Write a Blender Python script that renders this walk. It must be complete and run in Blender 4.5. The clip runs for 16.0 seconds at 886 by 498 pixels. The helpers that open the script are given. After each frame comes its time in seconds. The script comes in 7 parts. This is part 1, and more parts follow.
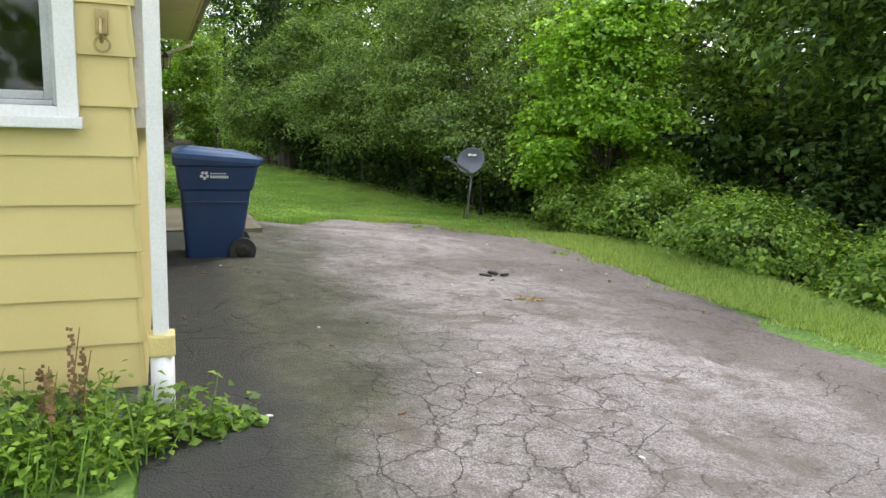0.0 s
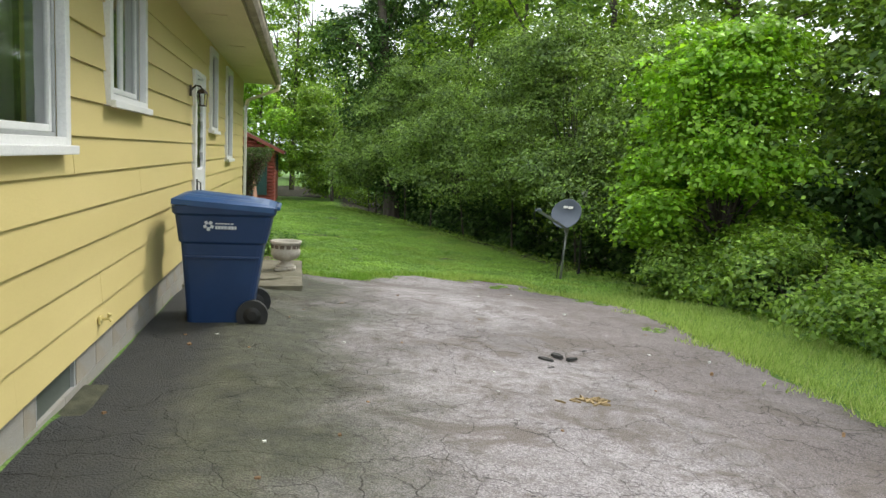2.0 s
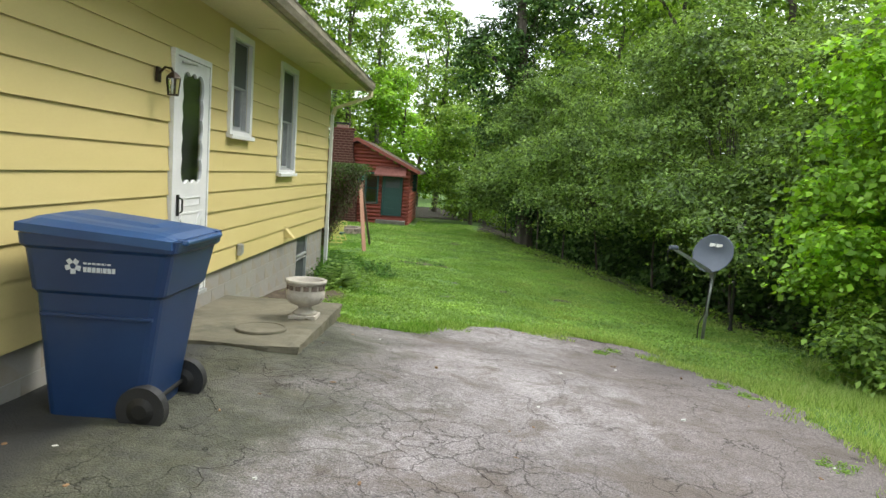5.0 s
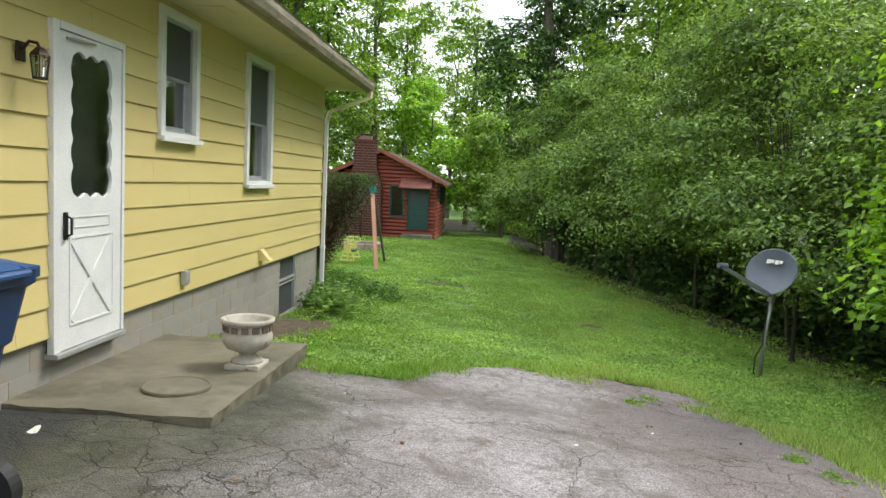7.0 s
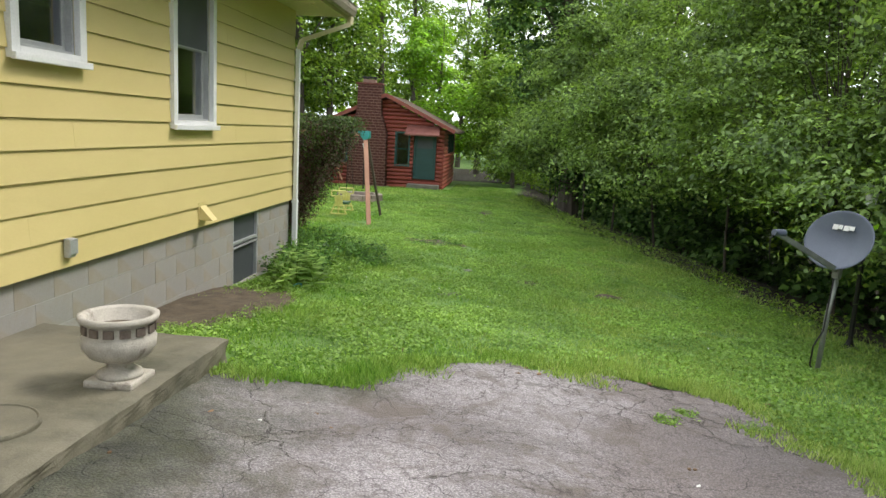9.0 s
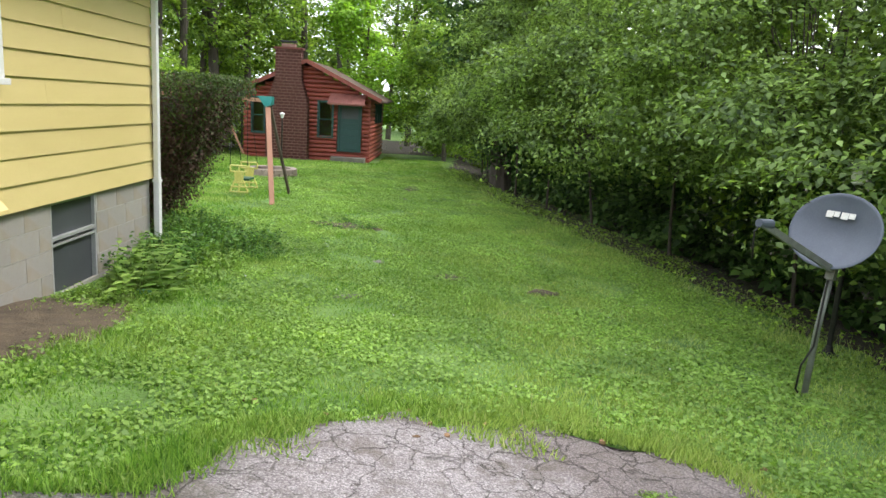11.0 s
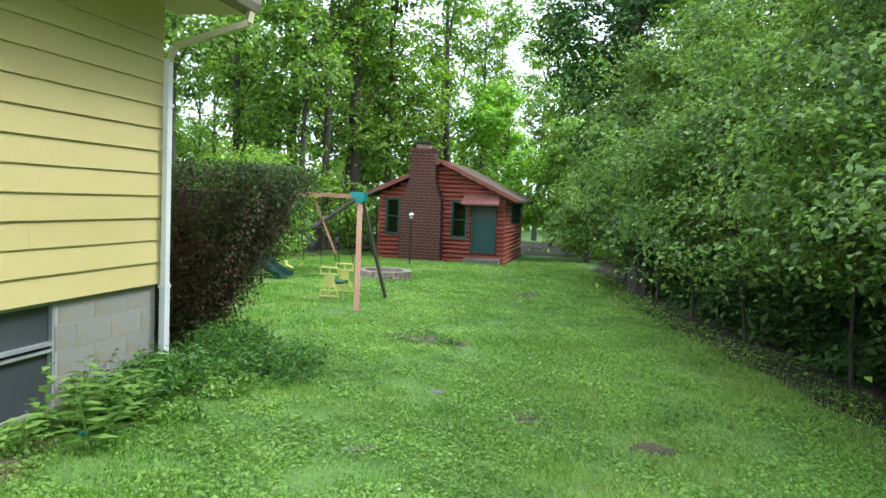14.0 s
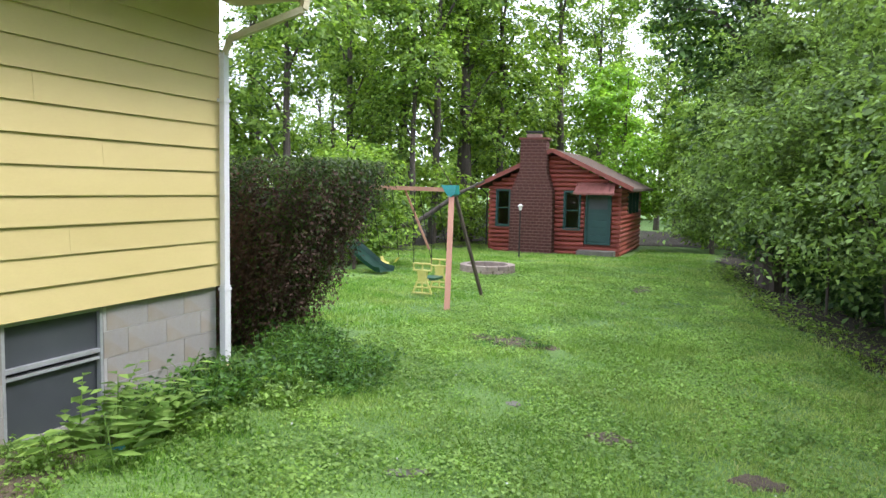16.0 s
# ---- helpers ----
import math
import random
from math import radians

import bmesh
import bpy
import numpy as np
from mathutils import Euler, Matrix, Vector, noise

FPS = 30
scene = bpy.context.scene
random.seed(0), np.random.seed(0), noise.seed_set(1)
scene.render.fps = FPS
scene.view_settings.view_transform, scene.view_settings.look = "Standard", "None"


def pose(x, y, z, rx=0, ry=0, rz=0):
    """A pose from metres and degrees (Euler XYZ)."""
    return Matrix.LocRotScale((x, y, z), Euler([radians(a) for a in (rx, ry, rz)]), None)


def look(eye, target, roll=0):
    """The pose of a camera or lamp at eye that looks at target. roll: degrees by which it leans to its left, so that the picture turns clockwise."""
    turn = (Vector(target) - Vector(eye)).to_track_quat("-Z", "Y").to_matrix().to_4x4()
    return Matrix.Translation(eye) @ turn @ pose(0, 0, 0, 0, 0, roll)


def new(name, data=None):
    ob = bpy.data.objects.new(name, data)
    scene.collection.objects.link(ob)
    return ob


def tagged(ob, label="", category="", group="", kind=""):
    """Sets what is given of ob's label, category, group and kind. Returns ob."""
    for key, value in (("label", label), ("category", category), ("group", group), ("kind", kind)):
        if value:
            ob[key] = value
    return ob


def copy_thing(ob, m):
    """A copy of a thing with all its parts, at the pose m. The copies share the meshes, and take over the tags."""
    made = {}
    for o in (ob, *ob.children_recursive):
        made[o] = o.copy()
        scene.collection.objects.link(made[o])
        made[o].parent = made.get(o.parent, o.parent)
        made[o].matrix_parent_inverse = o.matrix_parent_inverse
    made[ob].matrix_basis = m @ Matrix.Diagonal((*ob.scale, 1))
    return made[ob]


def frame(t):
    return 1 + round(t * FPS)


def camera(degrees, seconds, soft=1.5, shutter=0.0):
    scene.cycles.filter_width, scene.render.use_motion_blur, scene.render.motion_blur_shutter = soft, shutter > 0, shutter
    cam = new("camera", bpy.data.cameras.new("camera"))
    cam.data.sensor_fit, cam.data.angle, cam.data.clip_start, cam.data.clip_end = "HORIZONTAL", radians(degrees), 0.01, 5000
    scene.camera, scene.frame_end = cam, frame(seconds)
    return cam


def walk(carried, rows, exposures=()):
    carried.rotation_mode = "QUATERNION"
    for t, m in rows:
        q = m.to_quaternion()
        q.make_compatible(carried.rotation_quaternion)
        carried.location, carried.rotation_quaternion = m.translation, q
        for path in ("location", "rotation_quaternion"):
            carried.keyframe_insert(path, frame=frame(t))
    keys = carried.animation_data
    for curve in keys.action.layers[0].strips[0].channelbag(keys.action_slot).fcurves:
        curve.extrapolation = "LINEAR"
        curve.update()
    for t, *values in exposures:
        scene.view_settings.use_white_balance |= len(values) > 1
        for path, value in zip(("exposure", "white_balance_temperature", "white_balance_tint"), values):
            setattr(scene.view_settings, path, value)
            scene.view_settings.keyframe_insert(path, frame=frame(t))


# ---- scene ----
cam = camera(63.1, 16.0)
PATH = [
    (0, (0.123, -16.687, 1.74), (0.834, -14.855, 1.365), 2.5),
    (0.5, (0.399, -16.414, 1.733), (1.073, -14.566, 1.374), 4.6),
    (1, (0.649, -16.041, 1.712), (1.204, -14.168, 1.281), 3.3),
    (1.5, (0.915, -15.749, 1.706), (1.27, -13.829, 1.273), 3.8),
    (2, (1.191, -15.489, 1.686), (1.583, -13.544, 1.433), 2.9),
    (2.5, (1.431, -15.096, 1.649), (1.706, -13.133, 1.381), 3.0),
    (3, (1.641, -14.757, 1.684), (1.789, -12.79, 1.359), 2.2),
    (3.5, (1.834, -14.415, 1.685), (2.024, -12.448, 1.378), 3.4),
    (3.7, (1.924, -14.198, 1.65), (2.018, -12.216, 1.398), 3.8),
    (5.8, (2.638, -12.463, 1.646), (2.595, -10.475, 1.435), 3.9),
    (6, (2.683, -12.331, 1.649), (2.699, -10.351, 1.37), 3.7),
    (6.5, (2.792, -11.928, 1.606), (2.585, -9.949, 1.404), 1.5),
    (7, (2.81, -11.422, 1.613), (2.67, -9.435, 1.428), 2.8),
    (7.5, (2.806, -10.985, 1.591), (2.665, -9.007, 1.332), 3.2),
    (8, (2.867, -10.533, 1.588), (2.572, -8.586, 1.239), 2.2),
    (8.5, (2.86, -10.04, 1.54), (2.715, -8.065, 1.258), 1.4),
    (8.7, (2.904, -9.912, 1.572), (2.744, -7.945, 1.249), 2.5),
    (10.8, (3.158, -8.147, 1.477), (2.981, -6.183, 1.143), 4.5),
    (11, (3.204, -7.94, 1.48), (3.216, -5.978, 1.089), 3.5),
    (11.5, (3.255, -7.45, 1.432), (3.174, -5.486, 1.063), 0.7),
    (12, (3.416, -7.197, 1.443), (3.103, -5.251, 1.102), 0.0),
    (12.5, (3.56, -6.846, 1.384), (3.469, -4.856, 1.204), 1.8),
    (13, (3.737, -6.475, 1.36), (3.442, -4.504, 1.192), 0.7),
    (13.5, (3.858, -6.145, 1.381), (3.341, -4.225, 1.162), 0.5),
    (14, (3.948, -5.852, 1.372), (3.516, -3.904, 1.236), 2.5),
    (14.5, (4.026, -5.63, 1.374), (3.442, -3.724, 1.218), 1.1),
    (15, (4.161, -5.447, 1.37), (3.532, -3.562, 1.145), 0.1),
    (15.5, (4.161, -5.2, 1.38), (3.56, -3.296, 1.254), 1.2),
    (16, (4.219, -5.133, 1.411), (3.468, -3.287, 1.239), 1.2),
]
EXPOSURES = ((0, 0.6, 6500, 10), (0.5, 0.5, 6500, 9), (1, 0.7, 6500, 9), (1.5, 0.7, 6500, 8), (2, 0.6, 6500, 7), (3.5, 0.75, 6500, 7), (7, 0.73, 6500, 8), (8.5, 0.68, 6500, 10), (11, 0.98, 6400, 13), (11.5, 1.08, 6250, 10), (12.5, 0.98, 5900, 4), (14, 1.03, 5700, 4), (15, 1.03, 5800, 12), (16, 1.08, 5900, 19))
walk(cam, [(t, look(e, g, r)) for t, e, g, r in PATH], EXPOSURES)

# world: bright overcast sky, soft weak sun
world = bpy.data.worlds.new("overcast")
scene.world = world
world.use_nodes = True
wn = world.node_tree.nodes
wl = world.node_tree.links
sky = wn.new("ShaderNodeTexSky")
sky.sky_type = "NISHITA"
sky.sun_disc = False
sky.sun_elevation = radians(52)
sky.sun_rotation = radians(63)
sky.dust_density = 4.0
haze = wn.new("ShaderNodeMix")
haze.data_type = "RGBA"
haze.inputs[0].default_value = 0.8
haze.inputs[7].default_value = (10.0, 10.4, 10.8, 1)
wl.new(sky.outputs[0], haze.inputs[6])
wl.new(haze.outputs[2], wn["Background"].inputs[0])
wn["Background"].inputs[1].default_value = 0.15
sun = new("sun", bpy.data.lights.new("sun", "SUN"))
sun.data.energy = 1.5
sun.data.angle = radians(14)
sun.data.color = (1.0, 0.95, 0.87)
sun.matrix_world = look((8, 4, 12), (0, 0, 0))


# ---- materials ----
def nodes_of(name):
    m = bpy.data.materials.new(name)
    m.use_nodes = True
    nt = m.node_tree
    return m, nt, nt.nodes["Principled BSDF"]


def link(nt, a, b):
    nt.links.new(a, b)


def coords(nt, scale=(1, 1, 1)):
    tc = nt.nodes.new("ShaderNodeTexCoord")
    mp = nt.nodes.new("ShaderNodeMapping")
    mp.inputs["Scale"].default_value = scale
    link(nt, tc.outputs["Object"], mp.inputs["Vector"])
    return mp.outputs[0]


def noise_at(nt, vec, scale, detail=4.0, rough=0.55, dist=0.0):
    n = nt.nodes.new("ShaderNodeTexNoise")
    n.inputs["Scale"].default_value = scale
    n.inputs["Detail"].default_value = detail
    n.inputs["Roughness"].default_value = rough
    n.inputs["Distortion"].default_value = dist
    if vec is not None:
        link(nt, vec, n.inputs["Vector"])
    return n.outputs["Fac"]


def ramp(nt, fac, stops):
    r = nt.nodes.new("ShaderNodeValToRGB")
    els = r.color_ramp.elements
    while len(els) < len(stops):
        els.new(0.5)
    for e, (p, c) in zip(els, stops):
        e.position = p
        e.color = (*c, 1)
    link(nt, fac, r.inputs["Fac"])
    return r.outputs["Color"]


def mixed(nt, fac, a, b, mode="MIX"):
    m = nt.nodes.new("ShaderNodeMix")
    m.data_type = "RGBA"
    m.blend_type = mode
    for sock, v in ((m.inputs[0], fac), (m.inputs[6], a), (m.inputs[7], b)):
        if isinstance(v, (int, float)):
            sock.default_value = v
        elif isinstance(v, tuple):
            sock.default_value = (*v, 1)
        else:
            link(nt, v, sock)
    return m.outputs[2]


def calc(nt, op, a, b=0.0, c=0.0):
    m = nt.nodes.new("ShaderNodeMath")
    m.operation = op
    for sock, v in zip(m.inputs, (a, b, c)):
        if isinstance(v, (int, float)):
            sock.default_value = v
        else:
            link(nt, v, sock)
    return m.outputs[0]


def bump(nt, bsdf, height, strength=0.4, dist=0.01):
    b = nt.nodes.new("ShaderNodeBump")
    b.inputs["Strength"].default_value = strength
    b.inputs["Distance"].default_value = dist
    link(nt, height, b.inputs["Height"])
    link(nt, b.outputs[0], bsdf.inputs["Normal"])


def surface(name, dark, light, scale=3.0, fine=60.0, rough=0.7, relief=0.25, metal=0.0, stain=None, stain_at=(0.55, 0.75), stretch=(1, 1, 1), vary=0.0, dist=0.006, grain=0.25):
    """A surface with broad and fine variation between two colours, an optional stain and fine relief."""
    m, nt, b = nodes_of(name)
    v = coords(nt, stretch)
    col = ramp(nt, noise_at(nt, v, scale), [(0.3, dark), (0.7, light)])
    f = noise_at(nt, v, fine, 3.0)
    col = mixed(nt, grain, col, ramp(nt, f, [(0.3, tuple(0.55 * c for c in dark)), (0.7, light)]))
    if stain:
        s = ramp(nt, noise_at(nt, v, scale * 0.45 + 0.3, 6.0, 0.65, 0.4), [(stain_at[0], (0, 0, 0)), (stain_at[1], (1, 1, 1))])
        col = mixed(nt, s, col, stain)
    if vary:
        info = nt.nodes.new("ShaderNodeObjectInfo")
        k = calc(nt, "MULTIPLY_ADD", info.outputs["Random"], vary, 1.0 - vary * 0.5)
        rgb = nt.nodes.new("ShaderNodeCombineColor")
        for i in range(3):
            link(nt, k, rgb.inputs[i])
        col = mixed(nt, 1.0, col, rgb.outputs[0], "MULTIPLY")
    link(nt, col, b.inputs["Base Color"])
    b.inputs["Roughness"].default_value = rough
    b.inputs["Metallic"].default_value = metal
    if relief:
        bump(nt, b, f, relief, dist)
    return m


def leafy(name, dark, light, through_col, rough=0.45, gloss=0.35, sheer=0.42, top=1.75):
    """Leaves: varied leaf by leaf, light passing through."""
    m, nt, b = nodes_of(name)
    geo = nt.nodes.new("ShaderNodeNewGeometry")
    col = ramp(nt, geo.outputs["Random Per Island"], [(0.0, dark), (0.6, light), (0.85, tuple(min(1, c * (0.4 * top + 0.6)) for c in light)), (1.0, tuple(min(1, c * top) for c in light))])
    big = ramp(nt, noise_at(nt, coords(nt), 0.9, 2.0), [(0.35, (0.7, 0.72, 0.7)), (0.65, (1.15, 1.12, 1.0))])
    col = mixed(nt, 1.0, col, big, "MULTIPLY")
    link(nt, col, b.inputs["Base Color"])
    b.inputs["Roughness"].default_value = rough
    b.inputs["Specular IOR Level"].default_value = gloss
    tr = nt.nodes.new("ShaderNodeBsdfTranslucent")
    link(nt, mixed(nt, 1.0, col, through_col, "MULTIPLY"), tr.inputs["Color"])
    mix = nt.nodes.new("ShaderNodeMixShader")
    mix.inputs[0].default_value = sheer
    link(nt, b.outputs[0], mix.inputs[1])
    link(nt, tr.outputs[0], mix.inputs[2])
    link(nt, mix.outputs[0], nt.nodes["Material Output"].inputs["Surface"])
    return m


M_SIDING = surface("yellow_siding", (0.6, 0.49, 0.205), (0.66, 0.545, 0.245), 1.2, 90, 0.55, 0.12, stain=(0.55, 0.45, 0.19), stain_at=(0.58, 0.9), stretch=(1, 0.35, 1), vary=0.05, grain=0.06)
M_SOFFIT = surface("cream_soffit", (0.6, 0.54, 0.32), (0.68, 0.61, 0.38), 1.5, 50, 0.6, 0.1, stain=(0.48, 0.43, 0.26), stain_at=(0.6, 0.9))
M_WHITE = surface("white_paint", (0.72, 0.73, 0.74), (0.82, 0.82, 0.82), 4, 80, 0.45, 0.1, stain=(0.6, 0.59, 0.55), stain_at=(0.6, 0.95))
M_VINYL = surface("white_pipe", (0.74, 0.74, 0.74), (0.82, 0.82, 0.82), 5, 90, 0.35, 0.05, stain=(0.6, 0.57, 0.48), stain_at=(0.62, 0.95))
M_BANDY = surface("yellow_collar", (0.6, 0.5, 0.2), (0.72, 0.6, 0.25), 9, 90, 0.6, 0.2)
M_BLOCK = surface("painted_block", (0.29, 0.28, 0.262), (0.37, 0.36, 0.335), 2.2, 110, 0.9, 0.5, stain=(0.27, 0.22, 0.15), stain_at=(0.42, 0.7), vary=0.1)
M_MORTAR = surface("mortar", (0.36, 0.35, 0.33), (0.46, 0.45, 0.42), 6, 120, 0.95, 0.5)
M_CONC = surface("concrete_slab", (0.1, 0.093, 0.064), (0.21, 0.19, 0.135), 2.6, 130, 0.8, 0.6, stain=(0.06, 0.06, 0.038), stain_at=(0.5, 0.68))
M_MOSSY = surface("mossy_concrete", (0.03, 0.034, 0.018), (0.1, 0.1, 0.06), 9, 130, 0.9, 0.7, stain=(0.02, 0.022, 0.014), stain_at=(0.5, 0.68))
M_CAST = surface("cast_stone", (0.36, 0.33, 0.28), (0.56, 0.52, 0.45), 9, 120, 0.9, 0.6, stain=(0.14, 0.11, 0.08), stain_at=(0.55, 0.68))
M_CAST_DARK = surface("weathered_moulding", (0.1, 0.075, 0.06), (0.2, 0.16, 0.13), 30, 140, 0.95, 0.6)
M_BIN = surface("blue_plastic", (0.007, 0.028, 0.095), (0.014, 0.044, 0.13), 3, 240, 0.42, 0.15, stain=(0.03, 0.05, 0.1), stain_at=(0.6, 0.9))
M_BINLID = surface("faded_blue_plastic", (0.014, 0.055, 0.17), (0.026, 0.085, 0.23), 3, 200, 0.38, 0.12)
M_MARK = surface("pale_print", (0.5, 0.55, 0.62), (0.62, 0.66, 0.7), 20, 100, 0.6, 0)
M_RUBBER = surface("black_rubber", (0.012, 0.012, 0.013), (0.025, 0.025, 0.026), 8, 120, 0.6, 0.2)
M_BLACK = surface("black_metal", (0.012, 0.012, 0.012), (0.025, 0.024, 0.023), 10, 90, 0.5, 0.1, metal=0.3)
M_BRONZE = surface("aged_bronze", (0.028, 0.018, 0.012), (0.06, 0.038, 0.025), 14, 90, 0.5, 0.2, metal=0.5)
M_BRASS = surface("brass", (0.35, 0.27, 0.12), (0.5, 0.4, 0.2), 14, 90, 0.4, 0.1, metal=0.6)
M_GALV = surface("galvanised_pole", (0.2, 0.21, 0.2), (0.3, 0.31, 0.29), 12, 90, 0.5, 0.1, metal=0.5, stain=(0.2, 0.2, 0.17), stain_at=(0.5, 0.7))
M_DISH = surface("grey_dish_enamel", (0.085, 0.1, 0.135), (0.115, 0.135, 0.175), 4, 90, 0.4, 0.05)
M_ALU = surface("aluminium_frame", (0.4, 0.41, 0.42), (0.52, 0.53, 0.54), 8, 90, 0.45, 0.1, metal=0.4)
M_GUTTER = surface("weathered_gutter", (0.2, 0.17, 0.13), (0.42, 0.37, 0.29), 5, 60, 0.7, 0.3, stain=(0.1, 0.09, 0.06), stain_at=(0.5, 0.7), stretch=(1, 0.6, 3))
M_SHINGLE = surface("roof_shingle", (0.06, 0.055, 0.05), (0.12, 0.11, 0.1), 3, 90, 0.95, 0.6)
# dark base colour stands in for unlit rooms behind the panes
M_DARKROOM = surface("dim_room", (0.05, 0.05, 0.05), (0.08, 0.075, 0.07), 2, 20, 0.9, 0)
M_TEALPANE = surface("dull_green_panel", (0.07, 0.085, 0.075), (0.11, 0.13, 0.115), 3, 60, 0.5, 0.1)
M_CURTAIN = surface("grey_curtain", (0.2, 0.2, 0.19), (0.3, 0.3, 0.29), 2, 90, 0.95, 0.1, stretch=(1, 9, 0.3))
M_SCREEN = surface("window_screen", (0.045, 0.05, 0.055), (0.07, 0.078, 0.085), 2, 200, 0.55, 0.1)
M_LOG = surface("red_stained_log", (0.2, 0.034, 0.02), (0.31, 0.06, 0.034), 2.2, 60, 0.6, 0.3, stretch=(0.25, 1, 1), vary=0.3)
M_TRIMRED = surface("red_brown_trim", (0.2, 0.05, 0.035), (0.3, 0.075, 0.05), 3, 60, 0.6, 0.2)
M_BRICK = surface("red_brown_brick", (0.075, 0.024, 0.02), (0.15, 0.048, 0.036), 9, 120, 0.9, 0.5, vary=0.5)
M_BRICKMORTAR = surface("dark_mortar", (0.22, 0.13, 0.1), (0.32, 0.2, 0.16), 8, 120, 0.95, 0.4)
M_GREENDOOR = surface("dark_green_paint", (0.012, 0.055, 0.05), (0.02, 0.075, 0.07), 3, 60, 0.5, 0.1)
M_AWNING = surface("red_awning_metal", (0.2, 0.07, 0.055), (0.3, 0.115, 0.09), 5, 60, 0.6, 0.15)
M_RIDGE = surface("leaf_littered_roof", (0.05, 0.036, 0.028), (0.13, 0.085, 0.055), 6, 60, 0.95, 0.6)
M_SWINGWOOD = surface("pink_brown_timber", (0.36, 0.17, 0.11), (0.5, 0.27, 0.18), 3, 60, 0.8, 0.3, stretch=(1, 1, 0.3))
M_DARKWOOD = surface("dark_weathered_timber", (0.06, 0.045, 0.035), (0.12, 0.09, 0.07), 4, 60, 0.85, 0.3)
M_TEAL = surface("teal_plastic", (0.02, 0.22, 0.22), (0.04, 0.32, 0.3), 5, 60, 0.4, 0.05)
M_YPLAST = surface("yellow_plastic", (0.62, 0.56, 0.14), (0.72, 0.66, 0.22), 5, 60, 0.4, 0.05)
M_GPLAST = surface("green_plastic", (0.01, 0.06, 0.035), (0.02, 0.1, 0.06), 5, 60, 0.4, 0.05)
M_STONE = surface("ring_stone", (0.26, 0.2, 0.16), (0.42, 0.34, 0.28), 5, 90, 0.95, 0.6, vary=0.35)
M_FLAG = surface("flat_stone", (0.13, 0.12, 0.1), (0.21, 0.195, 0.165), 4, 90, 0.95, 0.6)
M_BARK = surface("tree_bark", (0.05, 0.04, 0.032), (0.13, 0.11, 0.09), 5, 40, 0.95, 0.9, stretch=(1, 1, 0.15), dist=0.03)
M_TWIG = surface("brown_twig", (0.06, 0.035, 0.025), (0.13, 0.075, 0.05), 5, 40, 0.9, 0.4)
M_LITTER = surface("dead_leaves", (0.16, 0.085, 0.04), (0.3, 0.19, 0.1), 9, 60, 0.9, 0.3, vary=0.7)
M_PAPER = surface("pale_litter", (0.6, 0.6, 0.57), (0.75, 0.74, 0.7), 9, 60, 0.8, 0.1)
M_TAR = surface("broken_tar", (0.02, 0.02, 0.019), (0.05, 0.048, 0.045), 20, 90, 0.9, 0.7)
M_BLUEBAG = surface("blue_plastic_scrap", (0.05, 0.3, 0.5), (0.1, 0.4, 0.62), 9, 60, 0.4, 0.2)
M_SOIL = surface("bare_soil", (0.05, 0.038, 0.024), (0.14, 0.105, 0.068), 7, 60, 0.95, 0.8, dist=0.02)



def grass_material():
    """Blades: fresh green with yellowish and straw patches."""
    m, nt, b = nodes_of("grass_blades")
    geo = nt.nodes.new("ShaderNodeNewGeometry")
    v = coords(nt)
    fresh = ramp(nt, geo.outputs["Random Per Island"], [(0.0, (0.065, 0.17, 0.022)), (0.5, (0.185, 0.35, 0.05)), (0.95, (0.31, 0.5, 0.1)), (1.0, (0.36, 0.44, 0.16))])
    pale = ramp(nt, geo.outputs["Random Per Island"], [(0.0, (0.18, 0.27, 0.05)), (0.6, (0.42, 0.53, 0.16)), (0.92, (0.52, 0.6, 0.22)), (1.0, (0.62, 0.57, 0.32))])
    where = ramp(nt, noise_at(nt, v, 0.75, 5, 0.65, 0.4), [(0.42, (0, 0, 0)), (0.66, (1, 1, 1))])
    sx = nt.nodes.new("ShaderNodeSeparateXYZ")
    link(nt, v, sx.inputs[0])
    dry = ramp(nt, calc(nt, "MULTIPLY_ADD", calc(nt, "MULTIPLY_ADD", noise_at(nt, v, 0.6, 4), 2.4, sx.outputs[0]), 0.3, -0.86), [(0.25, (0, 0, 0)), (0.75, (0.9, 0.9, 0.9))])
    where = mixed(nt, 1.0, where, dry, "LIGHTEN")
    col = mixed(nt, where, fresh, pale)
    link(nt, col, b.inputs["Base Color"])
    b.inputs["Roughness"].default_value = 0.5
    b.inputs["Specular IOR Level"].default_value = 0.25
    tr = nt.nodes.new("ShaderNodeBsdfTranslucent")
    link(nt, mixed(nt, 1.0, col, (1.0, 1.1, 0.6), "MULTIPLY"), tr.inputs["Color"])
    mix = nt.nodes.new("ShaderNodeMixShader")
    mix.inputs[0].default_value = 0.45
    link(nt, b.outputs[0], mix.inputs[1])
    link(nt, tr.outputs[0], mix.inputs[2])
    link(nt, mix.outputs[0], nt.nodes["Material Output"].inputs["Surface"])
    return m


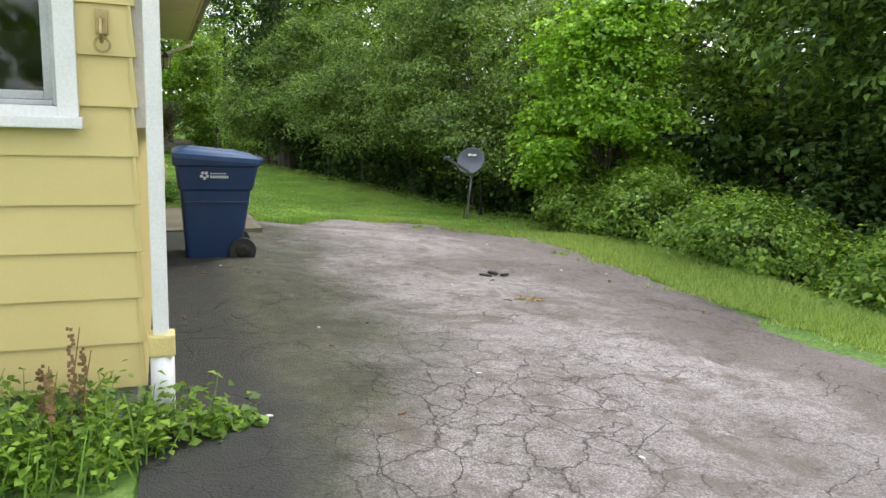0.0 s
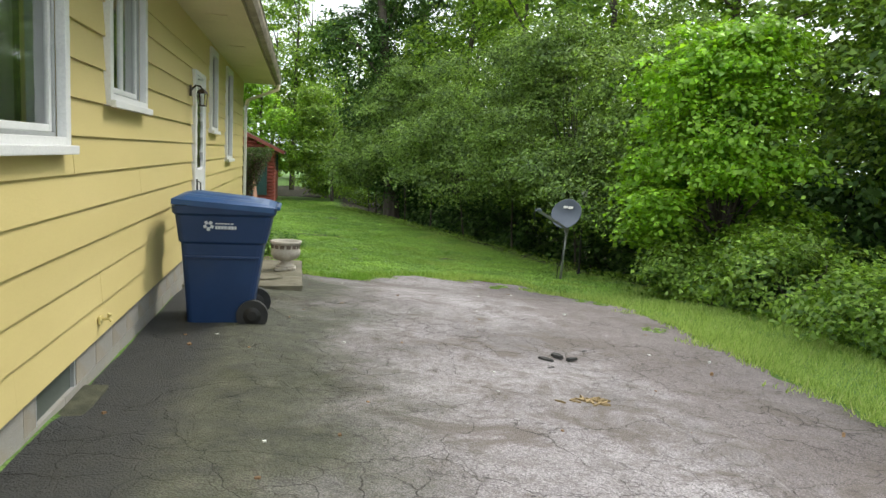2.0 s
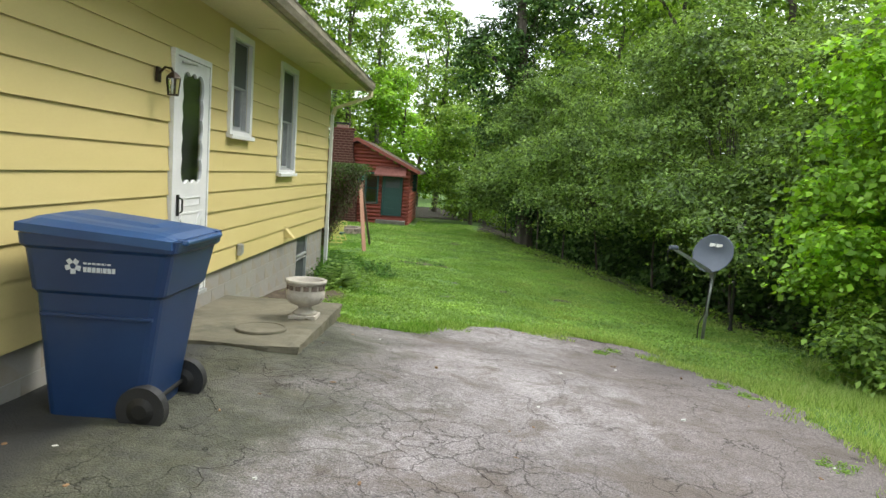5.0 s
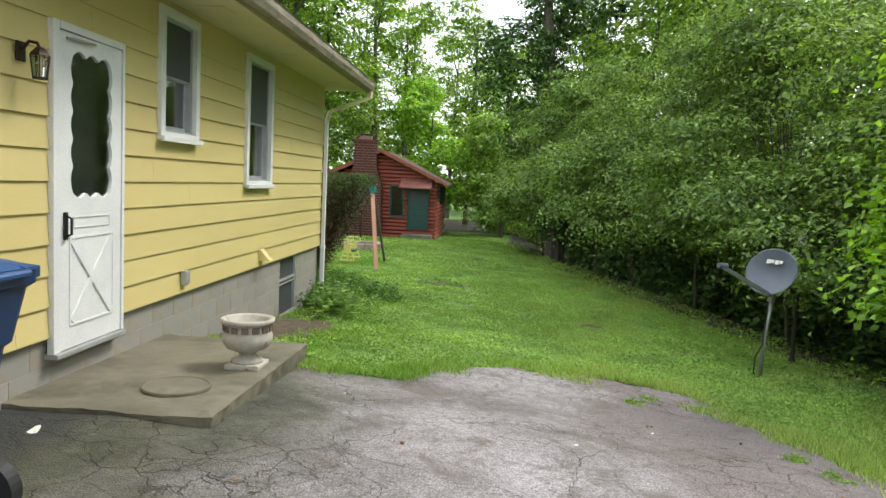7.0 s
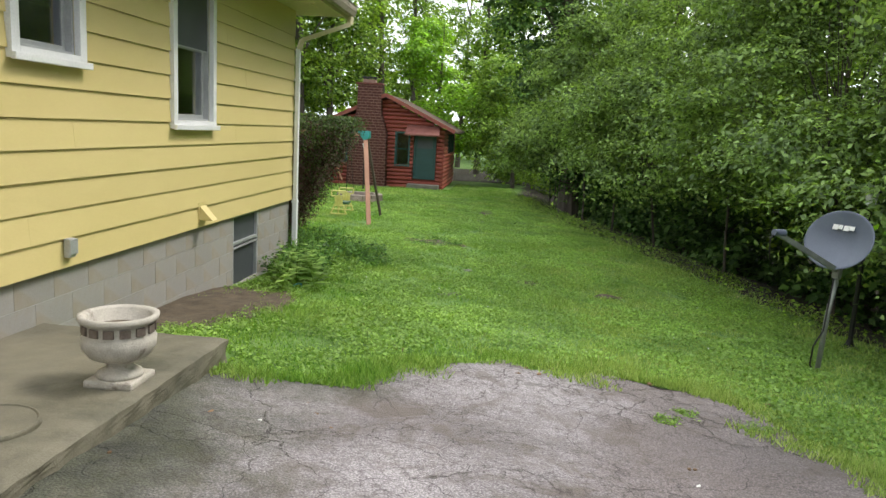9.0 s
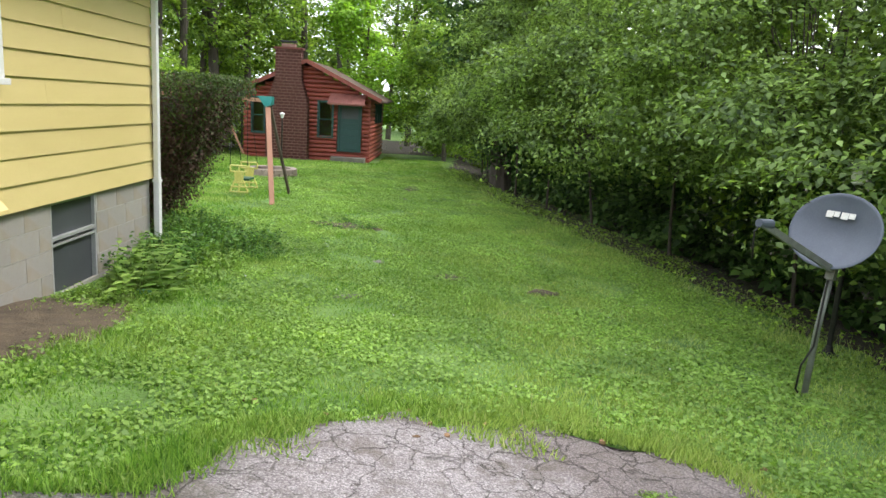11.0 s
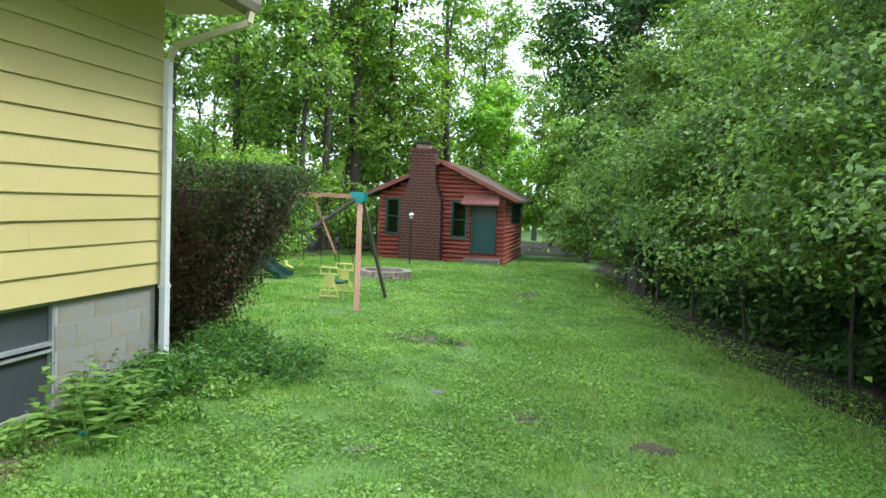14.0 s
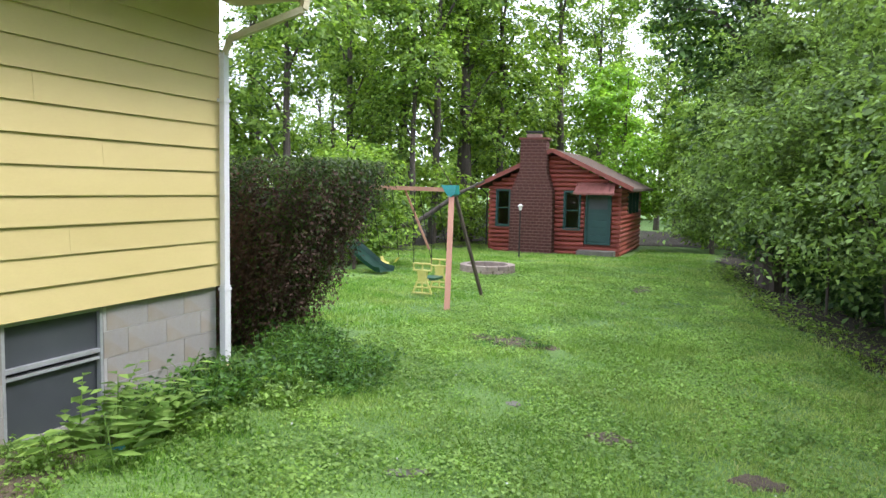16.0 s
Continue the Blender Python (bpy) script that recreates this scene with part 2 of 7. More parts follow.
L_GRASS = grass_material()
L_CLOVER = leafy("broad_weeds", (0.14, 0.265, 0.055), (0.29, 0.445, 0.115), (1.05, 1.15, 0.5), 0.45, 0.3, 0.45, 1.25)
L_BUSH = leafy("bush_leaves", (0.055, 0.1, 0.03), (0.225, 0.335, 0.105), (1.15, 1.2, 0.5), 0.48, 0.35, 0.44)
L_WOOD = leafy("forest_leaves", (0.055, 0.125, 0.025), (0.22, 0.345, 0.065), (1.2, 1.25, 0.45), 0.5, 0.25, 0.48)
L_BRIGHT = leafy("young_maple_leaves", (0.13, 0.28, 0.025), (0.285, 0.48, 0.06), (1.2, 1.25, 0.4), 0.42, 0.35, 0.46)
L_SHRUB = leafy("shrub_leaves", (0.075, 0.165, 0.03), (0.245, 0.375, 0.075), (1.15, 1.2, 0.5), 0.45, 0.3, 0.46)
L_HEDGE = leafy("hedge_leaves", (0.03, 0.06, 0.016), (0.075, 0.12, 0.03), (0.9, 1.0, 0.5))
L_IVY = leafy("ivy_leaves", (0.035, 0.085, 0.022), (0.175, 0.285, 0.075), (1.15, 1.2, 0.5), 0.5, 0.25, 0.42)
# darker copy of the ivy leaves; puts under-canopy shade into the colour
L_SHADEDIVY = leafy("dark_shaded_ivy_leaves", (0.022, 0.06, 0.018), (0.1, 0.185, 0.052), (1.0, 1.1, 0.5), 0.55, 0.2, 0.22)


def glass_material():
    m, nt, b = nodes_of("window_glass")
    b.inputs["Base Color"].default_value = (0.9, 0.95, 0.95, 1)
    b.inputs["Roughness"].default_value = 0.03
    b.inputs["Transmission Weight"].default_value = 1.0
    b.inputs["IOR"].default_value = 1.45
    return m


M_GLASS = glass_material()


def asphalt_material():
    """Old sun-bleached asphalt: open aggregate, crazed cracks, damp moss along the house."""
    m, nt, b = nodes_of("old_asphalt")
    v = coords(nt)
    grit = noise_at(nt, v, 150, 3, 0.7)
    stones = nt.nodes.new("ShaderNodeTexVoronoi")
    stones.inputs["Scale"].default_value = 85
    link(nt, v, stones.inputs["Vector"])
    broad = noise_at(nt, v, 0.8, 6, 0.62, 0.3)
    col = ramp(nt, broad, [(0.28, (0.19, 0.168, 0.164)), (0.48, (0.36, 0.328, 0.332)), (0.7, (0.52, 0.48, 0.49))])
    speck = ramp(nt, stones.outputs["Distance"], [(0.0, (1.4, 1.37, 1.35)), (0.3, (1.0, 1.0, 1.0)), (0.65, (0.5, 0.49, 0.5))])
    col = mixed(nt, 0.85, col, mixed(nt, 1.0, col, speck, "MULTIPLY"))
    col = mixed(nt, ramp(nt, noise_at(nt, v, 9.0, 5, 0.7), [(0.48, (0, 0, 0)), (0.68, (0.8, 0.8, 0.8))]), col, (0.17, 0.15, 0.138))
    pits = ramp(nt, noise_at(nt, v, 34, 6, 0.75), [(0.36, (0.35, 0.33, 0.32)), (0.47, (1, 1, 1))])
    col = mixed(nt, 0.8, col, mixed(nt, 1.0, col, pits, "MULTIPLY"))
    side = nt.nodes.new("ShaderNodeSeparateXYZ")
    link(nt, v, side.inputs[0])
    lane = ramp(nt, calc(nt, "MULTIPLY_ADD", noise_at(nt, v, 1.3, 6, 0.7), 2.6, calc(nt, "ADD", side.outputs[0], -4.6)), [(0.15, (0, 0, 0)), (0.7, (0.7, 0.7, 0.7))])
    col = mixed(nt, lane, col, mixed(nt, 1.0, (0.2, 0.162, 0.15), speck, "MULTIPLY"))
    dirt = ramp(nt, noise_at(nt, v, 1.9, 6, 0.72, 0.6), [(0.5, (0, 0, 0)), (0.63, (0.85, 0.85, 0.85))])
    col = mixed(nt, dirt, col, (0.13, 0.105, 0.09))
    sep = nt.nodes.new("ShaderNodeSeparateXYZ")
    link(nt, v, sep.inputs[0])
    # damp, mossy strip beside the house, with a ragged edge
    rag = calc(nt, "MULTIPLY_ADD", noise_at(nt, v, 0.9, 6, 0.65), 2.6, -1.3)
    near = calc(nt, "MINIMUM", calc(nt, "MAXIMUM", calc(nt, "MULTIPLY_ADD", sep.outputs[1], -0.4, -4.9), 0.0), 1.1)
    wet = calc(nt, "ADD", calc(nt, "ADD", sep.outputs[0], rag), near)
    moss = ramp(nt, calc(nt, "MULTIPLY_ADD", wet, -0.5, 1.38), [(0.25, (0, 0, 0)), (0.75, (1, 1, 1))])
    mosscol = ramp(nt, noise_at(nt, v, 5, 6, 0.7), [(0.34, (0.026, 0.031, 0.015)), (0.54, (0.058, 0.066, 0.029)), (0.74, (0.13, 0.12, 0.08))])
    mosscol = mixed(nt, 0.6, mosscol, mixed(nt, 1.0, mosscol, speck, "MULTIPLY"))
    col = mixed(nt, mixed(nt, 1.0, moss, (0.88, 0.88, 0.88), "MULTIPLY"), col, mosscol)
    # near-black strip along the foot of the wall
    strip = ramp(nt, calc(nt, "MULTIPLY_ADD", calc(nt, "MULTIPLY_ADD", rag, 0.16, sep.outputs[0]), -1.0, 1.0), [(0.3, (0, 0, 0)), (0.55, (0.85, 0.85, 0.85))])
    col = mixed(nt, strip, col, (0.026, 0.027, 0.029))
    # crack networks
    heights = []
    for sc, w, amt in ((1.0, 0.007, 0.2), (3.8, 0.045, 0.06), (9.0, 0.12, 0.03)):
        warp = nt.nodes.new("ShaderNodeTexNoise")
        warp.inputs["Scale"].default_value = sc * 2.2
        warp.inputs["Detail"].default_value = 6
        link(nt, v, warp.inputs["Vector"])
        shift = nt.nodes.new("ShaderNodeVectorMath")
        shift.operation = "MULTIPLY_ADD"
        link(nt, warp.outputs["Color"], shift.inputs[0])
        shift.inputs[1].default_value = (amt * 2.4,) * 3
        link(nt, v, shift.inputs[2])
        vor = nt.nodes.new("ShaderNodeTexVoronoi")
        vor.feature = "DISTANCE_TO_EDGE"
        vor.inputs["Scale"].default_value = sc
        link(nt, shift.outputs[0], vor.inputs["Vector"])
        wid = calc(nt, "MULTIPLY", noise_at(nt, v, sc * 0.9, 3), w * 2)
        heights.append(ramp(nt, calc(nt, "DIVIDE", vor.outputs["Distance"], wid), [(0.0, (0, 0, 0)), (0.55, (1, 1, 1))]))
    where = ramp(nt, noise_at(nt, v, 0.55, 4), [(0.44, (1, 1, 1)), (0.58, (0, 0, 0))])
    tiny = ramp(nt, noise_at(nt, v, 1.3, 5, 0.7), [(0.48, (1, 1, 1)), (0.64, (0, 0, 0))])
    white = (1.0, 1.0, 1.0)
    mid = mixed(nt, where, heights[1], white)
    small = mixed(nt, tiny, heights[2], white)
    crack = mixed(nt, 1.0, heights[0], mid, "MULTIPLY")
    for mask, shade in ((heights[0], (0.3, 0.28, 0.26)), (mid, (0.42, 0.4, 0.38)), (small, (0.5, 0.48, 0.47))):
        col = mixed(nt, 1.0, col, mixed(nt, mask, shade, white), "MULTIPLY")
    link(nt, col, b.inputs["Base Color"])
    b.inputs["Roughness"].default_value = 0.78
    h = calc(nt, "MULTIPLY_ADD", crack, 2.0, calc(nt, "ADD", grit, stones.outputs["Distance"]))
    bump(nt, b, h, 0.8, 0.009)
    return m


def lawn_material():
    m, nt, b = nodes_of("lawn_soil")
    v = coords(nt)
    col = ramp(nt, noise_at(nt, v, 1.1, 6, 0.65), [(0.3, (0.07, 0.15, 0.025)), (0.55, (0.14, 0.255, 0.05)), (0.75, (0.23, 0.32, 0.09))])
    col = mixed(nt, ramp(nt, noise_at(nt, v, 30, 4), [(0.4, (0, 0, 0)), (0.7, (0.8, 0.8, 0.8))]), col, (0.06, 0.11, 0.022))
    link(nt, col, b.inputs["Base Color"])
    b.inputs["Roughness"].default_value = 0.95
    bump(nt, b, noise_at(nt, v, 40, 4), 0.8, 0.03)
    return m


M_ASPHALT = asphalt_material()
M_LAWN = lawn_material()


# ---- mesh helpers ----
def obj(name, bm, material, parent=None, label="", smooth=False):
    me = bpy.data.meshes.new(name)
    if smooth:
        for f in bm.faces:
            f.smooth = True
    bm.to_mesh(me)
    bm.free()
    for mm in (material if isinstance(material, (list, tuple)) else [material]):
        me.materials.append(mm)
    ob = new(name, me)
    if parent is not None:
        ob.parent = parent
    if label:
        ob["label"] = label
    return ob


def part(name, bm, material, parent, label="", smooth=False):
    return obj(name, bm, material, parent, label, smooth)


def empty(name, at=(0, 0, 0), turn=0.0, **tags):
    e = new(name)
    e.matrix_basis = pose(*at, 0, 0, turn)
    return tagged(e, **tags)


def box(bm, x0, x1, y0, y1, z0, z1, bevel=0.0, m=None):
    pts = [(x, y, z) for x in (x0, x1) for y in (y0, y1) for z in (z0, z1)]
    vs = [bm.verts.new(p) for p in pts]
    fs = [bm.faces.new([vs[i] for i in q]) for q in ((0, 1, 3, 2), (4, 6, 7, 5), (0, 4, 5, 1), (2, 3, 7, 6), (0, 2, 6, 4), (1, 5, 7, 3))]
    if bevel:
        es = list({e for f in fs for e in f.edges})
        r = bmesh.ops.bevel(bm, geom=es, offset=bevel, segments=2, affect="EDGES", profile=0.6)
        vs = list({v for f in r["faces"] for v in f.verts} | {v for v in vs if v.is_valid})
    if m is not None:
        bmesh.ops.transform(bm, matrix=m, verts=vs)
    return bm


def boxed(*a, bevel=0.0, m=None):
    return box(bmesh.new(), *a, bevel=bevel, m=m)


def tube(bm, points, radius, seg=10, caps=True):
    """A round bar along points; radius a number or one per point."""
    pts = [Vector(p) for p in points]
    rads = radius if isinstance(radius, (list, tuple)) else [radius] * len(pts)
    rings = []
    side = None
    for i, p in enumerate(pts):
        d = (pts[min(i + 1, len(pts) - 1)] - pts[max(i - 1, 0)]).normalized()
        if side is None:
            side = d.orthogonal().normalized()
        side = (side - d * side.dot(d)).normalized()
        up = d.cross(side)
        rings.append([bm.verts.new(p + (side * math.cos(a) + up * math.sin(a)) * rads[i]) for a in (2 * math.pi * k / seg for k in range(seg))])
    for a, b in zip(rings, rings[1:]):
        for k in range(seg):
            bm.faces.new((a[k], a[(k + 1) % seg], b[(k + 1) % seg], b[k]))
    if caps:
        bm.faces.new(rings[0][::-1])
        bm.faces.new(rings[-1])
    return bm


def bar(bm, a, b, w, h, roll=0.0):
    """A rectangular bar from a to b."""
    a, b = Vector(a), Vector(b)
    d = b - a
    m = Matrix.Translation(a) @ d.to_track_quat("Z", "Y").to_matrix().to_4x4() @ Matrix.Rotation(roll, 4, "Z")
    return box(bm, -w / 2, w / 2, -h / 2, h / 2, 0, d.length, m=m)


def lathe(bm, profile, seg=28, centre=(0, 0, 0)):
    c = Vector(centre)
    rings = [[bm.verts.new(c + Vector((r * math.cos(a), r * math.sin(a), z))) for a in (2 * math.pi * k / seg for k in range(seg))] for r, z in profile]
    for a, b in zip(rings, rings[1:]):
        for k in range(seg):
            bm.faces.new((a[k], a[(k + 1) % seg], b[(k + 1) % seg], b[k]))
    bm.faces.new(rings[0][::-1])
    bm.faces.new(rings[-1])
    return bm


def raw_mesh(name, verts, quads, material, smooth=False):
    me = bpy.data.meshes.new(name)
    n, k = quads.shape
    me.vertices.add(len(verts))
    me.vertices.foreach_set("co", np.ascontiguousarray(verts, dtype=np.float32).ravel())
    me.loops.add(n * k)
    me.loops.foreach_set("vertex_index", np.ascontiguousarray(quads, dtype=np.int32).ravel())
    me.polygons.add(n)
    me.polygons.foreach_set("loop_start", np.arange(0, n * k, k, dtype=np.int32))
    me.polygons.foreach_set("loop_total", np.full(n, k, dtype=np.int32))
    if smooth:
        me.polygons.foreach_set("use_smooth", np.ones(n, dtype=bool))
    me.materials.append(material)
    me.update(calc_edges=True)
    return me


# ---- lie of the land ----
HEIGHTS = ((-60, 1.2), (-30, 0.75), (-20, 0.45), (-16, 0.33), (-13.2, 0.25), (-11.5, 0.17), (-10.3, 0.13), (-8, 0.095), (-7, 0.04), (-5.4, -0.15), (-3.4, -0.24), (-1.5, -0.42), (0.5, -0.5),
           (5, -0.54), (8, -0.64), (12, -0.75), (20, -1.15), (25, -1.36), (40, -1.6), (120, -1.6))
HY = np.array([a for a, b in HEIGHTS], float)
HZ = np.array([b for a, b in HEIGHTS], float)
# where the bank falls away beyond the mown strip
BANKY = np.array([-60, -20, -14, -10, -6, -2, 0, 2, 5.3, 11, 18, 26, 40], float)
BANKX = np.array([6.0, 6.0, 5.9, 6.5, 6.8, 7.2, 6.9, 6.5, 5.4, 4.2, 3.5, 3.2, 4.0], float)


def land(x, y):
    x, y = np.asarray(x, float), np.asarray(y, float)
    z = np.interp(y, HY, HZ) - np.interp(y, [-4, 2, 6], [0.056, 0.05, 0.03]) * np.clip(x - 2.3, -1.5, 4)
    z = z + 0.15 * np.exp(-((x - 0.5) / 0.9) ** 2 - ((y + 5.4) / 0.9) ** 2)
    d = np.clip((x - np.interp(y, BANKY, BANKX)) / 5.0, 0, 1)
    deep = np.interp(y, [-20, -6, 4, 20], [2.6, 2.0, 0.9, 0.5])
    return z - deep * d * d * (3 - 2 * d)


def at_land(x, y):
    return float(land(x, y))


DRIVE_Y = np.array([-60, -7.45, -5.75, -5.5, -5.3, -5.0, -4.7, -4.4, -4.2], float)
DRIVE_L = np.array([0.0, 0.0, 1.05, 1.4, 2.05, 2.22, 2.3, 2.6, 3.1], float)
DRIVE_RY = np.array([-60, -16, -13.5, -11.5, -9.3, -6.5, -5.3, -4.6, -4.3, -4.1], float)
DRIVE_RX = np.array([4.7, 4.8, 5.1, 5.25, 5.3, 5.3, 5.1, 4.85, 4.5, 3.9], float)


def on_drive(x, y, grow=0.0):
    l = np.interp(y, DRIVE_Y, DRIVE_L)
    r = np.interp(y, DRIVE_RY, DRIVE_RX)
    return (y < -4.1 + grow) & (x > l - grow) & (x < r + grow)


def grid_sheet(name, xs, ys, zfun, material):
    gx, gy = np.meshgrid(xs, ys)
    v = np.stack([gx, gy, zfun(gx, gy)], -1).reshape(-1, 3)
    nx, ny = len(xs), len(ys)
    i = (np.arange(ny - 1)[:, None] * nx + np.arange(nx - 1)[None, :]).ravel()
    return new(name, raw_mesh(name, v, np.stack([i, i + 1, i + nx + 1, i + nx], -1), material, True))


def ripple(x, y, s, a):
    return a * (np.sin(x * s * 1.3 + 1.7 * np.sin(y * s * 0.7)) * np.sin(y * s + 1.1 * np.cos(x * s * 0.9)))


gxs = np.concatenate([[-1500, -400, -120, -60, -30, -18], np.arange(-12, 16, 0.3), [18, 22, 28, 40, 70, 140, 400, 1500]])
gys = np.concatenate([[-1500, -400, -120, -60, -40, -30], np.arange(-24, 30, 0.3), [33, 40, 50, 70, 120, 400, 1500]])


def ground_z(x, y):
    z = land(x, y) + ripple(x, y, 2.1, 0.012) + ripple(x, y, 5.3, 0.006)
    return np.where(on_drive(x, y, -0.12), z - 0.07, z - 0.006)


ground = tagged(grid_sheet("ground", gxs, gys, ground_z, M_LAWN), "mown green lawn over dark soil, falling to a bank", "ground", kind="structure")

# driveway sheet with ragged ends and a shallow lip along its outer side
us = np.linspace(0, 1, 110)
vs_ = np.concatenate([[-60, -40, -28], np.arange(-22, -4.1, 0.08)])
gu, gv = np.meshgrid(us, vs_)
lx = np.interp(gv, DRIVE_Y, DRIVE_L)
rx_ = np.interp(gv, DRIVE_RY, DRIVE_RX) + 0.06 * np.sin(gv * 5.1) + 0.04 * np.sin(gv * 13.7)
dx = lx + (rx_ - lx) * gu
dz = land(dx, gv) + 0.012 + ripple(dx, gv, 3.0, 0.008) + ripple(dx, gv, 9.0, 0.003)
lip = np.interp(gv, [-30, -16, -12.5, -10], [3.2, 3.35, 3.55, 4.4]) + 0.05 * np.sin(gv * 4)
dz -= 0.06 * np.clip((dx - lip) / 0.08, 0, 1) * np.interp(gv, [-12, -9.5], [1, 0])
dz -= 0.03 * np.exp(-(((dx - 3.45) / 0.3) ** 2 + ((gv + 9.95) / 0.16) ** 2))
dy_ = gv + np.where(gv > -4.6, 0.08 * np.sin(dx * 7) + 0.05 * np.sin(dx * 17), 0)
nxd, nyd = len(us), len(vs_)
qi = (np.arange(nyd - 1)[:, None] * nxd + np.arange(nxd - 1)[None, :]).ravel()
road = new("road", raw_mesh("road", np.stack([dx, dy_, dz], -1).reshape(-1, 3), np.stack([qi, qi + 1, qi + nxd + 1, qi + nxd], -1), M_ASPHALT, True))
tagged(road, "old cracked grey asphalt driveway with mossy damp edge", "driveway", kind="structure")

# ---- house ----
SILL, LAP, EAVE, FRIEZE = 0.5, 0.2, 3.0, 2.68
Y0, Y1, WEST = -13.41, 0.0, -8.0
# openings of the long wall: y0, y1, z0, z1
OPEN = {"win_a": (-13.28, -11.57, 1.68, 2.82), "win_b": (-10.65, -9.69, 1.96, 2.82), "door": (-7.02, -6.26, 0.44, 2.45), "win_c": (-5.58, -4.95, 1.91, 2.87), "win_d": (-3.53, -2.75, 1.51, 2.85)}
FRONT_OPEN = {"win_f": (-1.55, -0.26, 1.685, 2.8)}
BASE_OPEN = {"cellar_a": (-2.04, -1.25, -0.34, 0.49), "cellar_b": (-11.86, -11.22, 0.22, 0.49)}


def holed(bm, a0, a1, z0, z1, holes, put):
    """Fill the rectangle a0..a1 by z0..z1 less its holes with blocks that put() makes."""
    cuts = sorted({a0, a1, *[v for h in holes for v in h[:2] if a0 < v < a1]})
    for l, r in zip(cuts, cuts[1:]):
        spans = [(z0, z1)]
        for h0, h1, c0, c1 in holes:
            if h0 <= l + 1e-6 and h1 >= r - 1e-6:
                spans = [s for p, q in spans for s in ((p, min(q, c0)), (max(p, c1), q)) if s[1] - s[0] > 1e-4]
        for p, q in spans:
            put(bm, l, r, p, q)


def side_block(bm, l, r, p, q):
    box(bm, -0.16, -0.006, l, r, p, q)


bm = bmesh.new()
holed(bm, Y0 + 0.01, Y1, SILL, EAVE, OPEN.values(), side_block)
wall_east = tagged(obj("wall_east", bm, M_SIDING), "long house wall clad in pale yellow lap siding", "wall", kind="structure")
bm = bmesh.new()
holed(bm, WEST, 0.0, SILL, EAVE, FRONT_OPEN.values(), lambda b, l, r, p, q: box(b, l, r, Y0, Y0 + 0.15, p, q))
wall_south = tagged(obj("wall_south", bm, M_SIDING), "front house wall clad in pale yellow lap siding", "wall", kind="structure")
wall_north = tagged(obj("wall_north", boxed(WEST, -0.17, Y1 - 0.15, Y1 - 0.01, SILL, EAVE), M_SIDING), "rear house wall painted pale yellow", "wall", kind="structure")
wall_west = tagged(obj("wall_west", boxed(WEST, WEST + 0.15, Y0 + 0.2, Y1 - 0.2, SILL, EAVE), M_SIDING), "far house wall painted pale yellow", "wall", kind="structure")
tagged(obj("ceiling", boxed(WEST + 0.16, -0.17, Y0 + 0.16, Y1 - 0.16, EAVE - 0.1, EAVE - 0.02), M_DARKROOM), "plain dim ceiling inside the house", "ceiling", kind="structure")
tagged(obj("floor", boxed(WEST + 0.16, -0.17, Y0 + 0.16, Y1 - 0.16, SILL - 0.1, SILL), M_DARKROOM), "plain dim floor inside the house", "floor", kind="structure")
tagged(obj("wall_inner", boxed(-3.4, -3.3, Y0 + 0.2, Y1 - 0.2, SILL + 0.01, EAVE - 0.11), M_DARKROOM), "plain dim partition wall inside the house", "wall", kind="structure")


def plank_piece(bm, l, r, p, q, zb, along_x=False, lift=0.0):
    """Part of one lap board between heights p and q; the board's butt at zb stands proud."""
    out = lambda z: 0.022 - 0.016 * (z - zb) / LAP + lift
    for s in ((p, q),):
        x0, x1 = out(s[0]), out(s[1])
        if along_x:
            pts = [(l, Y0 - x0, s[0]), (r, Y0 - x0, s[0]), (r, Y0 - x1, s[1]), (l, Y0 - x1, s[1]), (l, Y0 + 0.004, s[0]), (r, Y0 + 0.004, s[0]), (r, Y0 + 0.004, s[1]), (l, Y0 + 0.004, s[1])]
        else:
            pts = [(x0, l, s[0]), (x0, r, s[0]), (x1, r, s[1]), (x1, l, s[1]), (-0.005, l, s[0]), (-0.005, r, s[0]), (-0.005, r, s[1]), (-0.005, l, s[1])]
        v = [bm.verts.new(c) for c in pts]
        for f in ((0, 1, 2, 3), (0, 4, 5, 1), (3, 2, 6, 7), (0, 3, 7, 4), (1, 5, 6, 2)):
            bm.faces.new([v[i] for i in f])


rnd = random.Random(4)
k = 0
while SILL + k * LAP < FRIEZE - 0.02:
    zb = SILL + k * LAP
    zt = min(zb + LAP - 0.001, FRIEZE)
    for wall, a0, a1, holes, ax in ((wall_east, Y0 - 0.02, Y1, OPEN, False), (wall_south, -5.0, 0.0, FRONT_OPEN, True)):
        bm = bmesh.new()
        joints = [a0, a1]
        if not ax:
            joints = [a0] + [j for j in (Y0 + 1.2 + (k * 1.37) % 3.0, Y0 + 6.0 + (k * 1.9) % 2.6, Y0 + 10.2 + (k * 0.83) % 2.2)] + [a1]
        for j0, j1 in zip(joints, joints[1:]):
            lift = rnd.uniform(-0.0015, 0.0015)
            holed(bm, j0 + 0.0008, j1 - 0.0008, zb, zt, holes.values(), lambda b, l, r, p, q, zb=zb, ax=ax, lift=lift: plank_piece(b, l, r, p, q, zb, ax, lift))
        part("plank", bm, M_SIDING, wall)
    k += 1

